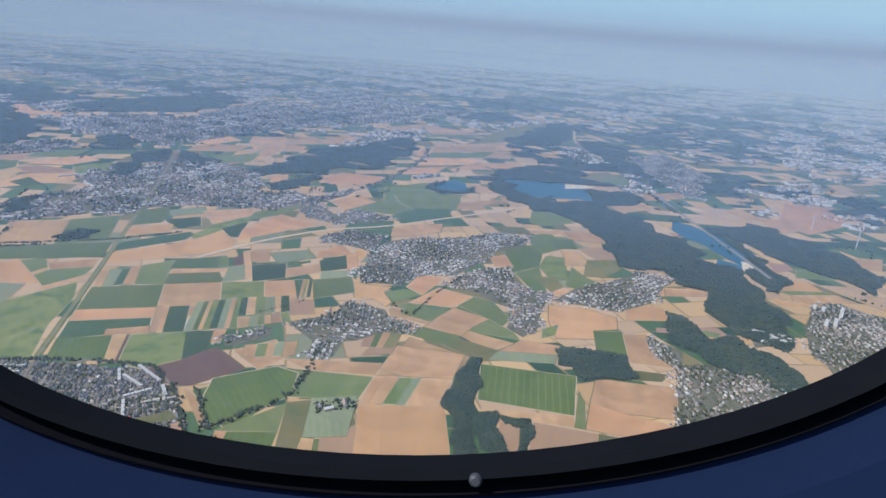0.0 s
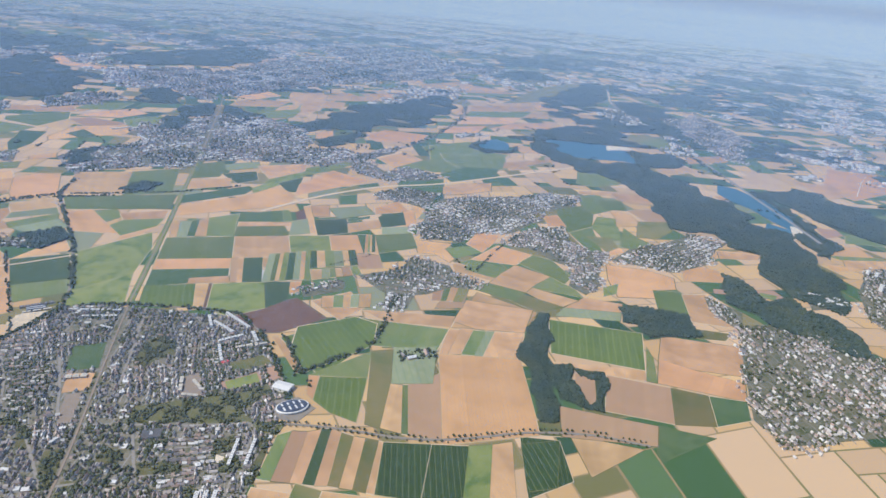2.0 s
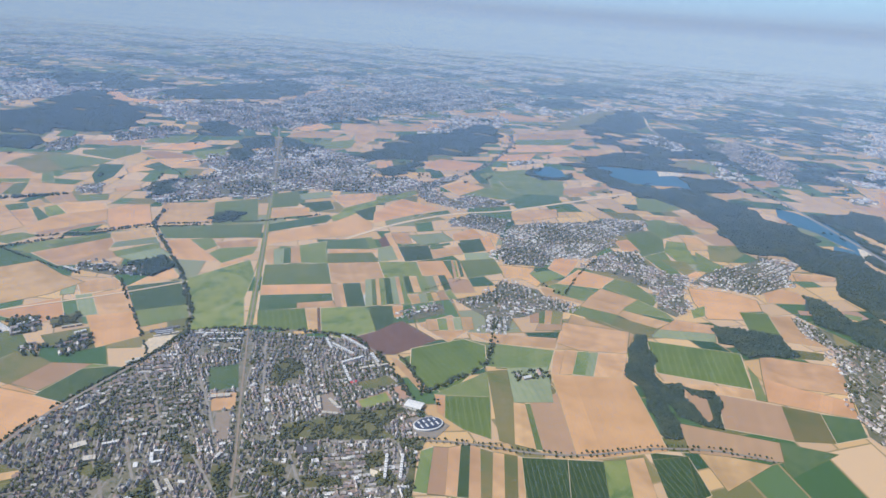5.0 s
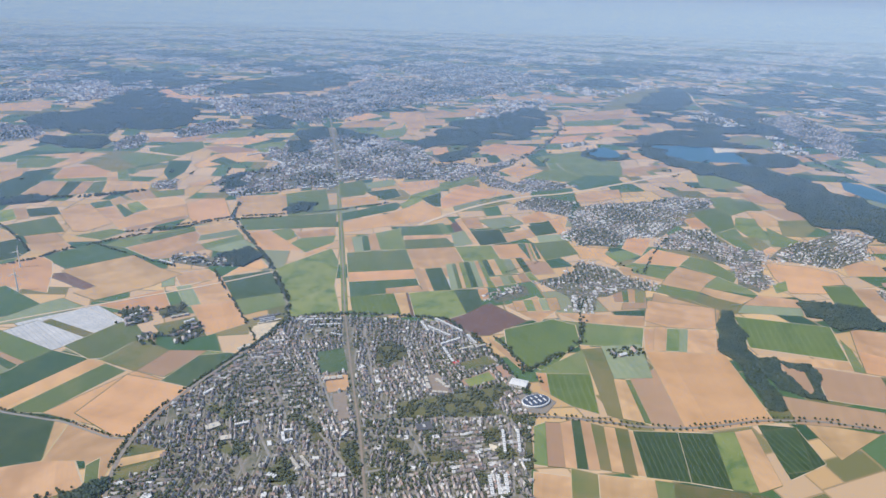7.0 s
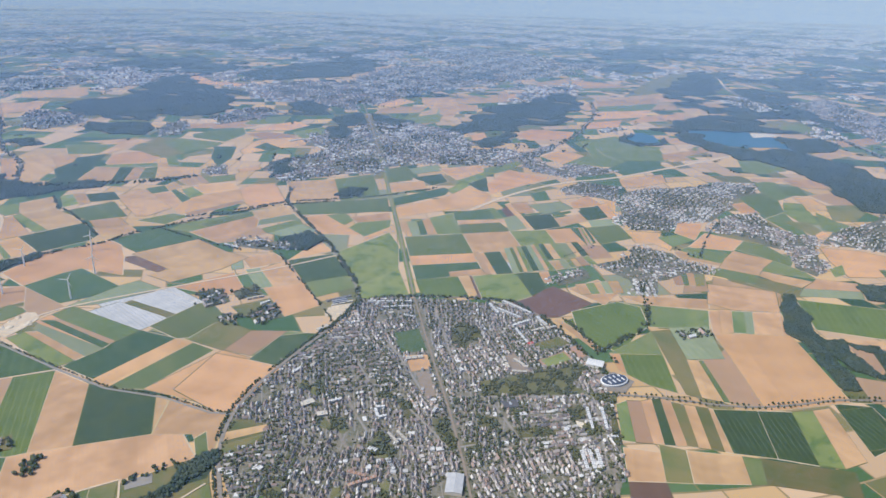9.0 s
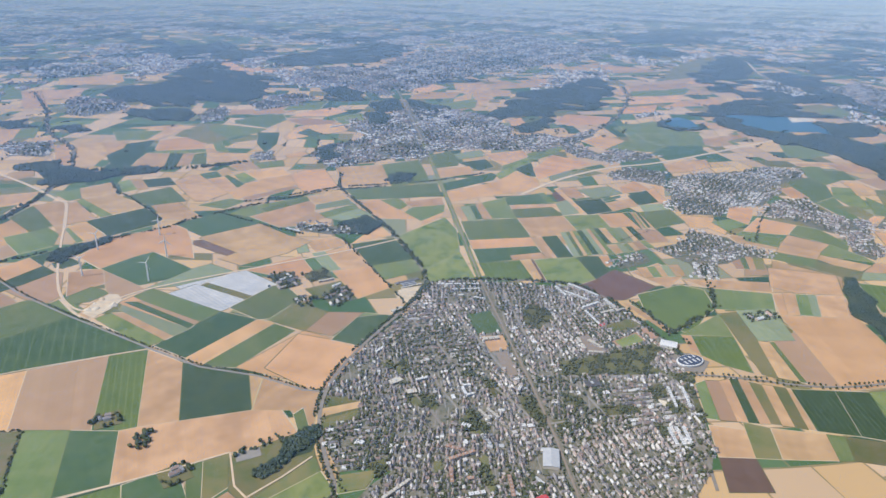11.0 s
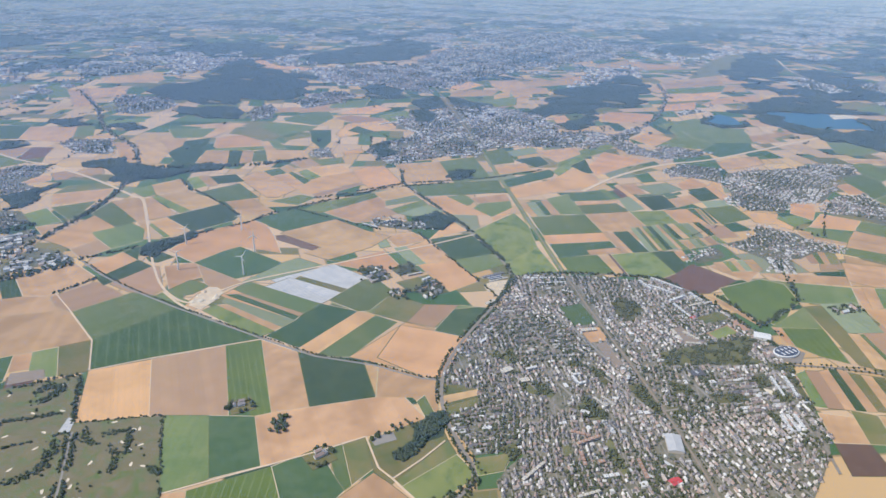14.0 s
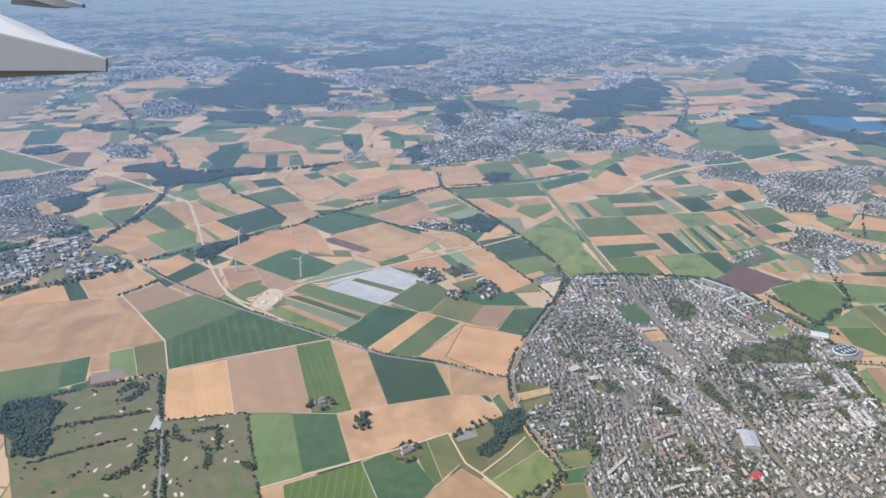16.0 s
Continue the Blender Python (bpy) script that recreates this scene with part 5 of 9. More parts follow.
field("green", (-7.4, 326.3), (36.7, 345.3), (50.5, 336.9), (40.0, 312.4), (1.8, 290.0))
field("stubble", (-10.8, 328.4), (-7.4, 326.3), (1.8, 290.0), (-3.0, 289.9))
field("stubble", (43.4, 352.1), (96.2, 337.5), (88.7, 324.6), (54.6, 339.3))
field("green", (55.0, 336.0), (87.9, 323.2), (71.8, 301.8), (44.2, 313.7))
field("meadow", (10.0, 286.6), (38.4, 303.2), (31.0, 279.8))
field("meadow", (52.9, 305.0), (72.8, 297.5), (60.8, 271.2), (41.7, 274.1))
field("wheat", (2.2, 287.0), (9.1, 284.4), (4.4, 269.7), (6.1, 256.4), (0.2, 270.6))
field("nursery", (87.1, 221.2), (103.3, 216.3), (96.7, 189.7), (74.3, 184.3))
field("stubble", (109.3, 215.0), (121.5, 213.7), (138.6, 201.9), (105.6, 190.4))
field("bare", (-35.5, 192.8), (-21.7, 188.6), (-26.5, 169.8), (-43.5, 173.4))
field("lush", (-189.0, 212.3), (-172.4, 212.6), (-179.0, 203.2), (-188.7, 203.4))
field("pale", (-191.5, 261.0), (-177.8, 260.7), (-178.9, 251.4), (-194.4, 246.7))
field("green", (-183.0, 321.8), (-163.8, 345.1), (-143.3, 337.3), (-167.8, 307.2))
field("wheat", (-230.8, 300.3), (-197.4, 330.1), (-169.3, 307.5), (-189.7, 273.2))
field("brown", (-204.3, 336.3), (-193.6, 352.4), (-164.3, 345.9), (-183.6, 322.0))
field("green", (-248.9, 305.1), (-212.8, 342.2), (-202.9, 332.5), (-233.9, 299.8))
field("wheat", (-256.4, 310.0), (-217.0, 348.8), (-212.6, 343.5), (-249.5, 305.2))
field("beet", (-274.5, 330.0), (-235.0, 364.3), (-221.8, 350.4), (-257.6, 313.2))
field("fleece", (-273.0, 400.4), (-231.2, 418.0), (-205.1, 387.3), (-245.8, 366.4))
field("bare", (-252.0, 402.5), (-247.3, 404.3), (-224.7, 380.8), (-228.7, 378.2))
field("bare", (-274.3, 478.6), (-265.8, 480.5), (-239.7, 452.7), (-245.6, 447.3))
field("green", (-237.2, 360.9), (-215.9, 383.3), (-203.8, 362.1), (-214.2, 345.3))
field("dirt", (-322.0, 371.4), (-309.5, 394.7), (-300.0, 384.8), (-314.6, 367.1))
field("green", (-295.6, 392.0), (-286.6, 403.0), (-248.9, 363.2), (-259.9, 354.2))
field("wheat", (-302.4, 385.2), (-296.3, 391.3), (-261.6, 353.8), (-270.2, 349.1))
field("meadow", (-312.3, 375.5), (-302.4, 383.6), (-273.4, 349.8), (-278.6, 341.9))
field("lush", (18.1, 654.9), (83.0, 701.8), (114.3, 707.4), (73.9, 669.3), (30.6, 641.0), (2.7, 619.4))
field("wheat", (126.4, 550.4), (140.0, 547.9), (122.0, 510.0), (126.1, 539.2))
field("bare", (-30.5, 362.5), (7.0, 374.3), (20.7, 345.4), (-7.6, 332.1), (-16.5, 333.8), (-31.8, 353.8))
field("stubble", (-309.2, 382.6), (-312.9, 395.4), (-322.1, 373.7), (-316.9, 367.5))
field("meadow", (-229.4, 231.6), (-219.8, 234.9), (-213.0, 222.6), (-229.2, 216.7))
field("wheat", (5.6, 397.1), (12.3, 397.9), (8.8, 381.6), (2.2, 380.9))
field("green", (175.1, 383.7), (191.9, 362.4), (189.9, 352.6), (162.1, 371.1))
field("stubble", (162.9, 370.9), (184.0, 348.8), (165.0, 338.1), (154.6, 362.2))
field("meadow", (150.7, 363.0), (168.8, 337.4), (150.7, 334.5), (141.5, 351.9))
field("green", (36.0, 1027.4), (93.3, 1072.9), (64.0, 952.5), (23.0, 915.5))
field("wheat", (368.0, 1097.2), (387.1, 1113.8), (365.7, 1067.1), (340.2, 1047.0))
field("stubble", (471.3, 1395.1), (531.0, 1342.4), (542.3, 1255.1), (412.3, 1230.0))
field("stubble", (501.7, 1106.4), (553.7, 1093.6), (525.4, 1047.0), (476.8, 1065.2))
field("stubble", (330.8, 732.9), (372.1, 746.1), (374.6, 732.6), (337.6, 725.5))
field("beet", (-237.8, 829.2), (-211.3, 825.2), (-214.4, 767.6), (-226.0, 730.7), (-236.0, 771.0))
field("lush", (-142.1, 900.1), (-101.1, 933.1), (-97.9, 893.7), (-131.1, 855.5))
field("wheat", (-205.4, 715.2), (-184.4, 728.9), (-182.1, 711.4), (-202.6, 702.9))
field("stubble", (-450.1, 791.7), (-439.0, 803.0), (-413.5, 715.1), (-425.7, 712.8))
field("stubble", (357.4, 424.8), (387.2, 406.8), (359.8, 402.0), (337.1, 407.8))
field("stubble", (-599.4, 1172.0), (-579.6, 1185.7), (-524.4, 1033.9), (-553.6, 1025.4))
field("stubble", (-575.4, 1185.1), (-514.9, 1188.7), (-504.6, 1113.6), (-540.2, 1089.4))
field("green", (-643.8, 1210.3), (-618.1, 1218.4), (-579.7, 1108.9), (-606.0, 1098.2))
field("wheat", (-584.0, 1307.0), (-492.8, 1352.6), (-470.2, 1261.1), (-499.8, 1233.5), (-566.3, 1241.5))
field("stubble", (-446.0, 1227.0), (-401.8, 1227.9), (-395.4, 1214.9), (-422.9, 1194.4), (-441.6, 1202.6))
field("stubble", (-357.4, 1235.1), (-326.0, 1244.2), (-336.3, 1207.7))
field("wheat", (-342.9, 1569.8), (-323.8, 1548.1), (-282.9, 1425.0), (-206.5, 1375.6), (-206.6, 1336.3), (-302.0, 1385.7))
field("pale", (-294.0, 1122.4), (-246.8, 1127.2), (-258.4, 1091.5), (-287.3, 1085.1))
field("green", (-389.1, 1015.2), (-332.9, 1052.3), (-326.5, 1028.5), (-336.4, 982.7), (-386.3, 997.9))
field("green", (-488.9, 908.8), (-479.0, 931.2), (-441.5, 925.7), (-440.8, 908.3), (-481.8, 894.6))
field("stubble", (-485.1, 843.4), (-469.2, 849.6), (-454.8, 819.0), (-477.2, 817.0))
field("stubble", (-283.4, 971.1), (-207.6, 990.1), (-184.5, 965.5), (-207.7, 940.3), (-274.4, 945.9))
field("green", (26.4, 1004.0), (93.3, 1072.9), (63.1, 975.4), (12.4, 959.7))
field("stubble", (69.1, 998.3), (121.0, 1052.9), (84.5, 958.7), (57.4, 953.4))
field("stubble", (293.2, 1461.2), (394.4, 1482.7), (400.7, 1431.1), (296.2, 1431.3))
field("stubble", (150.2, 1188.2), (276.5, 1208.3), (261.6, 1155.0), (181.1, 1151.6))
field("stubble", (-126.4, 1696.5), (-57.4, 1716.2), (-60.5, 1679.3), (-148.4, 1639.2))
field("stubble", (27.4, 1536.8), (77.3, 1644.3), (115.6, 1703.2), (71.5, 1532.8), (35.2, 1505.3))
field("stubble", (327.9, 1042.9), (395.4, 1125.8), (361.5, 1038.6), (329.4, 1015.1))
field("stubble", (422.7, 1135.8), (558.7, 1190.8), (523.7, 1123.7), (440.8, 1107.3))
field("stubble", (510.7, 1111.9), (561.3, 1119.3), (525.4, 1047.0), (487.0, 1064.0))
field("stubble", (553.3, 1055.7), (606.8, 1067.8), (578.1, 1005.2), (537.2, 1016.1))
field("stubble", (332.7, 735.8), (368.4, 746.7), (365.3, 730.8), (330.2, 720.4))
field("stubble", (274.3, 699.2), (318.8, 698.1), (313.1, 678.9), (271.3, 682.7))
field("green", (219.1, 792.9), (305.9, 749.6), (279.2, 719.1), (196.1, 717.2))
field("stubble", (1077.6, 1387.8), (1202.7, 1455.0), (1150.0, 1381.0), (1088.9, 1365.5))
field("meadow", (544.7, 886.1), (607.2, 901.2), (598.7, 833.9), (531.7, 822.4))
field("stubble", (355.8, 418.7), (387.2, 408.5), (378.5, 400.4), (344.4, 407.0))
field("stubble", (475.3, 576.1), (491.5, 572.9), (491.8, 553.5), (470.8, 559.2))
field("meadow", (48.4, 304.3), (68.8, 305.8), (66.2, 279.5), (57.2, 270.0), (37.0, 275.1))
field("striped", (-5.3, 325.9), (37.5, 342.5), (44.1, 317.6), (6.7, 285.4))
field("beet", (7.4, 283.8), (39.9, 305.1), (30.4, 278.2))
field("striped", (44.6, 306.4), (54.3, 332.6), (84.9, 321.3), (73.7, 299.2))
strip("beet", (-274.4, 329.3), (-243.1, 363.8), (-223.3, 347.4), (-256.8, 314.3))
strip("wheat", (-256.8, 314.3), (-223.3, 347.4), (-214.8, 341.0), (-250.8, 307.6))
strip("green", (-249.2, 303.0), (-214.8, 341.0), (-202.0, 330.7), (-231.4, 299.5))
strip("green", (-288.3, 383.5), (-277.3, 391.5), (-245.3, 362.1), (-254.1, 351.9))
strip("brown", (-292.6, 384.4), (-288.3, 383.5), (-254.1, 351.9), (-256.3, 349.0))
strip("beet", (-300.7, 385.9), (-292.6, 384.4), (-256.9, 349.1), (-259.1, 344.9))
strip("pale", (-300.5, 374.8), (-298.5, 381.7), (-259.1, 344.9), (-266.8, 338.1))
strip("stubble", (-304.0, 371.9), (-297.0, 372.0), (-265.9, 337.9), (-269.9, 334.4))
strip("lush", (-311.1, 366.3), (-304.0, 371.9), (-270.5, 334.5), (-277.9, 329.9))
strip("fleece", (-275.8, 392.8), (-261.6, 402.5), (-227.0, 375.7), (-243.0, 361.6))
strip("fleece", (-254.8, 403.7), (-239.5, 415.8), (-214.8, 392.0), (-227.0, 379.6))
strip("meadow", (-259.0, 399.5), (-254.8, 403.7), (-227.0, 379.6), (-230.3, 374.8))
strip("green", (-238.3, 365.1), (-214.9, 391.1), (-208.0, 388.2), (-198.7, 370.3), (-216.1, 348.0), (-224.0, 349.6))
strip("meadow", (-216.2, 344.6), (-199.0, 366.5), (-183.6, 352.4), (-198.2, 331.2))
strip("bare", (-278.7, 478.7), (-268.6, 474.6), (-241.1, 450.2), (-245.8, 444.9))
strip("stubble", (-177.6, 545.5), (-152.4, 556.6), (-139.0, 546.4), (-183.1, 536.0))
strip("wheat", (-102.1, 489.5), (-75.3, 512.5), (-90.1, 491.4), (-104.1, 480.7))
strip("dirt", (-141.9, 367.5), (-123.5, 369.7), (-128.3, 356.9), (-141.7, 359.5))
strip("brown", (-231.3, 232.0), (-220.6, 231.8), (-221.1, 226.5), (-230.6, 226.2))
strip("bare", (-396.7, 311.6), (-383.5, 314.1), (-380.9, 304.4), (-392.4, 299.4))
strip("striped", (4.0, 336.6), (37.6, 346.4), (47.8, 334.9), (39.9, 311.4), (26.7, 303.8), (2.4, 289.9), (-3.3, 312.0))
strip("green", (4.4, 286.7), (37.3, 305.3), (31.0, 280.9))
strip("green", (51.8, 335.8), (87.1, 323.6), (72.6, 299.4), (40.2, 308.0))
strip("meadow", (50.1, 303.2), (72.7, 296.2), (59.3, 268.7), (40.3, 273.1))
strip("stubble", (94.8, 323.9), (101.1, 321.4), (84.0, 294.3), (77.5, 295.4))
strip("green", (101.0, 319.2), (107.9, 316.6), (91.5, 291.8), (85.6, 294.0))
strip("pale", (107.9, 316.6), (112.8, 315.1), (96.0, 290.4), (91.5, 291.8))
strip("stubble", (112.8, 315.1), (128.5, 311.2), (109.8, 283.6), (95.3, 289.2))
strip("stubble", (93.2, 331.7), (111.3, 358.0), (149.5, 339.5), (131.4, 314.4), (103.6, 322.5))
strip("nursery", (84.4, 216.4), (103.4, 214.1), (89.1, 185.5), (75.2, 188.3))
strip("pale", (-182.7, 544.9), (-152.4, 561.2), (-149.1, 541.8), (-179.1, 530.8))
strip("bare", (-265.5, 478.9), (-239.5, 453.9), (-242.5, 446.8), (-260.3, 466.2))
strip("wheat", (-234.1, 419.6), (-197.0, 436.3), (-188.8, 405.1), (-204.3, 399.4), (-214.8, 407.2))
strip("dirt", (-138.0, 365.8), (-123.9, 372.3), (-126.6, 357.0), (-135.0, 352.9))
strip("meadow", (-195.4, 383.1), (-173.0, 391.0), (-168.5, 379.0), (-188.5, 368.0))

strip("stubble", (-470.8, 403.6), (-429.5, 402.3), (-401.1, 407.5), (-386.0, 381.3), (-422.3, 379.3), (-460.9, 378.8))
strip("stubble", (-460.9, 378.8), (-422.3, 379.3), (-386.0, 381.3), (-364.3, 342.3), (-389.8, 335.1), (-422.3, 329.4), (-439.6, 325.2))
strip("green", (-385.7, 381.3), (-355.4, 397.9), (-339.6, 390.4), (-323.8, 373.2), (-364.4, 343.0))
strip("tram", (-358.3, 312.4), (-276.8, 326.6), (-323.7, 372.5), (-364.4, 343.0))
strip("meadow", (-379.5, 337.9), (-364.0, 341.1), (-358.3, 309.8), (-372.1, 309.2))
strip("green", (-391.3, 334.8), (-379.5, 337.9), (-372.1, 309.2), (-381.4, 309.4), (-387.3, 318.2))
strip("stubble", (-399.2, 333.4), (-391.3, 334.8), (-387.3, 318.2), (-395.8, 317.2))
strip("beet", (-412.0, 329.7), (-399.2, 333.4), (-393.9, 309.2), (-407.0, 305.3))
strip("green", (-439.6, 325.2), (-412.0, 329.7), (-406.7, 304.3), (-429.9, 300.7))
strip("wheat", (-357.9, 310.8), (-330.1, 316.4), (-322.7, 267.6), (-353.2, 268.7))
strip("brown", (-330.1, 316.4), (-294.7, 323.2), (-288.5, 262.1), (-322.7, 267.6))
strip("striped", (-294.7, 323.2), (-276.8, 325.3), (-270.0, 259.5), (-279.0, 260.3), (-281.1, 274.0), (-288.7, 270.9))
strip("stubble", (-275.9, 325.2), (-258.1, 308.9), (-253.1, 260.7), (-270.0, 259.9))
strip("beet", (-258.1, 308.4), (-225.5, 293.5), (-222.4, 263.2), (-253.1, 260.7))
strip("stubble", (-224.9, 293.4), (-193.2, 271.3), (-197.1, 241.6), (-201.2, 261.1), (-222.5, 262.7))
strip("stubble", (-277.3, 258.3), (-270.0, 259.5), (-253.1, 260.3), (-222.5, 262.3), (-210.2, 260.4), (-202.8, 241.0), (-230.4, 234.9), (-246.7, 230.3), (-269.2, 225.2), (-273.7, 225.0))
strip("green", (-203.2, 259.6), (-200.3, 261.4), (-196.9, 242.4), (-202.6, 239.7))
strip("beet", (-297.2, 262.8), (-277.3, 258.3), (-273.7, 225.0), (-293.1, 221.3))
strip("green", (-316.5, 266.4), (-297.2, 262.8), (-293.1, 221.3), (-309.9, 216.5))
strip("striped", (-299.2, 195.9), (-262.4, 188.8), (-269.2, 223.5), (-300.6, 215.4))
strip("beet", (-269.0, 223.5), (-259.9, 226.6), (-250.3, 229.9), (-244.8, 212.5), (-241.8, 204.8), (-250.3, 196.7), (-263.0, 186.2))
strip("green", (-246.8, 230.0), (-240.5, 232.5), (-238.8, 207.1), (-241.8, 204.8), (-244.8, 212.5))
strip("meadow", (-240.5, 232.5), (-230.4, 234.5), (-227.5, 214.9), (-238.8, 207.1))
strip("stubble", (-252.0, 194.6), (-229.4, 211.9), (-225.2, 207.4), (-213.7, 188.5), (-218.4, 169.8), (-263.1, 178.4))
strip("meadow", (-223.2, 210.4), (-198.0, 225.7), (-195.2, 216.2), (-219.8, 202.5))
strip("lush", (-219.8, 202.5), (-195.2, 216.2), (-191.0, 201.6), (-213.9, 187.9))
strip("stubble", (-310.7, 216.0), (-301.1, 216.1), (-299.0, 193.1), (-308.4, 194.9))
strip("striped", (152.8, 325.6), (202.1, 300.3), (178.7, 262.7), (135.2, 287.8))
strip("green", (307.1, 576.7), (337.5, 584.1), (321.5, 529.0), (286.7, 517.1))
strip("wheat", (318.5, 524.0), (331.1, 518.5), (329.2, 497.5), (310.8, 501.6))
strip("striped", (248.9, 358.0), (267.8, 351.1), (248.4, 318.8), (232.4, 327.5))
strip("wheat", (305.7, 403.3), (324.6, 383.3), (315.5, 362.1), (282.8, 368.8))
strip("stubble", (266.1, 347.6), (283.4, 345.5), (270.5, 326.7), (281.4, 311.1), (270.3, 297.0), (245.4, 309.7))
strip("stubble", (212.6, 295.9), (254.1, 275.1), (232.0, 246.3), (206.7, 258.1), (194.6, 272.2))
strip("wheat", (194.2, 271.6), (206.7, 258.1), (226.8, 240.4), (215.0, 225.5), (178.3, 248.7))
strip("brown", (153.4, 258.4), (181.8, 244.3), (164.6, 215.7), (136.7, 231.9))
strip("wheat", (73.1, 295.7), (116.2, 283.5), (96.2, 220.6), (52.0, 224.7))
strip("meadow", (101.4, 230.7), (110.7, 228.9), (106.5, 218.6), (97.5, 220.3))
strip("brown", (116.0, 239.9), (134.1, 228.6), (155.4, 215.7), (146.7, 202.2), (105.8, 216.7))
strip("meadow", (183.0, 243.6), (198.1, 233.6), (184.4, 210.2), (165.1, 215.6))
strip("beet", (198.4, 233.6), (215.0, 225.5), (205.3, 211.2), (185.0, 210.1))
strip("brown", (46.1, 270.4), (48.8, 270.0), (66.8, 277.4), (52.1, 225.8), (38.6, 232.0))
strip("green", (46.3, 270.4), (48.8, 270.0), (38.6, 232.0), (35.9, 233.4))
strip("stubble", (40.1, 271.5), (46.1, 270.4), (35.9, 233.4), (27.7, 239.0))
strip("meadow", (37.4, 304.9), (50.3, 305.9), (40.1, 271.5), (27.7, 239.0), (21.9, 243.5))

strip("stubble", (-156.0, 658.7), (-111.2, 659.9), (-114.9, 596.3), (-158.7, 589.5))
strip("green", (-108.5, 661.6), (-70.1, 673.3), (-73.5, 592.9), (-113.5, 588.8))
strip("brown", (-242.2, 572.4), (-219.0, 591.3), (-198.6, 603.5), (-194.9, 595.8), (-237.3, 563.7))
strip("beet", (-287.6, 516.4), (-255.8, 540.3), (-225.8, 507.8), (-265.5, 486.7))
strip("green", (-248.1, 536.1), (-238.0, 548.7), (-190.5, 568.1), (-186.3, 557.8), (-233.2, 525.1))
strip("stubble", (-234.1, 523.9), (-185.4, 556.1), (-181.5, 544.7), (-183.7, 527.5), (-203.0, 503.7), (-211.0, 496.2))
strip("brown", (-209.8, 494.7), (-183.8, 526.1), (-171.9, 515.6), (-196.9, 496.2))
strip("stubble", (-185.6, 567.3), (-159.8, 579.3), (-154.8, 557.1), (-181.4, 546.2))
strip("green", (-178.5, 523.7), (-150.5, 540.7), (-148.1, 529.8), (-175.0, 512.0))
strip("pale", (-175.1, 510.7), (-148.3, 528.4), (-139.9, 508.5), (-164.3, 502.0))
strip("lush", (-128.3, 459.3), (-82.1, 495.4), (-79.8, 466.2), (-87.8, 421.9), (-118.8, 397.9))
strip("lush", (-118.8, 397.9), (-87.8, 421.9), (-88.6, 375.0), (-119.8, 377.4))
strip("beet", (-158.9, 451.2), (-129.9, 457.3), (-121.0, 417.7), (-150.8, 411.4))
strip("green", (-150.2, 410.4), (-121.2, 416.7), (-119.9, 396.2), (-143.5, 388.0))
strip("stubble", (-181.6, 439.2), (-161.9, 450.6), (-153.8, 412.0), (-171.4, 407.7))
strip("pale", (-189.4, 439.6), (-181.2, 443.3), (-171.4, 407.7), (-180.9, 406.7))
strip("wheat", (-177.1, 403.3), (-153.3, 410.0), (-142.8, 375.9), (-165.3, 364.0))
strip("stubble", (-192.6, 463.0), (-171.4, 468.4), (-162.1, 451.8), (-185.6, 438.9))
strip("pale", (-200.7, 462.2), (-193.2, 465.4), (-190.8, 443.0), (-198.3, 441.3))
strip("stubble", (-265.4, 485.5), (-225.8, 506.5), (-204.2, 476.7), (-188.5, 462.3), (-205.6, 443.6), (-236.1, 427.3), (-251.4, 441.9), (-239.5, 449.9), (-267.6, 482.4))
strip("wheat", (-161.7, 451.7), (-147.5, 472.4), (-135.7, 483.9), (-129.5, 464.3))
strip("beet", (-19.7, 536.1), (11.8, 542.2), (12.5, 515.1), (-23.4, 515.6))
strip("green", (-43.3, 526.0), (-19.8, 534.7), (-23.4, 515.6), (-25.6, 484.3), (-45.1, 485.6))
strip("stubble", (-70.2, 515.4), (-63.6, 519.0), (-65.3, 484.6), (-69.9, 484.9))
strip("pale", (-63.6, 519.0), (-55.5, 519.9), (-58.5, 484.2), (-65.3, 484.6))
strip("beet", (-55.5, 519.9), (-49.9, 521.0), (-52.9, 486.1), (-58.6, 485.3))
strip("stubble", (-49.9, 521.0), (-42.9, 526.0), (-45.5, 485.6), (-52.9, 486.1))
strip("stubble", (-20.9, 514.2), (16.6, 512.2), (16.6, 504.2), (-22.1, 505.1))
strip("green", (-23.0, 503.9), (11.7, 501.9), (10.6, 481.8), (-25.6, 484.3))
strip("stubble", (-25.7, 481.9), (13.2, 479.2), (10.8, 440.1), (-28.7, 441.6))
strip("green", (-71.7, 483.9), (-25.7, 481.9), (-28.7, 441.6), (-75.4, 444.8))
strip("wheat", (-76.0, 442.9), (-28.7, 440.6), (-30.6, 424.1), (-76.9, 426.9))
strip("beet", (-77.5, 426.1), (-30.9, 424.2), (-31.5, 412.3), (-54.7, 411.2), (-55.5, 402.6), (-79.0, 402.8))
strip("stubble", (-54.7, 410.3), (-31.5, 411.4), (-31.4, 401.7), (-55.5, 402.6))
strip("striped", (-79.7, 400.4), (-51.2, 401.3), (-52.1, 370.7), (-80.7, 375.8))
strip("stubble", (-50.2, 401.2), (-43.0, 401.3), (-46.6, 365.6), (-51.5, 369.2))
strip("bare", (-43.0, 401.3), (-40.7, 401.0), (-44.5, 365.3), (-46.6, 365.6))
strip("lush", (-40.4, 400.1), (-10.0, 401.0), (-12.0, 363.3), (-32.5, 355.9), (-44.2, 365.3))
strip("beet", (-10.0, 401.0), (5.0, 397.6), (2.1, 369.1), (-12.0, 363.3))
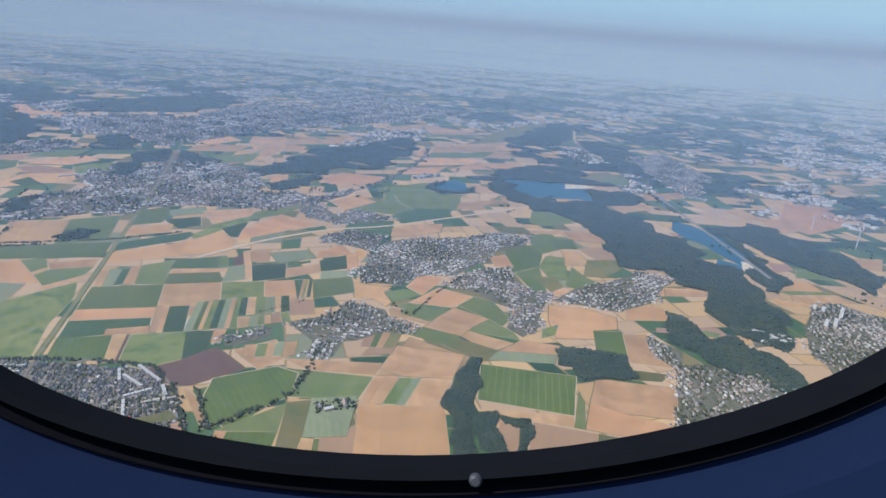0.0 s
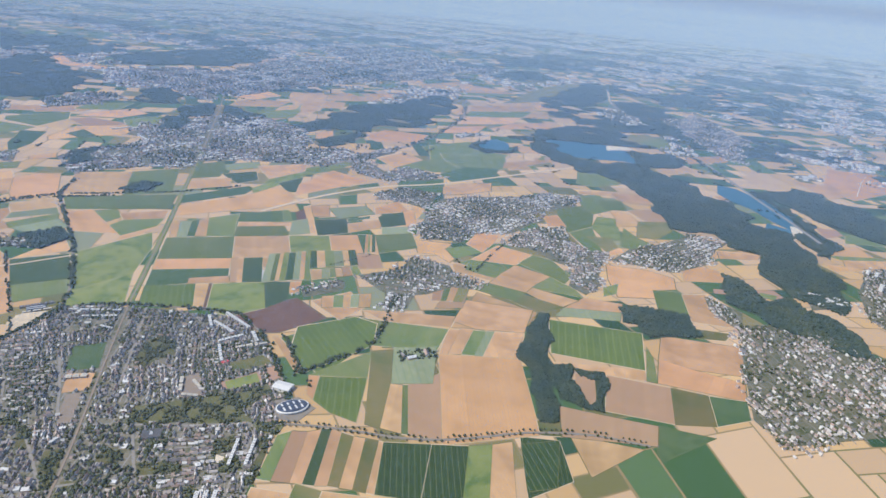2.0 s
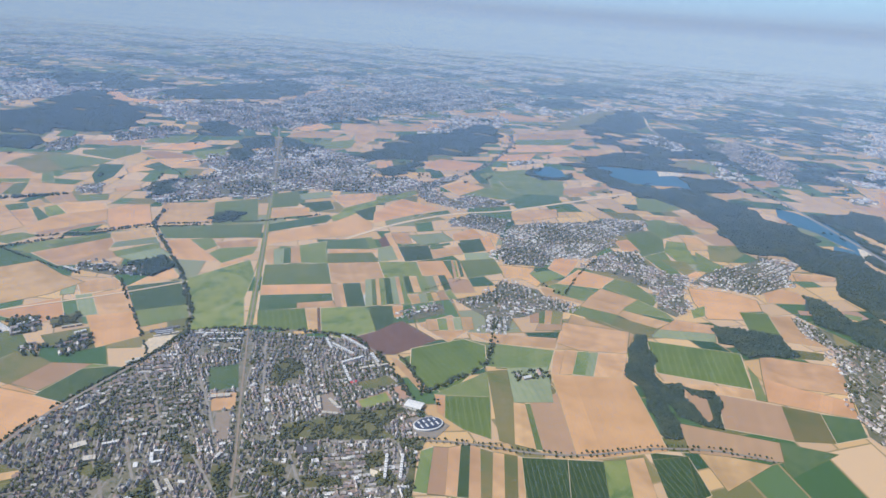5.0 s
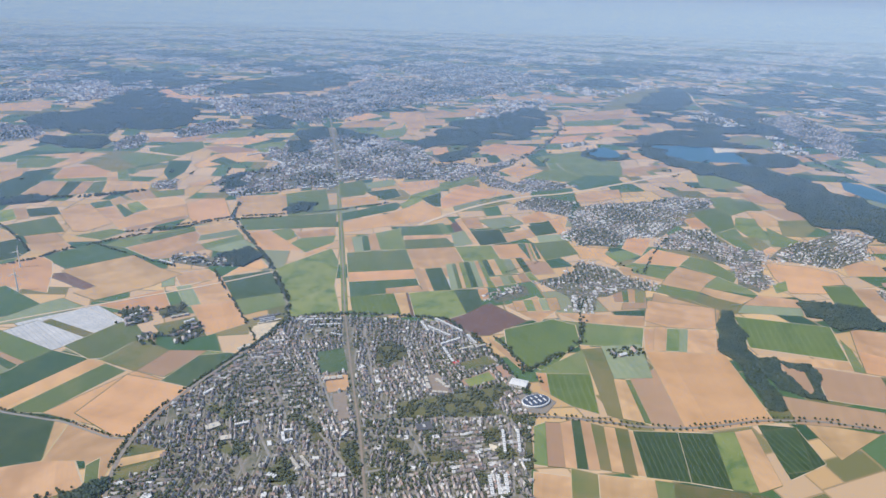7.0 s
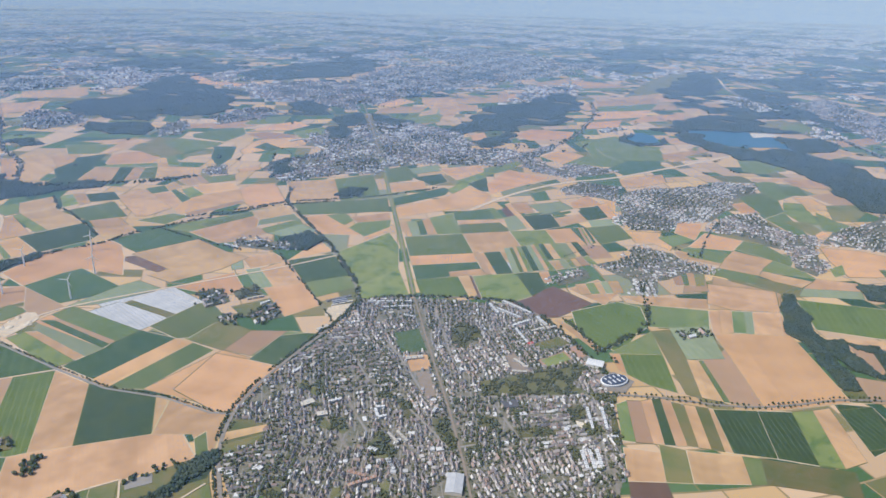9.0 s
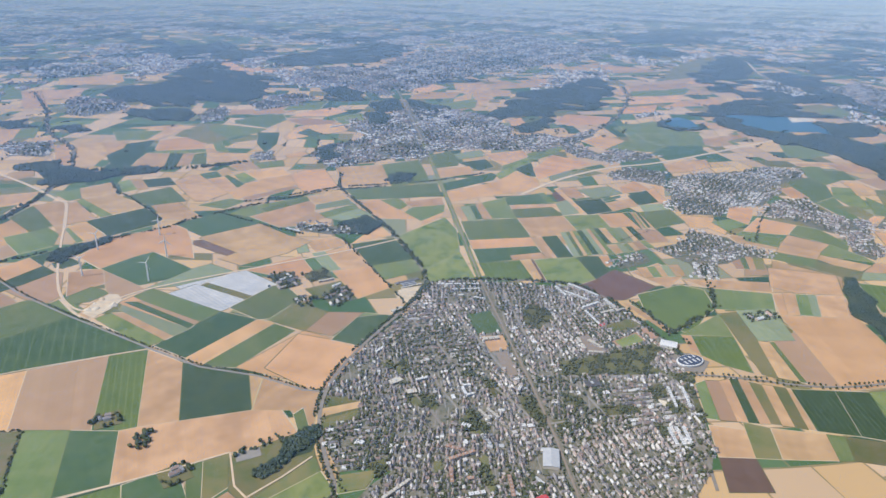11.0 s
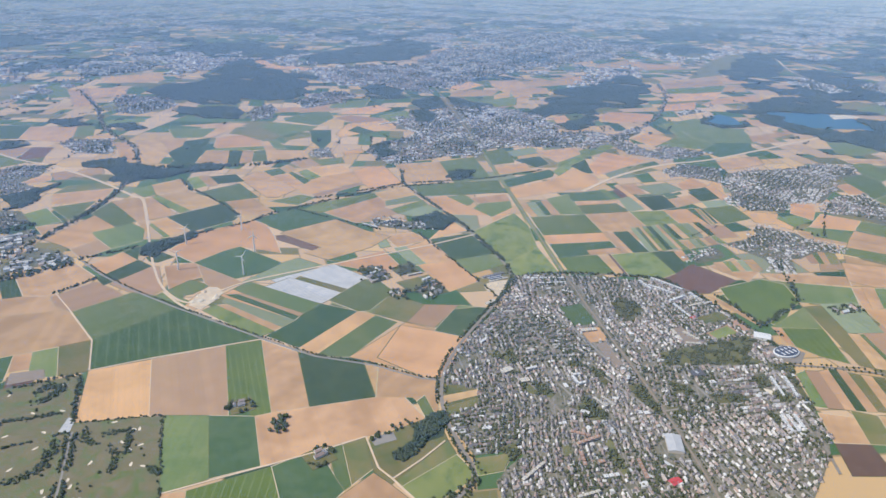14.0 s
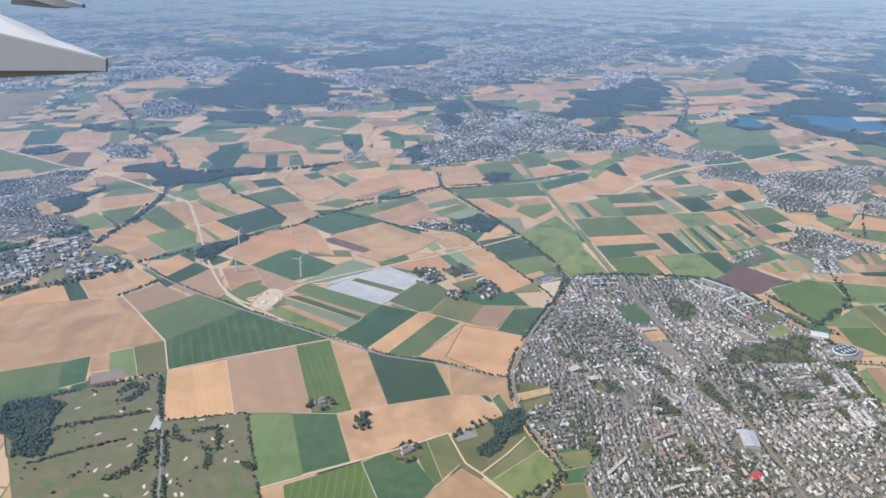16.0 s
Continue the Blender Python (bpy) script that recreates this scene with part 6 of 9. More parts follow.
strip("brown", (-28.7, 440.6), (-24.3, 441.2), (-27.1, 401.2), (-30.4, 401.6))
strip("stubble", (-24.3, 441.2), (-20.7, 440.9), (-23.7, 400.8), (-27.1, 401.2))
strip("beet", (-20.7, 440.9), (-8.1, 440.8), (-12.2, 399.5), (-23.7, 400.8))
strip("stubble", (-8.1, 440.8), (-2.8, 441.3), (-4.9, 422.6), (-9.2, 423.0))
strip("fleece", (-9.9, 419.2), (-5.6, 418.8), (-6.8, 402.5), (-11.6, 403.0))
strip("green", (-3.2, 440.3), (1.8, 440.9), (-2.4, 400.2), (-6.9, 400.7))
strip("lush", (1.8, 440.9), (7.0, 440.5), (3.1, 399.6), (-2.4, 400.2))
strip("stubble", (7.0, 440.5), (10.5, 440.2), (9.6, 425.0), (5.2, 399.4), (3.1, 399.6))
strip("brown", (9.3, 425.1), (15.9, 424.4), (12.9, 398.5), (5.5, 399.3))
strip("green", (18.5, 439.4), (27.7, 438.6), (21.7, 400.2), (13.7, 399.3))
strip("lush", (27.7, 438.6), (35.5, 437.9), (29.7, 400.3), (21.7, 400.2))
strip("green", (35.5, 437.9), (45.8, 440.2), (42.2, 416.9), (35.1, 410.9), (29.8, 401.2))
strip("brown", (44.4, 439.3), (71.5, 440.2), (69.7, 414.2), (47.1, 414.5))
strip("green", (14.2, 543.6), (19.7, 543.4), (18.6, 514.8), (12.9, 515.1))
strip("wheat", (108.1, 466.4), (133.7, 455.9), (126.2, 446.9), (126.1, 426.6), (119.5, 419.6), (114.0, 436.5), (102.0, 439.8))
strip("green", (125.0, 445.9), (142.0, 450.4), (152.0, 444.8), (152.1, 436.6), (126.1, 426.6))
strip("wheat", (145.0, 455.0), (163.5, 479.4), (179.8, 470.3), (169.0, 455.7), (150.8, 436.8))
strip("green", (125.7, 419.1), (137.6, 424.4), (156.3, 404.6), (145.7, 394.5))
strip("stubble", (120.5, 416.4), (125.8, 418.0), (144.9, 393.6), (137.9, 385.7), (118.6, 404.3))
strip("green", (122.0, 373.7), (136.1, 383.1), (154.6, 364.6), (143.4, 353.0))
strip("brown", (108.0, 378.9), (118.0, 371.5), (104.8, 347.4), (87.2, 349.7))
strip("stubble", (15.4, 369.0), (40.6, 378.9), (45.8, 355.8), (38.1, 350.8), (27.4, 342.8))
strip("striped", (8.6, 283.3), (29.9, 278.8), (18.3, 244.9), (8.1, 254.4), (3.0, 265.7))
strip("green", (-15.7, 242.1), (-9.4, 243.9), (-20.5, 214.5), (-25.8, 216.8))
strip("brown", (-9.4, 243.9), (-3.0, 242.5), (-13.9, 211.9), (-20.6, 214.2))
strip("stubble", (-2.9, 241.6), (2.7, 242.7), (-9.2, 210.1), (-13.5, 211.8))
strip("beet", (3.4, 243.0), (7.3, 242.1), (-4.8, 208.4), (-9.2, 210.1))
strip("stubble", (7.3, 242.1), (11.2, 239.5), (0.0, 207.4), (-4.8, 208.4))
strip("meadow", (10.8, 238.6), (15.7, 235.3), (4.1, 205.3), (0.0, 207.4))
strip("stubble", (15.7, 235.3), (20.2, 233.0), (8.9, 203.2), (4.1, 205.3))
strip("meadow", (20.2, 233.0), (25.4, 230.1), (13.7, 200.7), (8.9, 203.2))
strip("stubble", (25.4, 230.1), (27.2, 229.2), (16.6, 198.9), (13.7, 200.7))
strip("nursery", (27.0, 228.8), (46.9, 223.6), (32.9, 191.7), (16.6, 198.9))
strip("nursery", (46.9, 223.6), (62.3, 219.4), (46.7, 184.2), (32.9, 191.7))
strip("lush", (62.3, 219.4), (72.8, 218.4), (56.1, 180.3), (46.7, 184.2))
strip("stubble", (72.8, 218.4), (82.1, 218.6), (68.3, 182.1), (56.1, 180.3))
strip("stubble", (-27.7, 212.1), (-13.8, 205.7), (-20.8, 188.8), (-35.7, 192.2))
strip("meadow", (-12.4, 208.7), (-2.2, 204.6), (-10.2, 186.4), (-20.8, 188.8))
strip("stubble", (-2.2, 204.6), (18.7, 196.0), (11.5, 180.0), (-10.9, 185.0))
strip("green", (18.7, 196.0), (25.9, 193.0), (18.2, 179.1), (11.8, 180.5))
strip("meadow", (25.7, 192.7), (57.9, 177.6), (49.2, 163.8), (17.9, 178.5))

strip("green", (-204.7, 964.1), (-196.0, 1005.9), (-141.8, 1023.5), (-155.1, 962.8))
strip("wheat", (-169.8, 956.2), (-137.8, 978.0), (-119.1, 946.6), (-148.6, 914.4), (-198.3, 920.1))
strip("brown", (-202.5, 898.5), (-180.3, 910.6), (-141.3, 880.5), (-148.0, 860.6), (-174.4, 850.5))
strip("wheat", (-188.0, 858.8), (-137.8, 869.6), (-128.0, 822.2), (-172.5, 803.7), (-202.0, 784.8), (-206.4, 802.4))
strip("beet", (-190.8, 818.0), (-177.3, 841.2), (-160.1, 808.0), (-172.2, 794.9))
strip("wheat", (-14.3, 1145.5), (6.9, 1207.5), (51.6, 1204.5), (70.7, 1139.0), (25.3, 1090.1), (-9.4, 1104.3))
strip("stubble", (-2.5, 1070.7), (26.1, 1095.7), (69.9, 1080.8), (51.7, 1029.4), (16.5, 1027.7), (-17.5, 1030.9))
strip("green", (47.7, 1178.4), (88.3, 1182.0), (78.1, 1126.3), (69.7, 1133.0))
strip("stubble", (88.3, 1182.0), (145.6, 1164.9), (125.1, 1076.1), (75.9, 1063.8), (77.1, 1120.4))
strip("green", (22.8, 983.8), (85.6, 1021.1), (66.3, 947.8), (20.0, 939.8))
strip("stubble", (96.3, 1073.0), (152.2, 1108.5), (125.5, 1038.0), (86.9, 1006.1))
strip("stubble", (145.6, 1164.9), (262.2, 1169.9), (235.8, 1120.1), (142.5, 1109.2))
strip("stubble", (135.6, 1092.2), (164.0, 1089.9), (148.1, 1036.0), (118.3, 1038.7))
strip("wheat", (85.2, 853.3), (108.7, 869.3), (100.5, 816.0), (77.4, 812.1))
strip("green", (110.5, 861.5), (133.4, 858.7), (126.7, 823.1), (102.0, 815.8))
strip("wheat", (145.3, 846.1), (180.7, 880.6), (233.3, 854.6), (208.5, 813.0), (152.9, 809.4))
strip("green", (189.4, 719.6), (215.5, 721.8), (232.6, 696.6), (211.6, 667.5), (183.9, 666.4), (162.4, 687.6))
strip("stubble", (141.4, 1509.8), (223.1, 1529.5), (205.0, 1477.7), (138.6, 1459.6))
strip("stubble", (296.6, 1435.6), (410.7, 1462.4), (376.6, 1385.4), (295.4, 1388.4))
strip("stubble", (369.5, 1358.3), (479.5, 1430.1), (417.8, 1295.6), (351.9, 1298.9))
strip("stubble", (394.7, 1107.8), (516.9, 1138.3), (491.2, 1075.0), (365.8, 1055.5))
strip("green", (363.3, 1049.9), (485.9, 1069.3), (444.2, 1014.5), (342.2, 1007.5))
strip("wheat", (337.6, 997.3), (436.4, 1009.6), (395.3, 951.0), (304.9, 941.0))
strip("wheat", (280.5, 916.1), (347.3, 931.9), (312.2, 878.0), (253.2, 872.3))
strip("wheat", (543.1, 1164.5), (550.6, 1135.9), (515.5, 1098.4), (514.2, 1124.9))
strip("stubble", (484.7, 1063.3), (506.3, 1043.5), (486.1, 1005.1), (441.3, 1009.2))
strip("wheat", (402.4, 955.3), (477.9, 973.5), (444.4, 917.1), (341.0, 909.6))
strip("green", (217.8, 751.7), (293.0, 741.7), (277.0, 684.7), (224.4, 665.6), (213.1, 716.3))
strip("stubble", (335.0, 804.6), (370.6, 792.9), (374.1, 757.3), (328.6, 763.2))
strip("stubble", (284.7, 712.3), (355.2, 733.5), (349.5, 715.4), (270.3, 685.7))
strip("meadow", (464.6, 1148.9), (634.2, 1366.3), (802.5, 1520.1), (773.4, 1421.3), (557.1, 1185.4))
strip("green", (563.0, 854.1), (620.8, 870.3), (582.6, 805.5), (535.0, 799.2))
strip("stubble", (475.2, 686.0), (528.2, 703.9), (538.6, 677.3), (471.5, 657.2))
strip("stubble", (571.0, 753.2), (645.1, 762.6), (619.2, 725.6), (546.2, 714.7))

strip("wheat", (-217.9, 296.6), (-200.0, 326.5), (-184.2, 317.4), (-167.2, 307.0), (-177.4, 289.8), (-188.8, 273.5), (-196.5, 275.0))
strip("beet", (-183.9, 318.7), (-168.5, 341.5), (-152.8, 340.7), (-141.9, 336.3), (-166.8, 308.2))
strip("stubble", (-217.4, 292.0), (-197.1, 273.1), (-192.7, 270.1), (-196.6, 244.9), (-200.7, 244.0), (-206.2, 259.1), (-223.3, 261.6))
strip("green", (-205.6, 255.3), (-201.0, 259.5), (-198.2, 243.5), (-202.8, 241.4))
strip("meadow", (-231.3, 232.4), (-210.2, 238.7), (-198.5, 244.9), (-195.9, 226.1), (-224.0, 204.4), (-229.4, 212.9))
strip("meadow", (-188.3, 265.7), (-180.9, 264.3), (-174.4, 257.6), (-178.2, 248.0), (-193.2, 240.3), (-195.4, 246.9))

strip("stubble", (-670.1, 910.4), (-609.9, 912.7), (-596.6, 838.6), (-637.6, 824.4))
strip("beet", (-609.9, 912.7), (-568.7, 905.5), (-561.0, 832.3), (-596.8, 835.9))
strip("stubble", (-567.5, 898.9), (-515.1, 899.5), (-504.8, 839.3), (-508.0, 806.6), (-560.8, 837.8))
strip("green", (-513.0, 895.9), (-493.9, 892.5), (-488.7, 836.5), (-504.8, 842.2))
strip("green", (-635.5, 818.8), (-607.7, 808.7), (-578.6, 783.5), (-519.9, 724.9), (-543.9, 708.3), (-554.9, 726.9), (-596.7, 715.9))
strip("stubble", (-593.5, 707.3), (-554.2, 724.7), (-542.6, 704.0), (-585.7, 686.6))
strip("bare", (-527.1, 739.3), (-532.9, 790.3), (-510.1, 786.2), (-508.1, 744.9))
strip("brown", (-569.9, 777.2), (-560.2, 792.6), (-534.1, 790.5), (-534.8, 747.5))
strip("meadow", (-521.9, 734.0), (-507.0, 744.7), (-503.9, 724.1), (-513.8, 721.6))
strip("stubble", (-508.3, 603.0), (-500.4, 606.2), (-490.2, 577.5), (-497.0, 576.0))
strip("stubble", (-498.4, 654.1), (-489.1, 674.6), (-481.3, 671.3), (-475.5, 655.3), (-491.8, 647.6))
strip("stubble", (-454.6, 584.0), (-461.6, 611.6), (-412.2, 620.7), (-414.7, 588.7), (-430.3, 582.4))
strip("meadow", (-461.0, 614.7), (-455.0, 633.8), (-428.1, 639.4), (-416.0, 623.1))
strip("brown", (-481.7, 679.0), (-471.5, 685.0), (-456.1, 670.5), (-462.5, 656.6), (-471.9, 654.7))
strip("stubble", (-462.5, 667.8), (-459.0, 686.7), (-440.4, 695.6), (-434.0, 672.3), (-450.9, 660.0))
strip("green", (-470.1, 558.5), (-454.8, 573.8), (-433.9, 538.4), (-448.9, 532.3), (-459.0, 543.2))
strip("green", (-451.5, 574.6), (-419.5, 584.9), (-425.7, 548.8), (-429.2, 541.5))
strip("green", (-416.0, 553.8), (-408.5, 581.4), (-395.4, 561.2), (-377.8, 529.2), (-390.6, 518.8))
strip("stubble", (-406.4, 582.5), (-383.2, 587.5), (-369.4, 530.2), (-376.8, 527.7), (-395.6, 562.7))
strip("wheat", (-434.7, 499.9), (-414.6, 546.7), (-393.3, 515.6), (-404.8, 509.3), (-396.9, 493.8), (-411.2, 477.9), (-423.2, 489.9))
strip("stubble", (-448.7, 528.6), (-431.3, 534.1), (-433.5, 518.3), (-437.9, 508.5))
strip("green", (-404.8, 509.3), (-388.9, 518.5), (-366.2, 485.7), (-383.5, 473.6), (-396.9, 493.8))
strip("brown", (-411.2, 477.9), (-396.7, 492.6), (-385.1, 473.9), (-399.7, 459.2))
strip("wheat", (-464.9, 416.0), (-455.0, 424.5), (-440.2, 430.1), (-427.8, 404.9), (-442.7, 400.1), (-475.0, 401.3))
strip("nursery", (-439.5, 430.0), (-430.9, 432.6), (-418.0, 405.3), (-427.3, 403.2))
strip("stubble", (-430.4, 433.4), (-400.0, 449.5), (-382.1, 424.1), (-400.6, 409.9), (-403.9, 402.6), (-417.3, 405.2))
strip("brown", (-395.3, 387.9), (-401.5, 400.5), (-380.4, 418.5), (-363.6, 401.1), (-359.3, 393.9), (-385.5, 378.0))
strip("wheat", (-391.7, 447.0), (-374.1, 466.6), (-361.0, 448.8), (-380.5, 429.1))
strip("beet", (-380.3, 423.7), (-363.1, 448.3), (-351.2, 437.3), (-372.3, 414.4))
strip("brown", (-371.1, 413.3), (-350.4, 436.2), (-345.9, 435.3), (-337.9, 400.2), (-343.1, 390.8), (-357.5, 399.9))
strip("beet", (-357.4, 453.1), (-347.9, 460.5), (-338.3, 450.5), (-348.1, 442.4), (-353.6, 445.4))
strip("beet", (-374.8, 465.6), (-364.9, 475.5), (-361.0, 451.8))
strip("stubble", (-342.7, 435.6), (-325.5, 438.1), (-308.2, 417.8), (-324.0, 410.2), (-335.5, 399.7))
strip("green", (-335.2, 396.4), (-322.2, 409.9), (-309.6, 400.6), (-319.5, 389.4), (-326.9, 388.4))
strip("green", (-341.5, 391.2), (-336.2, 396.6), (-320.4, 380.1), (-325.3, 373.6))
strip("wheat", (-344.3, 463.0), (-329.2, 492.6), (-291.3, 515.5), (-276.7, 504.9), (-273.3, 482.0), (-267.8, 445.2), (-295.2, 461.1), (-307.0, 454.8), (-323.6, 437.7))
strip("beet", (-323.3, 438.6), (-307.0, 454.8), (-296.8, 462.5), (-268.8, 429.2), (-282.6, 415.6), (-294.8, 407.2))
strip("brown", (-323.4, 433.8), (-296.9, 406.7), (-290.9, 401.2), (-301.8, 389.9), (-313.2, 403.8))
strip("pale", (-291.2, 401.3), (-265.0, 428.4), (-256.0, 433.7), (-239.6, 418.7), (-273.9, 403.2))
strip("stubble", (-430.4, 798.2), (-377.5, 834.6), (-379.8, 783.9), (-387.7, 744.5), (-389.3, 699.0), (-407.7, 702.4), (-417.6, 752.3))
strip("stubble", (-383.2, 625.8), (-359.6, 641.4), (-348.5, 608.9), (-365.4, 597.0), (-374.5, 597.0))
strip("stubble", (-309.6, 556.9), (-292.1, 572.1), (-273.3, 532.6), (-285.8, 525.2), (-299.3, 530.5))
strip("stubble", (-372.1, 593.4), (-348.1, 603.8), (-318.1, 561.5), (-340.4, 548.0))
strip("lush", (-376.4, 589.4), (-372.6, 593.5), (-340.4, 548.0), (-348.1, 543.8))
strip("stubble", (-380.9, 580.8), (-376.7, 587.8), (-349.6, 540.0), (-369.4, 530.2))
strip("beet", (-356.2, 535.7), (-317.2, 559.8), (-300.6, 529.4), (-303.7, 517.8), (-332.9, 498.1), (-339.6, 505.4))
strip("wheat", (-365.6, 523.0), (-357.0, 534.5), (-335.3, 503.4), (-346.6, 490.0))
strip("green", (-368.3, 520.9), (-365.5, 521.7), (-347.5, 491.3), (-350.9, 488.5))
strip("green", (-401.2, 615.3), (-382.9, 624.0), (-375.2, 595.6), (-383.1, 590.6))
strip("green", (-388.7, 517.2), (-380.8, 525.8), (-368.1, 508.4), (-365.4, 485.5))
strip("stubble", (-377.6, 527.8), (-369.3, 528.9), (-362.4, 487.2), (-368.3, 509.6))

strip("stubble", (-391.6, 877.8), (-339.1, 887.5), (-312.2, 877.6), (-349.4, 807.6), (-358.6, 808.9), (-347.6, 856.6))
strip("green", (-403.6, 857.8), (-347.6, 856.6), (-359.3, 811.7), (-390.0, 810.5))
strip("beet", (-384.8, 740.7), (-375.3, 772.3), (-375.1, 792.5), (-349.8, 805.0), (-351.0, 766.4), (-353.1, 699.4), (-369.8, 691.9))
strip("stubble", (-403.6, 801.7), (-376.6, 798.0), (-376.0, 774.9), (-387.8, 750.3))
strip("wheat", (-342.1, 762.7), (-342.9, 804.0), (-315.0, 814.1), (-293.7, 783.8), (-291.7, 757.9), (-337.6, 754.7))
strip("lush", (-349.6, 744.7), (-337.6, 754.7), (-290.6, 755.3), (-286.7, 740.2), (-344.7, 741.6))
strip("stubble", (-354.4, 695.5), (-348.6, 746.9), (-323.8, 740.9), (-322.3, 686.5))
strip("beet", (-321.8, 686.4), (-323.8, 740.9), (-310.3, 738.9), (-311.3, 686.8))
strip("stubble", (-310.3, 686.6), (-309.8, 738.8), (-298.4, 734.8), (-298.5, 691.0))
strip("green", (-298.5, 693.0), (-298.4, 734.8), (-286.2, 740.1), (-282.6, 690.6))
strip("stubble", (-282.3, 694.7), (-283.1, 734.9), (-295.1, 776.2), (-284.1, 777.2), (-276.3, 738.7), (-243.0, 729.0), (-240.6, 699.1))
strip("green", (-284.5, 782.5), (-273.6, 789.1), (-264.9, 741.8), (-276.6, 743.5))
strip("meadow", (-330.5, 824.7), (-319.8, 853.1), (-300.9, 866.4), (-270.4, 802.4), (-283.4, 779.8), (-297.6, 789.7), (-315.5, 817.0))
strip("green", (-299.6, 866.3), (-277.8, 879.9), (-227.3, 847.5), (-236.4, 827.0), (-269.2, 802.3))
strip("green", (-268.5, 906.4), (-207.0, 944.2), (-202.5, 898.5), (-226.6, 853.8), (-265.7, 885.2))
strip("meadow", (-265.0, 793.4), (-235.4, 817.9), (-232.5, 791.7), (-265.8, 780.0))
strip("stubble", (-250.8, 957.0), (-209.2, 977.0), (-206.1, 952.0), (-245.1, 936.8))
strip("green", (-236.5, 687.7), (-208.5, 694.3), (-206.5, 672.6), (-228.6, 665.8))
strip("brown", (-250.0, 696.2), (-242.2, 699.4), (-230.7, 666.2), (-238.3, 663.4))
strip("stubble", (-259.8, 680.9), (-250.2, 694.1), (-239.3, 663.5), (-247.2, 656.9))
strip("beet", (-285.3, 655.4), (-270.8, 664.6), (-264.0, 642.7), (-279.0, 636.0))
strip("stubble", (-269.4, 662.4), (-263.4, 675.3), (-252.5, 653.9), (-261.7, 646.0))
strip("lush", (-252.3, 646.3), (-244.4, 654.6), (-232.0, 628.4), (-241.4, 619.4))
strip("beet", (-261.4, 644.1), (-258.1, 647.3), (-242.5, 614.4), (-247.1, 603.4))
strip("stubble", (-278.2, 634.1), (-263.6, 640.8), (-246.6, 600.0), (-254.9, 591.8))
strip("wheat", (-242.3, 612.6), (-230.8, 626.4), (-201.0, 640.0), (-195.5, 604.9), (-223.0, 584.8), (-245.2, 573.2), (-253.4, 588.4))
strip("wheat", (-237.0, 661.2), (-208.1, 662.6), (-201.1, 641.9), (-231.0, 628.3), (-243.4, 654.4))
strip("wheat", (-200.8, 638.1), (-184.6, 654.9), (-167.4, 650.2), (-160.3, 592.2), (-188.7, 579.0), (-194.7, 596.3))
strip("stubble", (-305.2, 631.6), (-294.2, 653.1), (-282.6, 649.3), (-255.9, 590.4), (-272.0, 570.5), (-280.6, 572.0))
strip("beet", (-333.3, 644.9), (-311.6, 648.5), (-303.1, 622.7), (-324.1, 619.5))
strip("stubble", (-345.9, 646.9), (-336.6, 649.0), (-324.1, 616.2), (-332.4, 611.2))
strip("lush", (-354.3, 641.3), (-346.3, 647.0), (-334.3, 614.7), (-343.7, 606.8))
strip("green", (-338.6, 596.7), (-306.0, 616.5), (-287.9, 573.2), (-315.7, 566.7))
strip("stubble", (-313.2, 564.9), (-294.5, 570.1), (-281.9, 551.2), (-302.7, 548.2))
strip("green", (-277.9, 560.1), (-251.8, 574.4), (-239.5, 564.9), (-254.9, 546.4))
strip("green", (-227.6, 541.6), (-188.9, 569.7), (-186.9, 555.8), (-219.9, 530.9))
strip("green", (-154.4, 586.2), (-111.2, 585.8), (-113.6, 550.6), (-146.8, 551.8))
strip("green", (-108.9, 583.7), (-69.3, 587.5), (-73.1, 551.4), (-109.5, 549.9))
strip("green", (-126.5, 546.8), (-111.8, 548.8), (-105.3, 532.8), (-118.4, 518.2))
strip("stubble", (-105.8, 540.2), (-73.7, 545.3), (-75.9, 524.8), (-104.3, 525.5))
strip("green", (-113.4, 510.6), (-102.7, 522.4), (-75.6, 527.6), (-79.4, 508.6), (-102.5, 491.7))
strip("wheat", (-145.0, 547.0), (-128.7, 551.7), (-106.6, 492.5), (-135.7, 502.8))
strip("green", (-55.0, 689.5), (-29.5, 702.7), (-27.6, 666.9), (-34.7, 646.0), (-60.5, 639.5))
strip("pale", (-30.0, 690.5), (4.4, 702.7), (2.9, 678.5), (-27.2, 669.1))
strip("beet", (-27.9, 653.6), (0.3, 664.9), (0.2, 634.2), (-18.8, 622.8))
strip("wheat", (-61.6, 629.6), (-24.3, 640.1), (-25.8, 614.0), (-63.3, 604.7))
strip("stubble", (5.4, 685.3), (53.2, 695.6), (46.1, 667.3), (7.0, 639.6))
strip("beet", (-65.5, 585.1), (-9.5, 613.3), (-5.6, 604.9), (-14.0, 589.3), (-67.4, 563.4))
strip("lush", (-9.9, 605.6), (48.4, 664.6), (43.4, 644.9), (-3.4, 589.4))
strip("beet", (17.7, 623.1), (42.8, 642.7), (30.2, 593.3), (22.2, 594.6))
strip("wheat", (-67.0, 558.4), (-15.4, 582.2), (15.5, 613.3), (28.3, 586.1), (20.5, 555.3), (-27.6, 543.7), (-69.1, 532.4))
strip("wheat", (134.9, 724.3), (174.4, 754.4), (184.9, 717.3), (143.6, 682.5))
strip("green", (144.9, 682.3), (185.1, 714.5), (199.3, 701.3), (181.7, 677.0), (155.6, 670.6))
strip("beet", (188.3, 658.3), (230.9, 685.8), (262.2, 684.1), (247.1, 649.6), (192.0, 626.7))
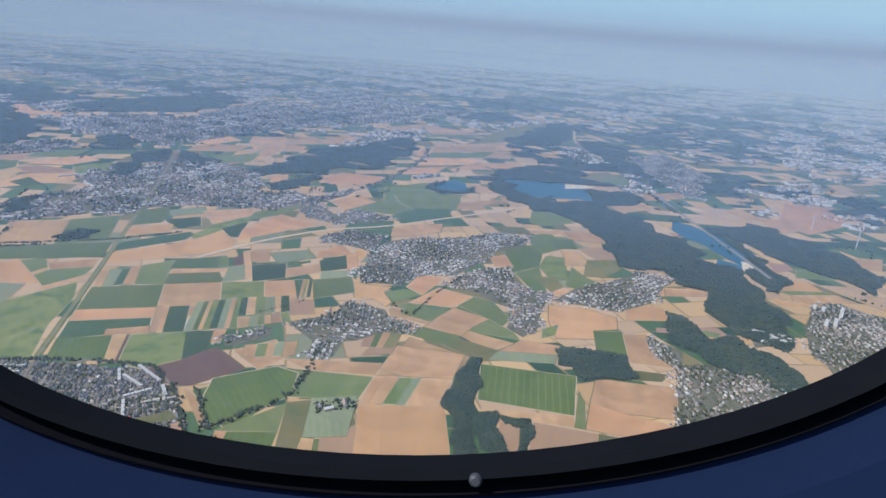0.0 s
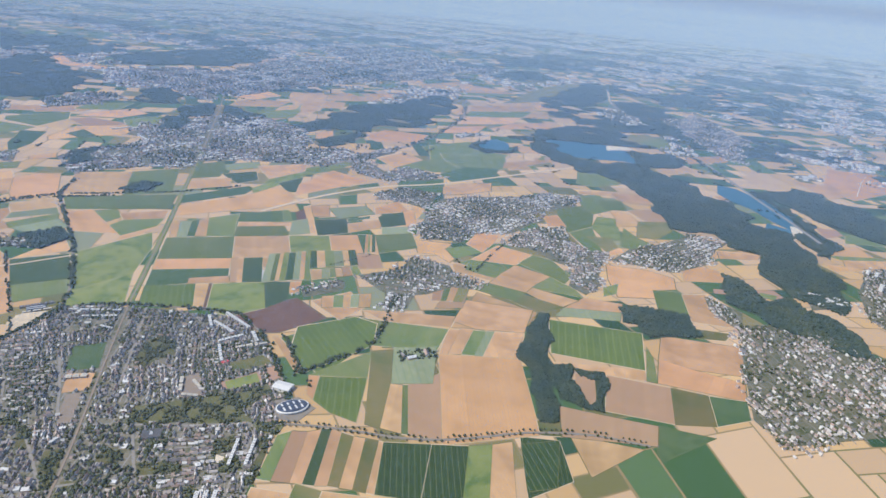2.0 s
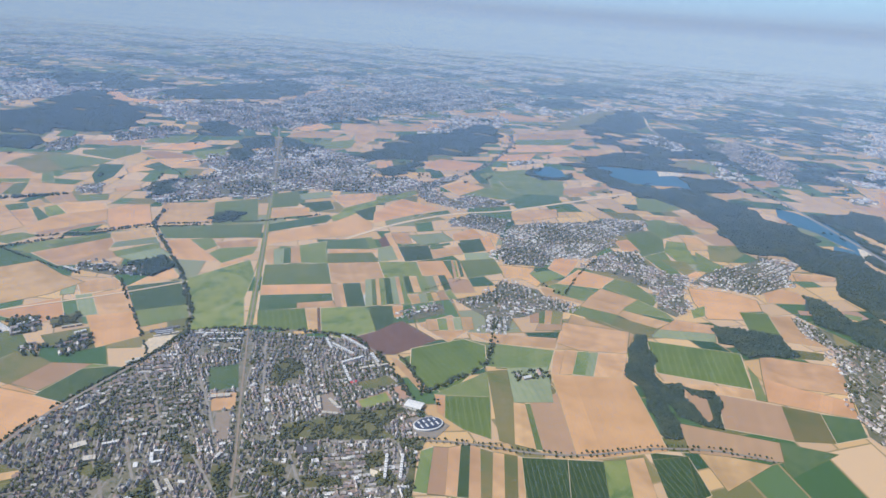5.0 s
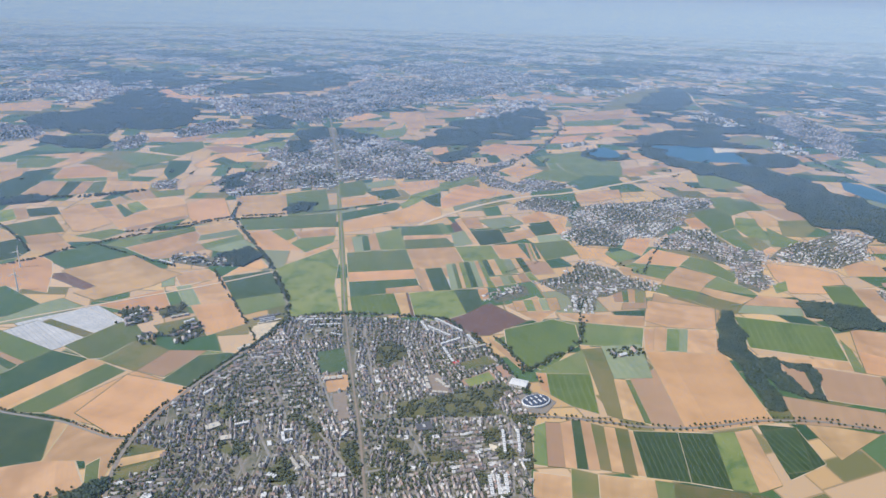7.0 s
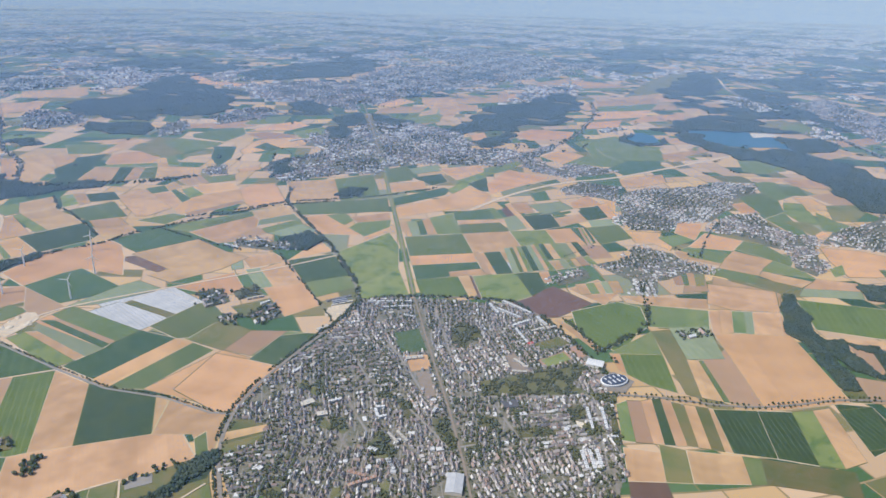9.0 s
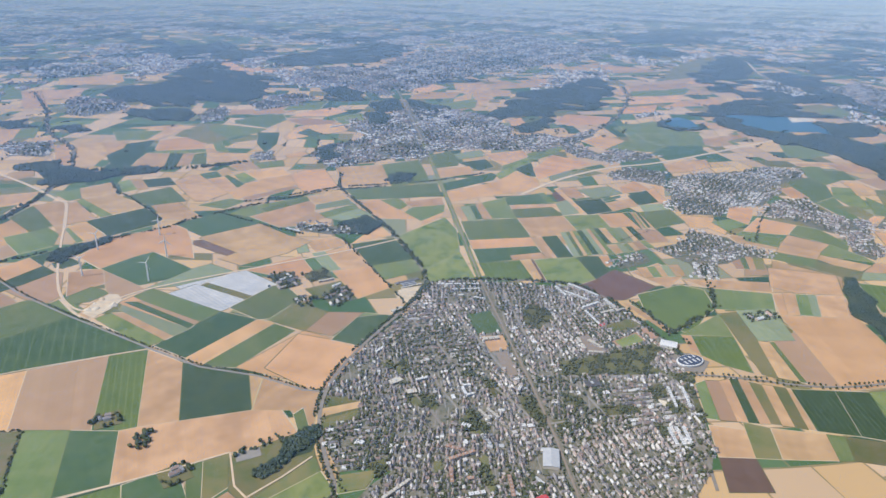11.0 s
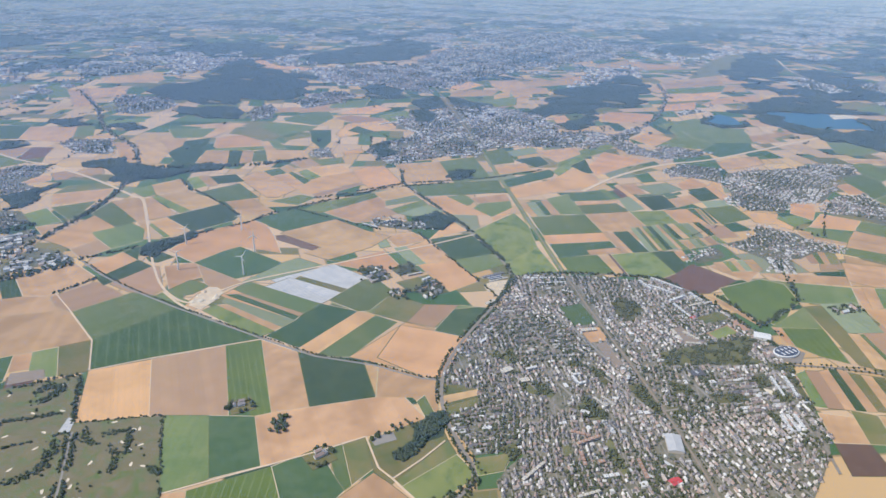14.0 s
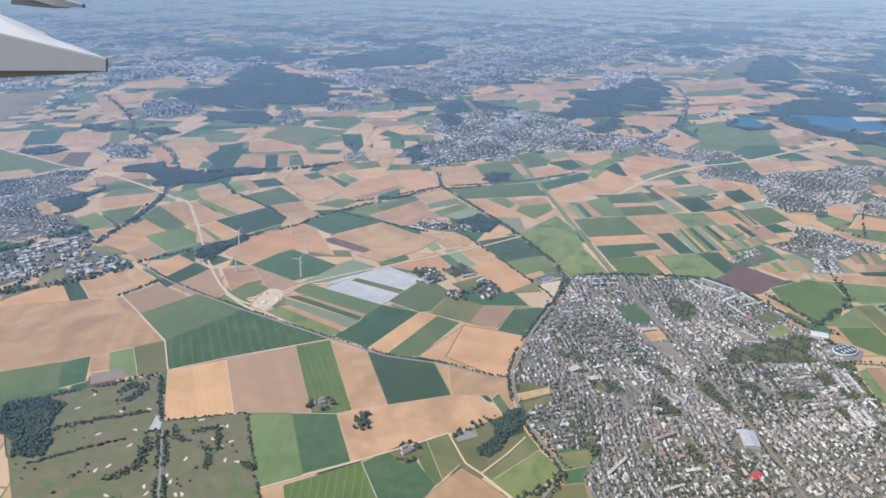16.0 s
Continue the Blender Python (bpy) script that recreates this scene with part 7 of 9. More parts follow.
strip("wheat", (39.3, 619.8), (77.8, 669.8), (107.3, 630.6), (29.5, 582.2))
strip("beet", (88.5, 616.2), (112.8, 625.4), (112.3, 612.5), (90.8, 605.5))
strip("meadow", (67.8, 597.0), (87.9, 614.2), (101.3, 593.7), (71.8, 582.8))
strip("stubble", (176.4, 611.1), (199.0, 621.0), (233.8, 624.9), (221.1, 595.5), (184.1, 584.5), (168.2, 587.0))
strip("bare", (24.2, 536.4), (31.2, 546.7), (31.5, 521.0), (22.8, 516.4))
strip("stubble", (32.5, 551.6), (39.4, 555.5), (34.5, 485.6), (29.5, 486.5))
strip("pale", (19.6, 514.0), (32.1, 517.9), (29.5, 486.5), (15.4, 484.9))
strip("beet", (36.4, 517.1), (64.2, 520.1), (57.6, 484.2), (34.6, 482.8))
strip("stubble", (40.5, 551.9), (54.6, 554.7), (50.6, 525.6), (37.6, 524.6))
strip("pale", (55.6, 546.0), (85.8, 551.3), (88.2, 528.8), (56.9, 521.3))
strip("beet", (61.7, 517.4), (84.0, 524.6), (82.7, 518.5), (62.1, 511.1))
strip("stubble", (61.6, 506.7), (87.9, 514.4), (88.3, 496.1), (60.3, 486.6))
strip("wheat", (93.4, 546.5), (118.6, 563.9), (119.3, 538.7), (91.3, 529.9))
strip("wheat", (114.5, 532.7), (129.5, 540.5), (117.3, 500.0), (107.2, 497.2))
strip("nursery", (90.8, 521.9), (114.7, 534.4), (108.6, 501.6), (89.5, 498.8))
strip("pale", (85.8, 493.6), (108.5, 495.5), (107.8, 482.4), (84.1, 479.5))
strip("green", (79.0, 479.0), (109.5, 480.7), (102.5, 449.5), (73.5, 442.3))
strip("beet", (64.8, 480.2), (71.2, 480.4), (67.1, 443.4), (61.9, 442.0))
strip("stubble", (71.7, 480.3), (78.1, 479.2), (72.4, 437.6), (66.5, 439.9))
strip("wheat", (42.7, 478.7), (64.4, 480.3), (61.5, 442.0), (38.6, 445.0))
strip("lush", (14.3, 482.4), (43.1, 481.3), (39.9, 446.0), (29.3, 438.5), (10.8, 441.9))
strip("green", (360.4, 672.9), (400.7, 667.2), (381.9, 617.1), (344.7, 610.5), (333.2, 624.4))
strip("stubble", (320.3, 595.6), (356.3, 590.0), (348.8, 575.5), (314.5, 585.3))
strip("stubble", (355.7, 585.6), (390.3, 577.9), (374.7, 545.9), (348.4, 558.4))
strip("green", (324.8, 564.2), (347.3, 558.6), (336.4, 528.2), (315.0, 533.7))
strip("brown", (336.1, 530.2), (370.9, 534.3), (359.3, 494.9), (336.1, 497.1))
strip("green", (263.7, 536.4), (300.2, 543.8), (293.7, 520.3), (272.9, 485.8), (244.8, 474.8), (244.5, 490.7))
strip("wheat", (241.5, 516.5), (258.0, 519.0), (249.7, 488.2), (233.3, 491.0))
strip("lush", (294.4, 512.9), (308.1, 505.3), (279.9, 453.5), (268.1, 455.6), (275.0, 487.1))
strip("stubble", (311.0, 506.6), (329.2, 500.0), (322.0, 484.0), (301.2, 484.3))
strip("green", (243.8, 471.9), (271.8, 484.4), (251.5, 435.8), (249.2, 422.8), (239.5, 427.2))
strip("meadow", (256.3, 463.7), (275.1, 458.9), (269.6, 436.7), (252.0, 426.3))
strip("wheat", (253.9, 427.3), (270.0, 435.2), (269.3, 425.8), (254.8, 421.8))
strip("green", (302.5, 480.8), (301.2, 455.8), (305.0, 440.3), (278.6, 432.3), (274.0, 440.1))
strip("meadow", (326.5, 495.2), (356.6, 491.9), (347.5, 471.4), (318.8, 452.7), (303.4, 458.4))
strip("wheat", (138.1, 423.1), (169.1, 449.3), (188.1, 428.8), (167.3, 410.6))
strip("green", (132.6, 415.9), (150.7, 395.5), (142.3, 389.5), (126.7, 405.5))
strip("green", (171.5, 413.3), (189.7, 425.9), (199.8, 416.6), (199.2, 384.2), (191.3, 374.9), (184.6, 386.9))
strip("stubble", (148.6, 395.9), (166.7, 409.5), (183.9, 389.2), (169.7, 373.8), (156.4, 366.3), (134.6, 380.5))
strip("wheat", (238.8, 403.3), (265.8, 389.9), (277.6, 373.8), (266.3, 355.4), (247.4, 355.9), (240.0, 345.3), (216.2, 349.9), (224.9, 377.1))
strip("lush", (213.8, 365.4), (228.6, 369.9), (219.0, 354.2), (206.3, 351.8))

cut_plots("pale green stubble lush beet pale stubble green", (-3.4, 446.7), (25.3, 449.4), (18.4, 401.8), (-11.7, 400.1))
cut_plots("beet stubble green pale stubble nursery", (25.3, 449.4), (57.0, 448.7), (53.7, 420.8), (21.5, 419.5))
cut_plots("stubble pale green stubble brown lush", (22.3, 415.8), (53.0, 419.1), (53.0, 404.7), (19.4, 400.8))
cut_plots("stubble lush stubble beet", (71.4, 480.2), (78.3, 478.9), (71.0, 445.1), (62.3, 442.6))
cut_plots("brown green stubble meadow", (96.4, 382.6), (125.2, 385.7), (107.5, 356.6), (88.2, 360.3))
cut_plots("stubble green stubble pale stubble", (22.3, 374.7), (53.2, 374.8), (48.4, 356.3), (19.7, 359.2))

for crop, corners, cut in settle(PLOTS):
    (lay_strips if cut else lay)(crop, corners)

# ---- roads ----
ribbon("verge", LINE["rail"][:3], 3.6, 0.29, CROP["lush"], "grassy verge on both sides of the railway", "verge")
ribbon("railway", LINE["rail"], 0.95, 0.33, M_RAIL, "straight railway line on brown ballast", "railway")
ribbon("road", LINE["arc_road"], 1.2, 0.30, M_ASPHALT, "tree-lined asphalt road round the town")
ribbon("road", LINE["ring_road"], 1.7, 0.31, M_ASPHALT, "asphalt ring road along the town's edge")
ribbon("road", LINE["field_road"], 1.0, 0.30, M_STREET, "narrow grey road between fields")
ribbon("track", LINE["dirt_road"], 1.5, 0.31, M_DIRT, "broad sandy construction track across fields", "track")
ribbon("track", LINE["embankment"], 3.6, 0.32, M_DIRT, "pale earthwork of a new road", "track")
ribbon("motorway", LINE["motorway"], 3.6, 0.36, M_STREET, "grey motorway beside the woods")
ribbon("motorway", LINE["hook"], 4.5, 0.36, M_DIRT, "pale concrete of a new motorway bend")
ribbon("road", LINE["south_road"], 1.3, 0.30, M_ASPHALT, "tree-lined country road below wheat fields")
ribbon("road", LINE["lane"], 1.5, 0.32, M_ASPHALT, "narrow lane shaded by trees")
ribbon("road", LINE["curve_road"], 3.0, 0.31, M_ASPHALT, "curved main road on the far plain")
ribbon("track", LINE["west_track"], 2.5, 0.29, M_DIRT, "pale track through far fields", "track")

ribbon("railway", LINE["north_rail"], 1.8, 0.34, M_RAIL, "straight railway line through the far town", "railway")
ribbon("railway", LINE["curve_rail"], 3.0, 0.34, M_ASPHALT, "curved grey railway beside fields", "railway")

for key in ("tramway", "tram_edge", "low_track", "shed_track", "shed_lane"):
    ribbon("track", LINE[key], 0.75, 0.28, M_DIRT, "pale worn farm track between fields", "track")
ribbon("stream", LINE["stream"], 0.9, 0.27, M_STREET, "narrow grey road between two tree belts")

# ---- woods, lakes, towns ----
for key, gap in (("strip_wood", 1.15), ("grove", 1.2), ("grove_side", 1.2), ("copse", 1.4), ("lake_wood", 1.9), ("shore_wood", 2.0), ("north_wood", 2.6), ("islet_wood", 2.4), ("middle_wood", 2.8),
                 ("town_wood", 3.2), ("valley_wood", 3.0), ("slope_wood", 2.8), ("motor_wood", 3.4), ("ridge_wood", 3.2), ("corner_wood", 2.4), ("west_wood", 3.2), ("small_wood", 2.8), ("far_wood", 4.0), ("airfield_wood", 3.6), ("golf_wood", 1.4), ("road_wood", 1.3), ("belt_wood", 2.3),
                 ("spinney_wood", 2.6), ("dark_far_wood", 5.0), ("city_wood", 4.2), ("pool_wood", 2.4), ("shore_belt", 2.2), ("belt_end", 2.0), ("edge_belt", 1.9), ("pond_wood", 2.8), ("square_wood", 2.2), ("hamlet_wood", 1.7), ("hedge_wood", 1.7), ("river_wood", 2.2), ("park_wood", 1.7), ("row_wood", 2.6), ("hill_park", 2.4), ("tail_park", 2.4)):
    woodland(AREA[key], key.replace("_", " "), gap, len(key))
for key in ("lake_large", "lake_long", "lake_small"):
    tagged(slab("lake", AREA[key], 0.19, M_WATER), "deep blue still quarry lake between woods", "lake", kind="structure")
for key in ("pit_a", "pit_b"):
    tagged(slab("clay_pit", AREA[key], 0.22, M_CINDER), "bare reddish clay pit among woods", "pit", kind="structure")
for key in ("beach", "spit"):
    tagged(slab("beach", AREA[key], 0.21, M_SAND), "bright sandy beach at the lake", "beach", kind="structure")
RAIL_TURN, NEAR_TOWN = 85, 300
RAIL_BED = [(p[0] - 2.0, p[1]) for p in LINE["rail"]] + [(p[0] + 2.0, p[1]) for p in LINE["rail"][::-1]]
CLEAR = [AREA[k] for k in ("town_field", "sand_lot", "pitch", "old_pitch", "court", "round_hall", "white_hall", "ring_green", "site", "gravel_lot", "school_yard", "sand_court", "allot_a", "allot_b")] + [v for k, v in AREA.items() if k.startswith("gardens_")]
for key in [k for k in LINE if k.startswith("way_")]:
    CLEAR.append([(p[0] - 0.7, p[1] - 0.3) for p in LINE[key]] + [(p[0] + 0.7, p[1] + 0.3) for p in LINE[key][::-1]])
    ribbon("road", LINE[key], 1.15, 0.24, M_STREET, "grey town street between rows of houses")
OWN = town(AREA["main_town"], "the large town", RAIL_TURN, 2.75, 1.55, 0.74, 0.02, 5.0, seed=3, near=NEAR_TOWN, keep_out=[RAIL_BED] + CLEAR, district=30, rag=1.0)
FAR_BED = [(p[0] - 4.5, p[1]) for p in LINE["north_rail"][:2]] + [(p[0] + 4.5, p[1]) for p in LINE["north_rail"][1::-1]]
for key, turn, row, step, size, halls in (
        ("lane_hamlet", 25, 4.3, 2.8, 0.95, 0.1), ("string_tail", 30, 4.3, 2.6, 1.0, 0.04), ("string_village", 30, 4.3, 2.6, 1.0, 0.04), ("small_village", 70, 4.2, 2.4, 0.95, 0.03), ("east_village", 15, 4.4, 2.7, 1.0, 0.04),
        ("chain_village", 160, 4.3, 2.6, 1.0, 0.04), ("upper_tail", 20, 5.0, 3.0, 1.1, 0.05), ("turn_village", 20, 5.0, 3.4, 1.1, 0.05), ("edge_village", 50, 4.2, 2.6, 1.0, 0.06), ("east_town", 80, 4.4, 2.8, 1.1, 0.07), ("tower_town", 60, 4.6, 3.0, 1.1, 0.09),
        ("upper_town", 10, 5.8, 3.7, 1.36, 0.24), ("hamlet", 20, 4.5, 3.2, 1.1, 0.15), ("west_suburb", 20, 4.6, 2.8, 1.05, 0.03),
        ("works", 25, 4.3, 3.9, 1.38, 0.85), ("depot", 20, 4.3, 3.9, 1.38, 0.85), ("lake_suburb", 25, 6.0, 3.8, 1.35, 0.06),
        ("shop_park", 35, 8.0, 7.0, 1.9, 0.9), ("far_suburb", 15, 10.0, 7.0, 1.9, 0.25), ("left_far_town", 15, 7.0, 5.0, 1.5, 0.08), ("bridge_town", 20, 6.0, 4.0, 1.3, 0.1),
        ("mall", 10, 5.0, 5.0, 1.7, 0.95), ("west_works", 15, 8.0, 7.5, 2.2, 0.9), ("ridge_village", 20, 6.0, 4.0, 1.3, 0.06), ("wood_town", 15, 7.0, 4.6, 1.5, 0.08),
        ("rail_suburb", 10, 7.0, 4.6, 1.5, 0.1), ("rail_works", 10, 8.0, 7.5, 2.2, 0.9), ("far_city", 20, 12.0, 9.0, 2.3, 0.35), ("kiln", 30, 6.0, 5.5, 1.6, 0.8), ("plant", 10, 6.0, 6.0, 1.7, 0.9)):
    f = 0.72 if size < 1.12 else 0.84
    town(AREA[key], key.replace("_", " "), turn, row * f, step * f, size * f, halls * 0.6 if key in ("east_town", "tower_town", "lake_suburb") else max(halls, 0.20), 3.6, 0.16, seed=len(key) + int(turn), patch=7.0 if f < 0.8 else 11.0, single=key in ("works", "depot"), keep_out=[FAR_BED, AREA["mall"], AREA["hill_park"], AREA["tail_park"]] if key == "upper_town" else ())

# ---- patchwork of the plain ----
rng = np.random.default_rng(11)


def split(x0, y0, x1, y1, target, out):
    w, h = x1 - x0, y1 - y0
    lim = target * rng.uniform(0.6, 1.5)
    if w * h < lim * lim * 0.55 or max(w, h) < lim * 0.5:
        out.append((x0, y0, x1, y1))
        return
    c = rng.uniform(0.34, 0.66)
    if w * rng.uniform(0.7, 1.4) > h:
        split(x0, y0, x0 + w * c, y1, target, out)
        split(x0 + w * c, y0, x1, y1, target, out)
    else:
        split(x0, y0, x1, y0 + h * c, target, out)
        split(x0, y0 + h * c, x1, y1, target, out)


leaves = []
for bx in range(-2400, 5200, 400):
    for by in range(-900, 5200, 400):
        dist = math.hypot(bx + 200 + 140, by + 200)
        az = math.degrees(math.atan2(bx + 340, by + 200))
        if dist < 5300 and (-38 < az < 66 or dist < 1100):
            split(bx, by, bx + 400, by + 400, 38 + dist * 0.005, leaves)
leaf = np.array(leaves)


def bend(p):
    x, y = p[..., 0], p[..., 1]
    return np.stack([x + 22 * np.sin(y / 140 + 0.6) + 9 * np.sin((x + y) / 55) + 0.12 * y, y + 20 * np.sin(x / 150) + 8 * np.cos((x - y) / 60) - 0.12 * x], -1)


mid = bend((leaf[:, :2] + leaf[:, 2:]) / 2)
lx, ly = mid[:, 0], mid[:, 1]
dist = np.hypot(lx + 140, ly)
taken = np.zeros(len(leaf), bool)
for poly in list(AREA.values()) + FIELDS:
    taken |= inside(lx, ly, poly)


def smooth(x, y, s, o):
    return np.sin(x / s + o) * np.cos(y / s * 1.3 + 2 * o) + 0.6 * np.sin((x + 0.7 * y) / s * 2.1 + 3 * o) + 0.4 * np.cos((x - y) / s * 3.7 + o)


far = np.where(ly < 0, 0.0, np.where(lx > 380 + 0.12 * ly, np.clip((dist - 980) / 500, 0, 1), np.clip((dist - 1080) / 400, 0, 1)))
wood = (smooth(lx, ly, 160, 1.0) + rng.normal(0, 0.35, len(leaf)) > np.where((dist < 1500) & (lx < 430), 1.0, 0.62 - 0.35 * np.clip(dist / 3000, 0, 1))) & (far > 0.1) & ~taken
built = (smooth(lx, ly, 190, 4.2) + rng.normal(0, 0.35, len(leaf)) > 0.62 - 0.7 * np.clip(dist / 3500, 0, 1)) & (far > 0.1) & ~taken & ~wood
azr = np.degrees(np.arctan2(lx + 140, ly))
built &= (azr < 24) | (rng.random(len(leaf)) < 0.5)
crops = ["wheat", "stubble", "green", "beet", "meadow", "pale"]
share = np.where(dist[:, None] < 900, [[0.25, 0.37, 0.18, 0.08, 0.10, 0.02]], np.where(dist[:, None] < 1900, [[0.16, 0.25, 0.26, 0.16, 0.14, 0.03]], [[0.10, 0.15, 0.32, 0.23, 0.17, 0.03]]))
kind = (rng.random(len(leaf))[:, None] > np.cumsum(share, 1)).sum(1).clip(0, 5)
M_PATCH = {
    "wheat": material("far_wheat", (0.46, 0.31, 0.15), (0.56, 0.38, 0.19), 0.05, 0.6, vary=0, island=[(0, (0.52, 0.34, 0.17)), (1, (0.68, 0.47, 0.25))]),
    "stubble": material("far_stubble", (0.46, 0.32, 0.20), (0.54, 0.39, 0.25), 0.05, 0.6, vary=0, island=[(0, (0.50, 0.345, 0.21)), (1, (0.66, 0.47, 0.30))]),
    "green": material("far_green", (0.07, 0.14, 0.05), (0.095, 0.175, 0.065), 0.05, 0.6, vary=0, island=[(0, (0.055, 0.12, 0.045)), (1, (0.12, 0.19, 0.085))]),
    "beet": material("far_beet", (0.032, 0.078, 0.036), (0.045, 0.10, 0.046), 0.05, 0.6, vary=0, island=[(0, (0.035, 0.08, 0.04)), (1, (0.06, 0.12, 0.055))]),
    "meadow": material("far_meadow", (0.17, 0.165, 0.07), (0.25, 0.21, 0.10), 0.05, 0.6, vary=0, island=[(0, (0.14, 0.15, 0.06)), (1, (0.26, 0.22, 0.10))]),
    "pale": material("far_plots", (0.20, 0.24, 0.15), (0.29, 0.30, 0.19), 0.05, 0.6, vary=0, island=[(0, (0.19, 0.22, 0.13)), (1, (0.30, 0.31, 0.20))]),
    "soil": material("far_gardens", (0.085, 0.105, 0.060), (0.20, 0.19, 0.135), 0.08, 0.9, vary=0, fine_mix=0.6),
}
mats = [M_PATCH[c] for c in crops] + [M_PATCH["soil"]]
gapw = 0.5
q = np.stack([leaf[:, [0, 1]] + gapw, leaf[:, [2, 1]] + [-gapw, gapw], leaf[:, [2, 3]] - gapw, leaf[:, [0, 3]] + [gapw, -gapw]], 1)

q = bend(q)
flat = ~wood
pv = np.concatenate([q[flat], np.full((flat.sum(), 4, 1), 0.02)], 2).reshape(-1, 3)
pf = np.arange(len(pv)).reshape(-1, 4)
tagged(fast_mesh("far_fields", pv, pf, mats, np.where(built, 6, kind)[flat]), "patchwork of small straw and green fields", "fields", kind="stuff")

# tree lines along some of the far field edges
pick = np.nonzero((dist > 750) & (dist < 2600) & (ly > 0) & ~taken & (rng.random(len(leaf)) < 0.26))[0]
hx, hy, hr = [], [], []
for i in pick:
    a, b = q[i][int(rng.integers(0, 2))], q[i][int(rng.integers(2, 4))]
    step = 2.6 + dist[i] * 0.0012
    u = np.arange(0, 1, step / max(4.0, np.hypot(*(b - a)))) if rng.random() < 0.55 else rng.random(9) * 0.3
    u = u[rng.random(len(u)) < 0.75]
    hx.append(a[0] + (b[0] - a[0]) * u + rng.normal(0, 1.2, len(u)))
    hy.append(a[1] + (b[1] - a[1]) * u + rng.normal(0, 1.2, len(u)))
    hr.append(rng.uniform(0.5, 1.0, len(u)) * (1.0 + dist[i] * 0.0004))
hx, hy, hr = np.concatenate(hx), np.concatenate(hy), np.concatenate(hr)
clumps("tree_lines", hx, hy, hr, M_LEAF, "dark tree lines and copses between far fields", "trees", 1.0, rng, 0.0)

# far woods: uneven canopy blocks
wq = q[wood]
G = 6
s = np.linspace(0, 1, G)
S, T = np.meshgrid(s, s)
S, T = S.ravel(), T.ravel()
top = (wq[:, None, 0] * ((1 - S) * (1 - T))[None, :, None] + wq[:, None, 1] * (S * (1 - T))[None, :, None]
       + wq[:, None, 2] * (S * T)[None, :, None] + wq[:, None, 3] * ((1 - S) * T)[None, :, None])
top = top + rng.normal(0, 1.3, top.shape)
rim = (S == 0) | (S == 1) | (T == 0) | (T == 1)
zz = np.where(rim[None], 0.0, rng.uniform(2.2, 4.0, (len(wq), G * G)))
zz = np.where(rim[None], rng.uniform(0.0, 1.8, zz.shape), zz)
wv = np.concatenate([top, zz[..., None]], 2).reshape(-1, 3)
cell = np.array([(i * G + j, i * G + j + 1, (i + 1) * G + j + 1, (i + 1) * G + j) for i in range(G - 1) for j in range(G - 1)])
wf = (cell[None] + (np.arange(len(wq)) * G * G)[:, None, None]).reshape(-1, 4)
tagged(fast_mesh("far_woods", wv, wf, [M_WOODLAND]), "scattered dark woods on the far plain", "woodland", kind="stuff")

# far towns: buildings strewn over their plots
bq = q[built]
nb = len(bq)
per = 12
S, T = rng.random((nb, per)), rng.random((nb, per))
pos = (bq[:, None, 0] * ((1 - S) * (1 - T))[..., None] + bq[:, None, 1] * (S * (1 - T))[..., None] + bq[:, None, 2] * (S * T)[..., None] + bq[:, None, 3] * ((1 - S) * T)[..., None]).reshape(-1, 2)
n = len(pos)
big = rng.random(n) < 0.36
sc = 1.3 + np.hypot(pos[:, 0] + 140, pos[:, 1]) * 0.00035
for sel, shape, mset, label, cat in ((~big, HOUSE, [M_WALL, M_ROOF], "far suburbs of small pale houses", "houses"), (big, HALL, [M_WALL, M_HALL], "far white industrial halls", "halls")):
    k = sel.sum()
    f = np.where(big[sel], 2.0, 1.1) * sc[sel]
    many("far_houses" if cat == "houses" else "far_halls", pos[sel, 0], pos[sel, 1], rng.uniform(0, 3.14, k), f * rng.uniform(0.8, 1.6, k), f * rng.uniform(0.6, 1.0, k), f * rng.uniform(0.8, 1.2, k) / np.where(big[sel], 1.7, 1), shape, mset, label, cat, 0.0)


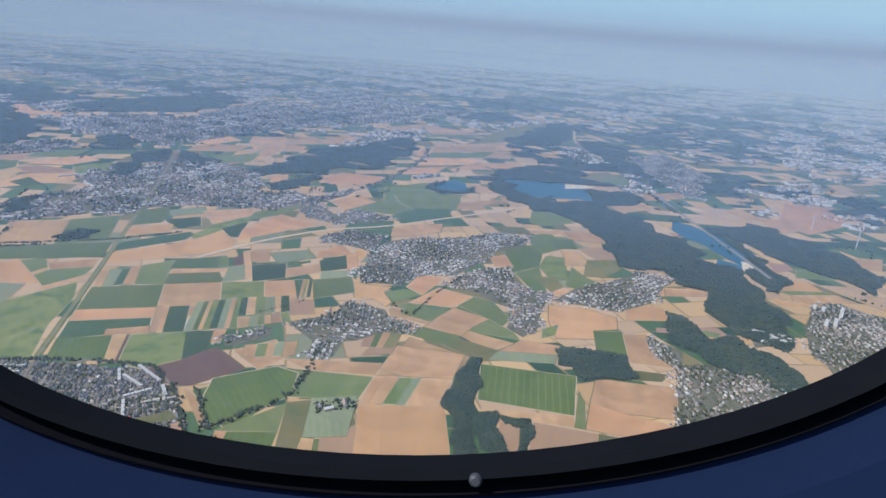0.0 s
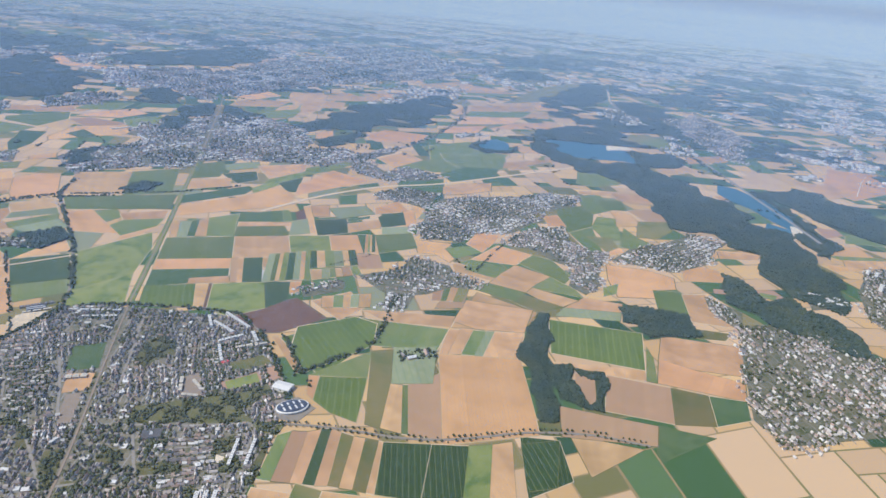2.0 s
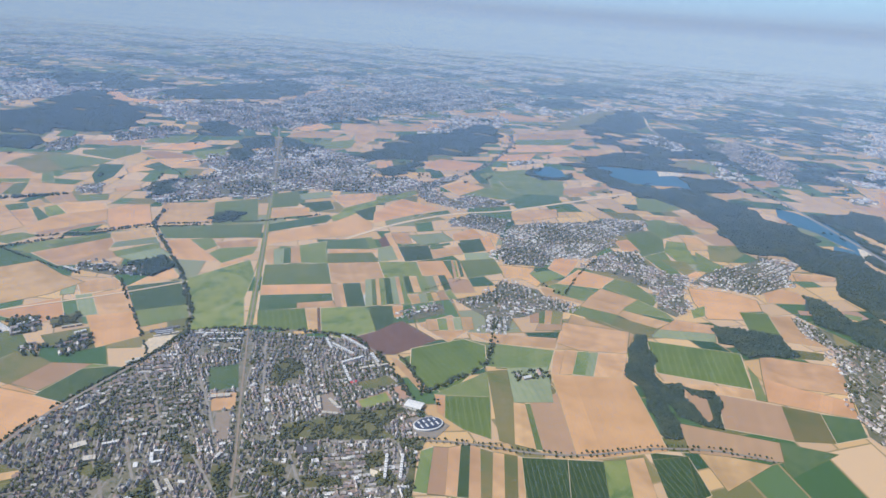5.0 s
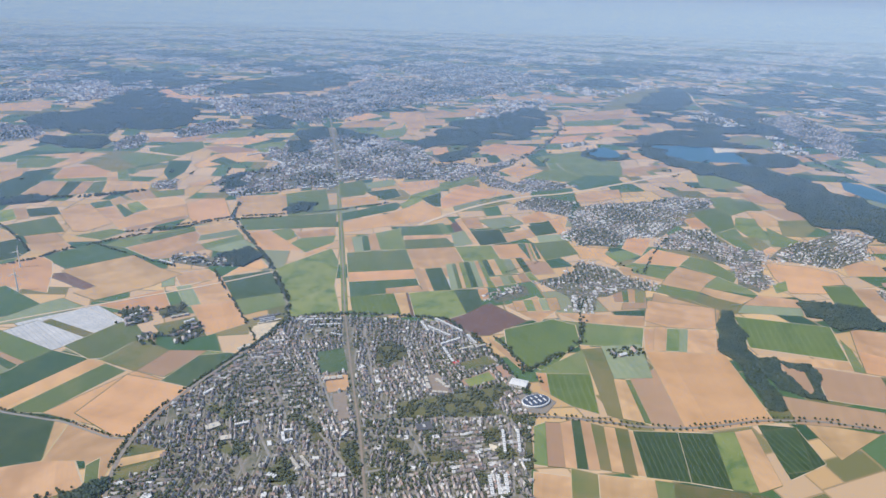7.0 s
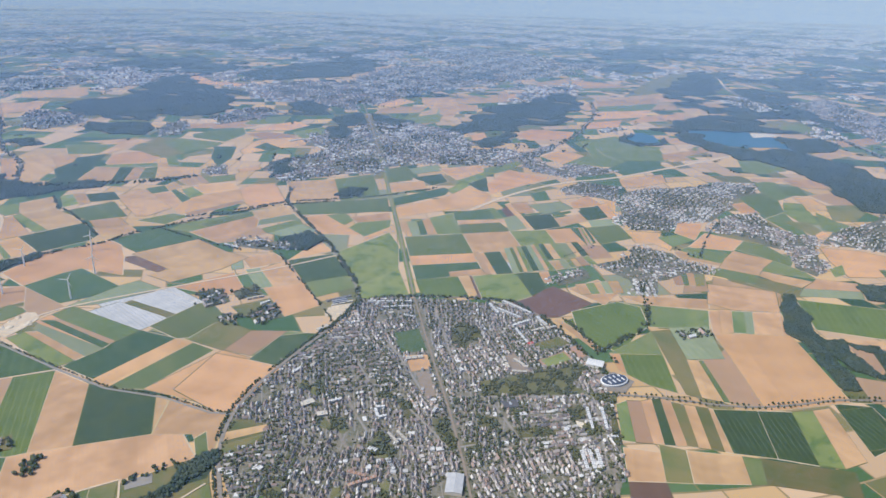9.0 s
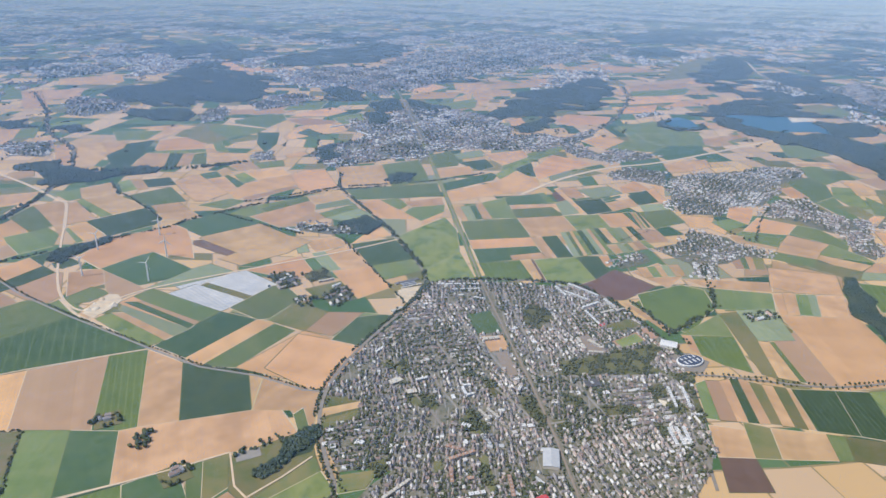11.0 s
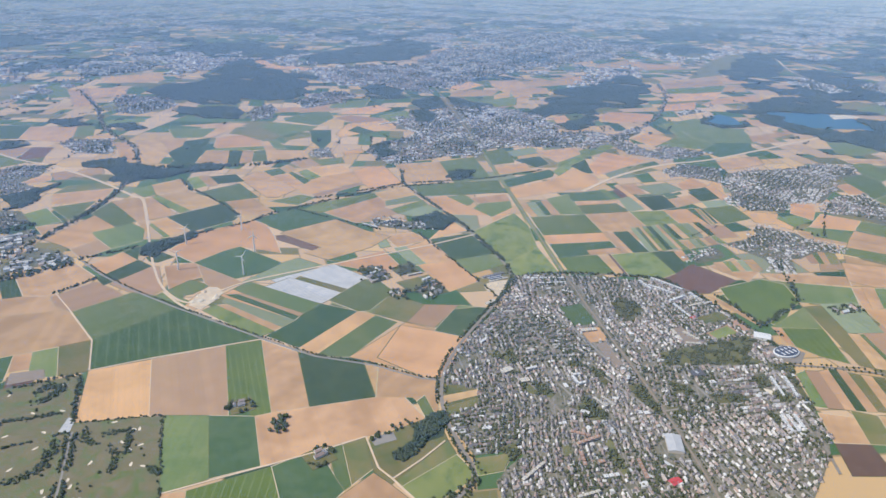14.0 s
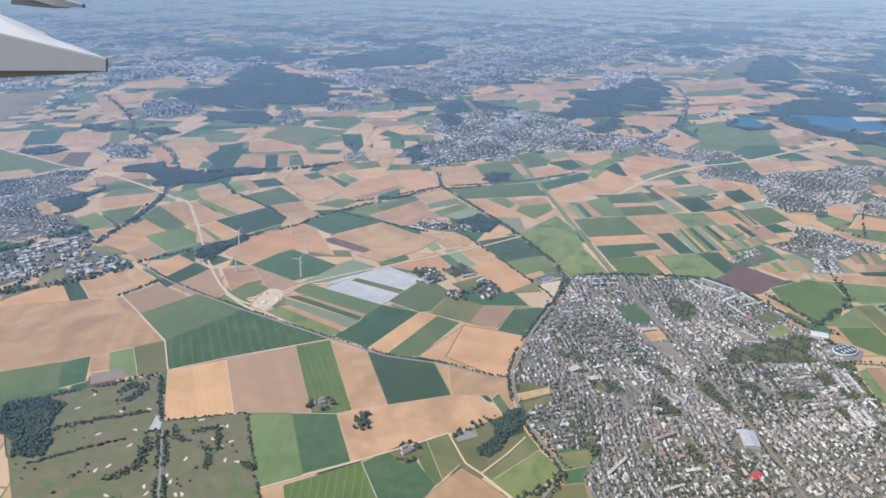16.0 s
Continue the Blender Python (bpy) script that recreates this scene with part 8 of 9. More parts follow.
# ---- haze imitated by fine opaque coloured strands over the plain, closing up with height to the layer's top ----
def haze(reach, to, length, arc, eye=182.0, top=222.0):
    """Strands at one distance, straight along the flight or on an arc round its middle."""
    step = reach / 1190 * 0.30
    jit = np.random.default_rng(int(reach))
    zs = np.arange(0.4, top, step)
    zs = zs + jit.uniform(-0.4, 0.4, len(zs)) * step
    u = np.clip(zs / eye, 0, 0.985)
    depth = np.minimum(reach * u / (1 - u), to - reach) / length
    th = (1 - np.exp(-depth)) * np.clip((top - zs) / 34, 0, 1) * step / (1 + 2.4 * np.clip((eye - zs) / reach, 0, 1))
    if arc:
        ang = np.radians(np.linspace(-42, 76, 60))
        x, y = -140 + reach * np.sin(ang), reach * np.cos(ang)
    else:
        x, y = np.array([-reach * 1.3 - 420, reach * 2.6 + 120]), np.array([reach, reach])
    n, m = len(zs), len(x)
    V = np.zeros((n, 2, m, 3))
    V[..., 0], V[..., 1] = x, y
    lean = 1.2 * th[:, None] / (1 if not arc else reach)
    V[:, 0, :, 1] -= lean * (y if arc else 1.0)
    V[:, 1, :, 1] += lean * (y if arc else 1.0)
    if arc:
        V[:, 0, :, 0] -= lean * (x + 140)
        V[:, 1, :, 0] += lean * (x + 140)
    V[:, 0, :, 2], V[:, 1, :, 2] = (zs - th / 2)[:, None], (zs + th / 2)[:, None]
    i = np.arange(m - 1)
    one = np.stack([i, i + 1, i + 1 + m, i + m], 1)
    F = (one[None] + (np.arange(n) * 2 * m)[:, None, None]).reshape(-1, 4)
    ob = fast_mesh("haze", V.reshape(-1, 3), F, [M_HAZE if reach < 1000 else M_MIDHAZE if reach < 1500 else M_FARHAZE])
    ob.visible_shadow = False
    return tagged(ob, "fine bluish strands standing in for summer haze", "haze", kind="stuff")


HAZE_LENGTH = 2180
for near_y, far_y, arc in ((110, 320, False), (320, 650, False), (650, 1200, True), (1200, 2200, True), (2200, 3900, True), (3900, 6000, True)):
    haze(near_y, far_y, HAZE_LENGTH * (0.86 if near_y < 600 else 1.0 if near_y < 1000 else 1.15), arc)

# ---- hedges and tree belts ----
for key, gap, r, w, skip in (
        ("arc_road", 0.5, 0.75, 0.9, 0.05), ("lane", 0.7, 0.9, 0.8, 0.06), ("village_lane", 1.2, 0.9, 1.2, 0.1), ("west_hedge", 0.9, 0.75, 0.6, 0.12),
        ("curve_road", 1.6, 1.1, 2.0, 0.2), ("north_belt", 0.55, 0.6, 0.8, 0.08), ("east_belt", 0.45, 0.65, 0.7, 0.05), ("mid_belt", 0.45, 0.62, 0.9, 0.08), ("long_belt", 0.7, 0.6, 0.35, 0.06),
        ("stream_west", 0.5, 0.55, 0.5, 0.08), ("stream_east", 0.4, 0.6, 0.6, 0.05), ("golf_clump", 0.22, 0.6, 1.3, 0.1), ("golf_spots", 0.8, 0.6, 0.8, 0.3), ("golf_edge", 0.55, 0.45, 0.4, 0.1), ("golf_top", 0.9, 0.5, 0.4, 0.2),
        ("golf_pond", 0.25, 0.5, 0.9, 0.1), ("golf_pool", 0.25, 0.55, 1.0, 0.1), ("golf_row", 0.25, 0.5, 1.0, 0.1), ("golf_nook", 0.25, 0.6, 0.9, 0.1), ("belt_top", 0.25, 0.65, 1.2, 0.1), ("farm_hedge", 0.9, 0.7, 0.5, 0.1),
        ("west_line", 1.0, 1.0, 1.2, 0.12), ("slant_hedge", 0.9, 0.8, 0.5, 0.1)):
    hedge(LINE[key], gap, r, "hedge", w, skip, len(key) * 7)
for key, gap, r, w, skip in (
        ("motor_trees", 1.8, 1.3, 2.2, 0.15), ("belt_line", 0.8, 1.25, 2.0, 0.06), ("works_line", 0.7, 1.2, 2.2, 0.03), ("works_top", 0.8, 1.3, 2.6, 0.04), ("mid_hedge", 0.9, 0.8, 0.8, 0.12), ("east_lane", 1.3, 0.8, 0.5, 0.2), ("bank_line", 1.0, 0.7, 0.5, 0.15),
        ("farm_line", 1.3, 0.8, 0.5, 0.2), ("road_trees", 1.1, 0.7, 0.6, 0.2), ("creek", 1.4, 0.8, 0.7, 0.2), ("town_line", 1.0, 0.8, 0.8, 0.15),
        ("side_hedge", 0.9, 0.8, 1.5, 0.1), ("low_hedge", 1.0, 0.85, 0.9, 0.1), ("curve_rail", 2.2, 1.1, 2.5, 0.35)):
    hedge(LINE[key], gap, r, "hedge", w, skip, len(key) * 7)
hedge([(p[0] - 1.7, p[1] + 0.9) for p in LINE["ring_road"]], 0.5, 0.55, "hedge", 0.45, 0.08, 63)
hedge([(p[0] + 1.9, p[1] - 1.0) for p in LINE["ring_road"]], 0.8, 0.5, "hedge", 0.5, 0.25, 64)
for side in (-1.9, 1.9):
    hedge([(p[0] + side, p[1]) for p in LINE["rail"] if p[1] < 376], 0.9, 0.42, "hedge", 0.35, 0.35, 28)
ribbon("street", LINE["street_a"], 1.2, 0.27, M_ASPHALT, "grey town street between houses", "street")
ribbon("street", LINE["street_b"], 1.2, 0.27, M_ASPHALT, "grey street at the town's edge", "street")
ribbon("street", LINE["street_c"], 1.0, 0.27, M_ASPHALT, "narrow grey town street", "street")
ribbon("track", LINE["site_road"], 1.6, 0.33, M_DIRT, "sandy track beside a building site", "track")

# ---- single trees along the roads ----


def make_tree(seed, r):
    rng = np.random.default_rng(seed)
    tree = new("tree")
    bm = bmesh.new()
    tube(bm, [(0, 0, 0, 0.14 * r), (0.02, 0.01, 0.6 * r, 0.10 * r), (0.05, 0.0, 1.3 * r, 0.06 * r)], 6)
    for a in (0.3, 2.3, 4.4):
        c, s = math.cos(a), math.sin(a)
        v = [bm.verts.new(p) for p in ((0.04 * r, 0, 0.7 * r), (-0.04 * r, 0, 0.7 * r), (0.5 * r * c, 0.5 * r * s, 1.25 * r))]
        bm.faces.new(v)
    part("trunk", bm, M_BARK, tree)
    V, F = ico()
    P, Q = [], []
    for k in range(9):
        a, e = rng.uniform(0, 6.28), rng.uniform(-0.4, 1.0)
        o = np.array([0.55 * math.cos(a) * (1 - max(e, 0) * 0.6), 0.55 * math.sin(a) * (1 - max(e, 0) * 0.6), 1.25 + 0.55 * e]) * r
        P.append(V * (1 + rng.uniform(-0.3, 0.3, (len(V), 1))) * r * rng.uniform(0.36, 0.55) + o)
        Q.append(F + 12 * k)
    crown = fast_mesh("crown", np.concatenate(P), np.concatenate(Q), [M_LEAF])
    crown.parent = tree
    return tagged(tree, "broadleaf road tree with a round uneven crown", "tree", "trees along the roads")


KINDS = [make_tree(k, r) for k, r in ((1, 0.60), (2, 0.48), (3, 0.72))]
rng = np.random.default_rng(5)
first = [True, True, True]


def plant(x, y, scale=1.0):
    k = int(rng.integers(0, 3))
    m = Matrix.Translation((x, y, 0.05)) @ Matrix.Rotation(rng.uniform(0, 6.28), 4, "Z")
    if first[k]:
        KINDS[k].matrix_world, first[k] = m, False
    else:
        copy_thing(KINDS[k], m)


for key, gap, off in (("south_road", 2.5, 1.5), ("south_road", 3.0, -1.5), ("field_road", 1.7, 1.0), ("forest_road", 3.0, 1.0)):
    for x, y in zip(*along(LINE[key], gap, off)):
        if rng.random() > 0.12:
            plant(x + rng.normal(0, 0.25), y + rng.normal(0, 0.25))

# ---- single houses of the near town ----


def make_house(w, d, h, ridge, chimney):
    house = new("house")
    bm = bmesh.new()
    v = box(bm, -w, -d, 0, w, d, h)
    bm.faces.remove([f for f in bm.faces if all(abs(q.co.z - h) < 1e-6 for q in f.verts)][0])
    a, b = bm.verts.new((-w, 0, ridge)), bm.verts.new((w, 0, ridge))
    bm.faces.new((v[4], a, v[7]))
    bm.faces.new((v[5], v[6], b))
    part("wall", bm, M_WALL_ONE, house)
    bm = bmesh.new()
    e, t = 0.12, 0.07
    low = h - e * (ridge - h) / d
    for s in (-1, 1):
        q = [bm.verts.new(p) for p in ((-w - e, s * (d + e), low), (w + e, s * (d + e), low), (w + e, 0, ridge), (-w - e, 0, ridge))]
        r = [bm.verts.new(p.co + Vector((0, 0, t))) for p in q]
        bm.faces.new(q)
        bm.faces.new(r)
        for i in range(4):
            bm.faces.new((q[i], q[(i + 1) % 4], r[(i + 1) % 4], r[i]))
    roof = part("roof", bm, M_ROOF_ONE, house)
    bm = bmesh.new()
    box(bm, chimney - 0.09, 0.15, ridge - 0.4, chimney + 0.09, 0.33, ridge + 0.28)
    part("chimney", bm, M_WALL_ONE, roof)
    for s in (-1, 1):
        for i in (-0.5, 0.5):
            bm = bmesh.new()
            box(bm, i * w - 0.13, s * d - 0.02, h * 0.35, i * w + 0.13, s * d + 0.02, h * 0.75)
            part("window", bm, M_DARKGLASS, house)
    return tagged(house, "small gabled house with a tiled roof in the town", "house", "houses of the near town")


MODELS = [make_house(*v) for v in ((0.68, 0.50, 0.62, 1.05, 0.3), (0.80, 0.55, 0.66, 1.15, -0.4), (0.58, 0.48, 0.60, 1.0, 0.2), (1.05, 0.50, 0.75, 1.15, 0.6), (0.70, 0.58, 0.75, 1.2, 0.0))]
put = [False] * len(MODELS)
OWN.sort(key=lambda o: o[1])
for i, (x, y, a) in enumerate(OWN):
    k = int(rng.integers(0, len(MODELS)))
    m = Matrix.Translation((x, y, 0.15)) @ Matrix.Rotation(a, 4, "Z")
    if not put[k]:
        MODELS[k].matrix_world, put[k] = m, True
    else:
        copy_thing(MODELS[k], m)

# ---- wind turbines ----


def make_turbine(h, blade, turn, spin):
    t = new("wind_turbine")
    bm = bmesh.new()
    tube(bm, [(0, 0, 0, 0.52), (0, 0, h * 0.5, 0.42), (0, 0, h, 0.30)], 14)
    part("tower", bm, M_WHITE, t)
    bm = bmesh.new()
    tube(bm, [(0, 0, -0.7, 0.25), (0, 0, -0.3, 0.36), (0, 0, 0.9, 0.36), (0, 0, 1.4, 0.22)], 10)
    bmesh.ops.transform(bm, matrix=Matrix.Translation((0, 0.3, h + 0.2)) @ Matrix.Rotation(radians(-90), 4, "X"), verts=bm.verts)
    part("nacelle", bm, M_WHITE, t)
    bm = bmesh.new()
    tube(bm, [(0, 0, 0, 0.32), (0, 0, 0.35, 0.28), (0, 0, 0.65, 0.06)], 10)
    bmesh.ops.transform(bm, matrix=Matrix.Translation((0, -0.35, h + 0.2)) @ Matrix.Rotation(radians(90), 4, "X"), verts=bm.verts)
    hub = part("hub", bm, M_WHITE, t)
    for i in range(3):
        bm = bmesh.new()
        rings = [(0.2, 0.14, 0.14), (blade * 0.2, 0.38, 0.12), (blade * 0.6, 0.24, 0.07), (blade, 0.06, 0.02)]
        loops = [[bm.verts.new((cx * c, th * s, z)) for c, s in ((1, 0), (0.2, 1), (-0.6, 0), (0.2, -1))] for z, cx, th in rings]
        for a, b in zip(loops, loops[1:]):
            for k in range(4):
                bm.faces.new((a[k], a[(k + 1) % 4], b[(k + 1) % 4], b[k]))
        bm.faces.new(loops[0][::-1])
        bm.faces.new(loops[-1])
        bmesh.ops.transform(bm, matrix=Matrix.Translation((0, -0.65, h + 0.2)) @ Matrix.Rotation(radians(spin + 120 * i), 4, "Y"), verts=bm.verts)
        part("blade", bm, M_WHITE, hub)
    t.rotation_euler = (0, 0, radians(turn))
    return tagged(t, "tall white three-bladed wind turbine standing in a field", "wind turbine", "wind turbines")


for x, y, h, b, spin in ((-296.7, 494.9, 11.8, 5.2, 15), (-333.7, 472.8, 11.8, 5.2, 40), (-285.4, 450.7, 12.0, 5.2, 5), (-332.6, 428.1, 12.4, 5.2, 62), (-290.7, 412.7, 12.6, 5.4, 35),
                         (675.1, 569.9, 16.0, 9.0, 20), (662.6, 500.1, 19.0, 10.0, 50)):
    t = make_turbine(h, b, -8, spin)
    t.location = (x, y, 0.1)

# ---- sports ground and halls beside the town ----
tagged(slab("town_field", AREA["town_field"], 0.23, CROP["beet"]), "dark green walled field inside the town", "field", kind="structure")
tagged(slab("allotments", AREA["allot_a"], 0.22, CROP["stubble"]), "straw-coloured allotment strip at the town's edge", "plot", kind="structure")
tagged(slab("allotments", AREA["allot_b"], 0.22, CROP["meadow"]), "dry olive allotment strip at the town's edge", "plot", kind="structure")
tagged(slab("yard", AREA["grove_yard"], 0.235, CROP["brown"]), "bare reddish clearing among dark trees", "clearing", kind="structure")
tagged(slab("yard", AREA["pond_yard"], 0.235, M_RAIL), "grey-brown rough ground among trees", "yard", kind="structure")
tagged(slab("yard", AREA["white_plots"], 0.265, CROP["fleece"]), "plot of white covered rows at the golf course", "plot", kind="structure")
tagged(slab("yard", AREA["sheds_yard"], 0.265, M_STREET), "grey paved yard beside trees", "yard", kind="structure")
tagged(slab("yard", AREA["store_yard"], 0.255, CROP["meadow"]), "gravelly storage yard with weeds", "yard", kind="structure")
tagged(slab("farm_plots", AREA["farm_plots"], 0.250, CROP["pale"]), "grey-green nursery plots round a farm", "plot", kind="structure")
tagged(slab("running_track", AREA["sports_red"], 0.255, M_CINDER), "red running track beside the woods", "track", kind="structure")
tagged(slab("sports_pitch", AREA["sports_green"], 0.262, CROP["green"]), "green sports pitch inside a red track", "pitch", kind="structure")
tagged(slab("tennis_court", AREA["clay_courts"], 0.255, M_CINDER), "red clay courts between trees", "court", kind="structure")
tagged(slab("gravel_lot", AREA["gravel_lot"], 0.23, M_RAIL), "grey gravel lot beside the railway", "plot", kind="structure")
tagged(slab("school_yard", AREA["school_yard"], 0.23, M_RAIL), "pale gravelled school yard between low blocks", "yard", kind="structure")
tagged(slab("sand_court", AREA["sand_court"], 0.23, M_SAND), "small orange sand court between trees", "court", kind="structure")
tagged(slab("store_lot", AREA["store_lot"], 0.28, CROP["dirt"]), "bare pale sand lot beside the road", "plot", kind="structure")
tagged(slab("sand_lot", AREA["sand_lot"], 0.23, CROP["stubble"]), "bare sandy building plot in the town", "plot", kind="structure")
tagged(slab("cinder_track", [(p[0] + (p[0] + 30) * 0.0, p[1]) for p in AREA["pitch"]], 0.21, M_CINDER), "reddish cinder track round a sports pitch", "track", kind="structure")
c0 = np.mean(AREA["pitch"], 0)
tagged(slab("sports_pitch", [tuple(c0 + (np.array(p) - c0) * 0.82) for p in AREA["pitch"]], 0.24, CROP["lush"]), "bright green mown sports pitch", "pitch", kind="structure")
tagged(slab("sports_pitch", AREA["old_pitch"], 0.23, CROP["meadow"]), "worn olive training pitch", "pitch", kind="structure")
tagged(slab("tennis_court", AREA["court"], 0.25, M_TILE), "red clay tennis courts side by side", "court", kind="structure")
tagged(slab("green", AREA["ring_green"], 0.25, CROP["meadow"]), "yellow-green lawn at the ring road", "lawn", kind="structure")
tagged(slab("forecourt", AREA["round_hall"], 0.22, M_ASPHALT), "paved forecourt of a round hall", "pavement", kind="structure")


def oval(bm, rx, ry, z0, z1, n=40, top=1.0):
    lo = [bm.verts.new((rx * math.cos(2 * math.pi * i / n), ry * math.sin(2 * math.pi * i / n), z0)) for i in range(n)]
    hi = [bm.verts.new((top * rx * math.cos(2 * math.pi * i / n), top * ry * math.sin(2 * math.pi * i / n), z1)) for i in range(n)]
    for i in range(n):
        bm.faces.new((lo[i], lo[(i + 1) % n], hi[(i + 1) % n], hi[i]))
    bm.faces.new(hi)


arena = new("round_hall")
bm = bmesh.new()
oval(bm, 7.4, 5.0, 0.0, 0.9)
part("wall", bm, M_PALE, arena)
bm = bmesh.new()
oval(bm, 7.6, 5.2, 0.9, 1.2, top=0.94)
roof = part("roof_rim", bm, M_WHITE, arena, "pale sheet-metal roof rim")
bm = bmesh.new()
oval(bm, 6.9, 4.65, 1.21, 1.5, top=0.92)
roof = part("roof", bm, M_DARKGLASS, arena, "dark blue-grey roof")
for i in range(4):
    for j, l in ((-1, 2.2), (1, 1.5)):
        bm = bmesh.new()
        x = -4.2 + 2.7 * i
        box(bm, x - 0.42, j * 1.7 - l * 0.6, 1.5, x + 0.42, j * 1.7 + l * 0.6, 1.65)
        part("skylight", bm, M_WHITE, roof, "white raised skylight")
arena.matrix_world = pose(-7.5, 260.5, 0.2, 0, 0, 12)
tagged(arena, "oval sports hall with dark roof and white skylights", "hall")


def make_barn(w, d, h, ridge, roof_mat, label, name="barn"):
    barn = new(name)
    bm = bmesh.new()
    v = box(bm, -w, -d, 0, w, d, h)
    bm.faces.remove([f for f in bm.faces if all(abs(q.co.z - h) < 1e-6 for q in f.verts)][0])
    a, b = bm.verts.new((-w, 0, ridge)), bm.verts.new((w, 0, ridge))
    bm.faces.new((v[4], a, v[7]))
    bm.faces.new((v[5], v[6], b))
    part("wall", bm, M_WALL_ONE, barn)
    for s in (-1, 1):
        bm = bmesh.new()
        q = [bm.verts.new(p) for p in ((-w - 0.15, s * (d + 0.15), h - 0.08), (w + 0.15, s * (d + 0.15), h - 0.08), (w + 0.15, 0, ridge), (-w - 0.15, 0, ridge))]
        r = [bm.verts.new(p.co + Vector((0, 0, 0.09))) for p in q]
        bm.faces.new(q)
        bm.faces.new(r)
        for i in range(4):
            bm.faces.new((q[i], q[(i + 1) % 4], r[(i + 1) % 4], r[i]))
        part("roof_slope", bm, roof_mat, barn)
    bm = bmesh.new()
    box(bm, w - 0.03, -0.4, 0, w + 0.03, 0.4, h * 0.8)
    part("gate", bm, M_DARKGLASS, barn)
    return tagged(barn, label, "barn")


make_barn(4.2, 3.0, 1.6, 2.0, M_WHITE, "long white flat-pitched hall beside the courts", "hall").matrix_world = pose(-10.0, 277.0, 0.16, 0, 0, -35)


def farmstead(x, y, turn, sizes, trees=14, seed=1):
    """A farm: barns round a yard, and old trees about it."""
    r = np.random.default_rng(seed)
    c, s = math.cos(radians(turn)), math.sin(radians(turn))
    for u, v, w, d, rot in sizes:
        b = make_barn(w, d, 1.0, 1.0 + d * 0.75, M_ROOF_ONE, "farm barn with a gabled tiled roof at the yard")
        b.matrix_world = pose(x + u * c - v * s, y + u * s + v * c, 0.3, 0, 0, turn + rot)
    R = max(max(abs(a[0]), abs(a[1])) for a in sizes) + 2.6
    tagged(slab("farmyard", [(x + R * p * c - R * q * s, y + R * p * s + R * q * c) for p, q in ((-1, -1), (1, -1), (1, 1), (-1, 1))], 0.24 + 0.0005 * seed, CROP["meadow"]), "trodden yard and garden of a farm", "farmyard", kind="structure")
    a = r.uniform(0, 6.28, trees)
    d = R * r.uniform(0.75, 1.2, trees)
    clumps("farm_trees", x + d * np.cos(a), y + d * np.sin(a), r.uniform(0.6, 1.3, trees), M_LEAF, "old broadleaf trees round a farm", "trees", 1.15, r, 0.1)


farmstead(-283.5, 267.5, 15, ((0, 0, 1.6, 0.8, 0), (0.5, 2.6, 1.2, 0.7, 0), (-2.8, 1.0, 0.9, 0.6, 90)), 12, 1)
farmstead(-250.5, 225.5, 25, ((0, 0, 2.0, 0.9, 0), (1.0, 2.8, 1.5, 0.7, 0), (3.0, 0.5, 1.3, 0.7, 90)), 10, 2)
make_barn(2.4, 1.0, 1.1, 1.9, M_WHITE, "white farm hall among nursery plots").matrix_world = pose(57.0, 293.5, 0.3, 0, 0, 12)
make_barn(2.8, 1.0, 1.0, 1.8, M_ROOF_ONE, "long farm barn with a tiled roof among nursery plots").matrix_world = pose(66.0, 297.0, 0.3, 0, 0, 84)
make_barn(1.5, 0.8, 1.0, 1.6, M_ROOF_ONE, "small farm barn with a tiled roof among nursery plots").matrix_world = pose(53.0, 296.5, 0.3, 0, 0, 102)
rw = np.random.default_rng(9)
clumps("farm_trees", 51 + rw.uniform(0, 20, 90), 292 + rw.uniform(0, 10, 90), rw.uniform(0.35, 0.9, 90), M_LEAF, "dark trees round a farm among plots", "trees", 1.15, rw, 0.1)
rw = np.random.default_rng(8)
clumps("copse", -266.0 + rw.normal(0, 1.8, 24), 251.0 + rw.normal(0, 2.6, 24), rw.uniform(0.8, 1.4, 24), M_LEAF, "small dark copse in a stubble field", "trees", 1.1, rw, 0.1)
for k, (key, n) in enumerate((("farm_a", 9), ("farm_b", 12), ("farm_c", 5))):
    poly = np.array(AREA[key])
    r = np.random.default_rng(30 + k)
    lo, hi = poly.min(0), poly.max(0)
    got = 0
    while got < n:
        x, y = r.uniform(lo, hi)
        if inside(np.array([x]), np.array([y]), poly)[0]:
            make_barn(r.uniform(1.0, 2.2), r.uniform(0.6, 0.95), 0.9, r.uniform(1.4, 1.8), M_ROOF_ONE, "farm barn with a gabled tiled roof").matrix_world = pose(x, y, 0.1, 0, 0, 20 + 90 * int(r.integers(0, 2)))
            got += 1
    m = 22
    mid = (lo + hi) / 2
    X, Y = r.normal(mid[0], (hi[0] - lo[0]) * 0.3, m), r.normal(mid[1], (hi[1] - lo[1]) * 0.3, m)
    clumps("farm_trees", X[:m], Y[:m], r.uniform(0.6, 1.4, m), M_LEAF, "dark trees round farm buildings", "trees", 1.15, r, 0.1)
greenhouse = new("greenhouse")
for i in range(5):
    bm = bmesh.new()
    v = box(bm, -4.6, -2.6 + 1.1 * i, 0, 4.6, -1.55 + 1.1 * i, 0.7)
    bmesh.ops.bevel(bm, geom=[e for e in bm.edges if all(q.co.z > 0.6 for q in e.verts) and abs(e.verts[0].co.x - e.verts[1].co.x) > 1], offset=0.25, segments=2, affect="EDGES")
    part("bay", bm, M_HALL if i % 2 else M_DARKGLASS, greenhouse)
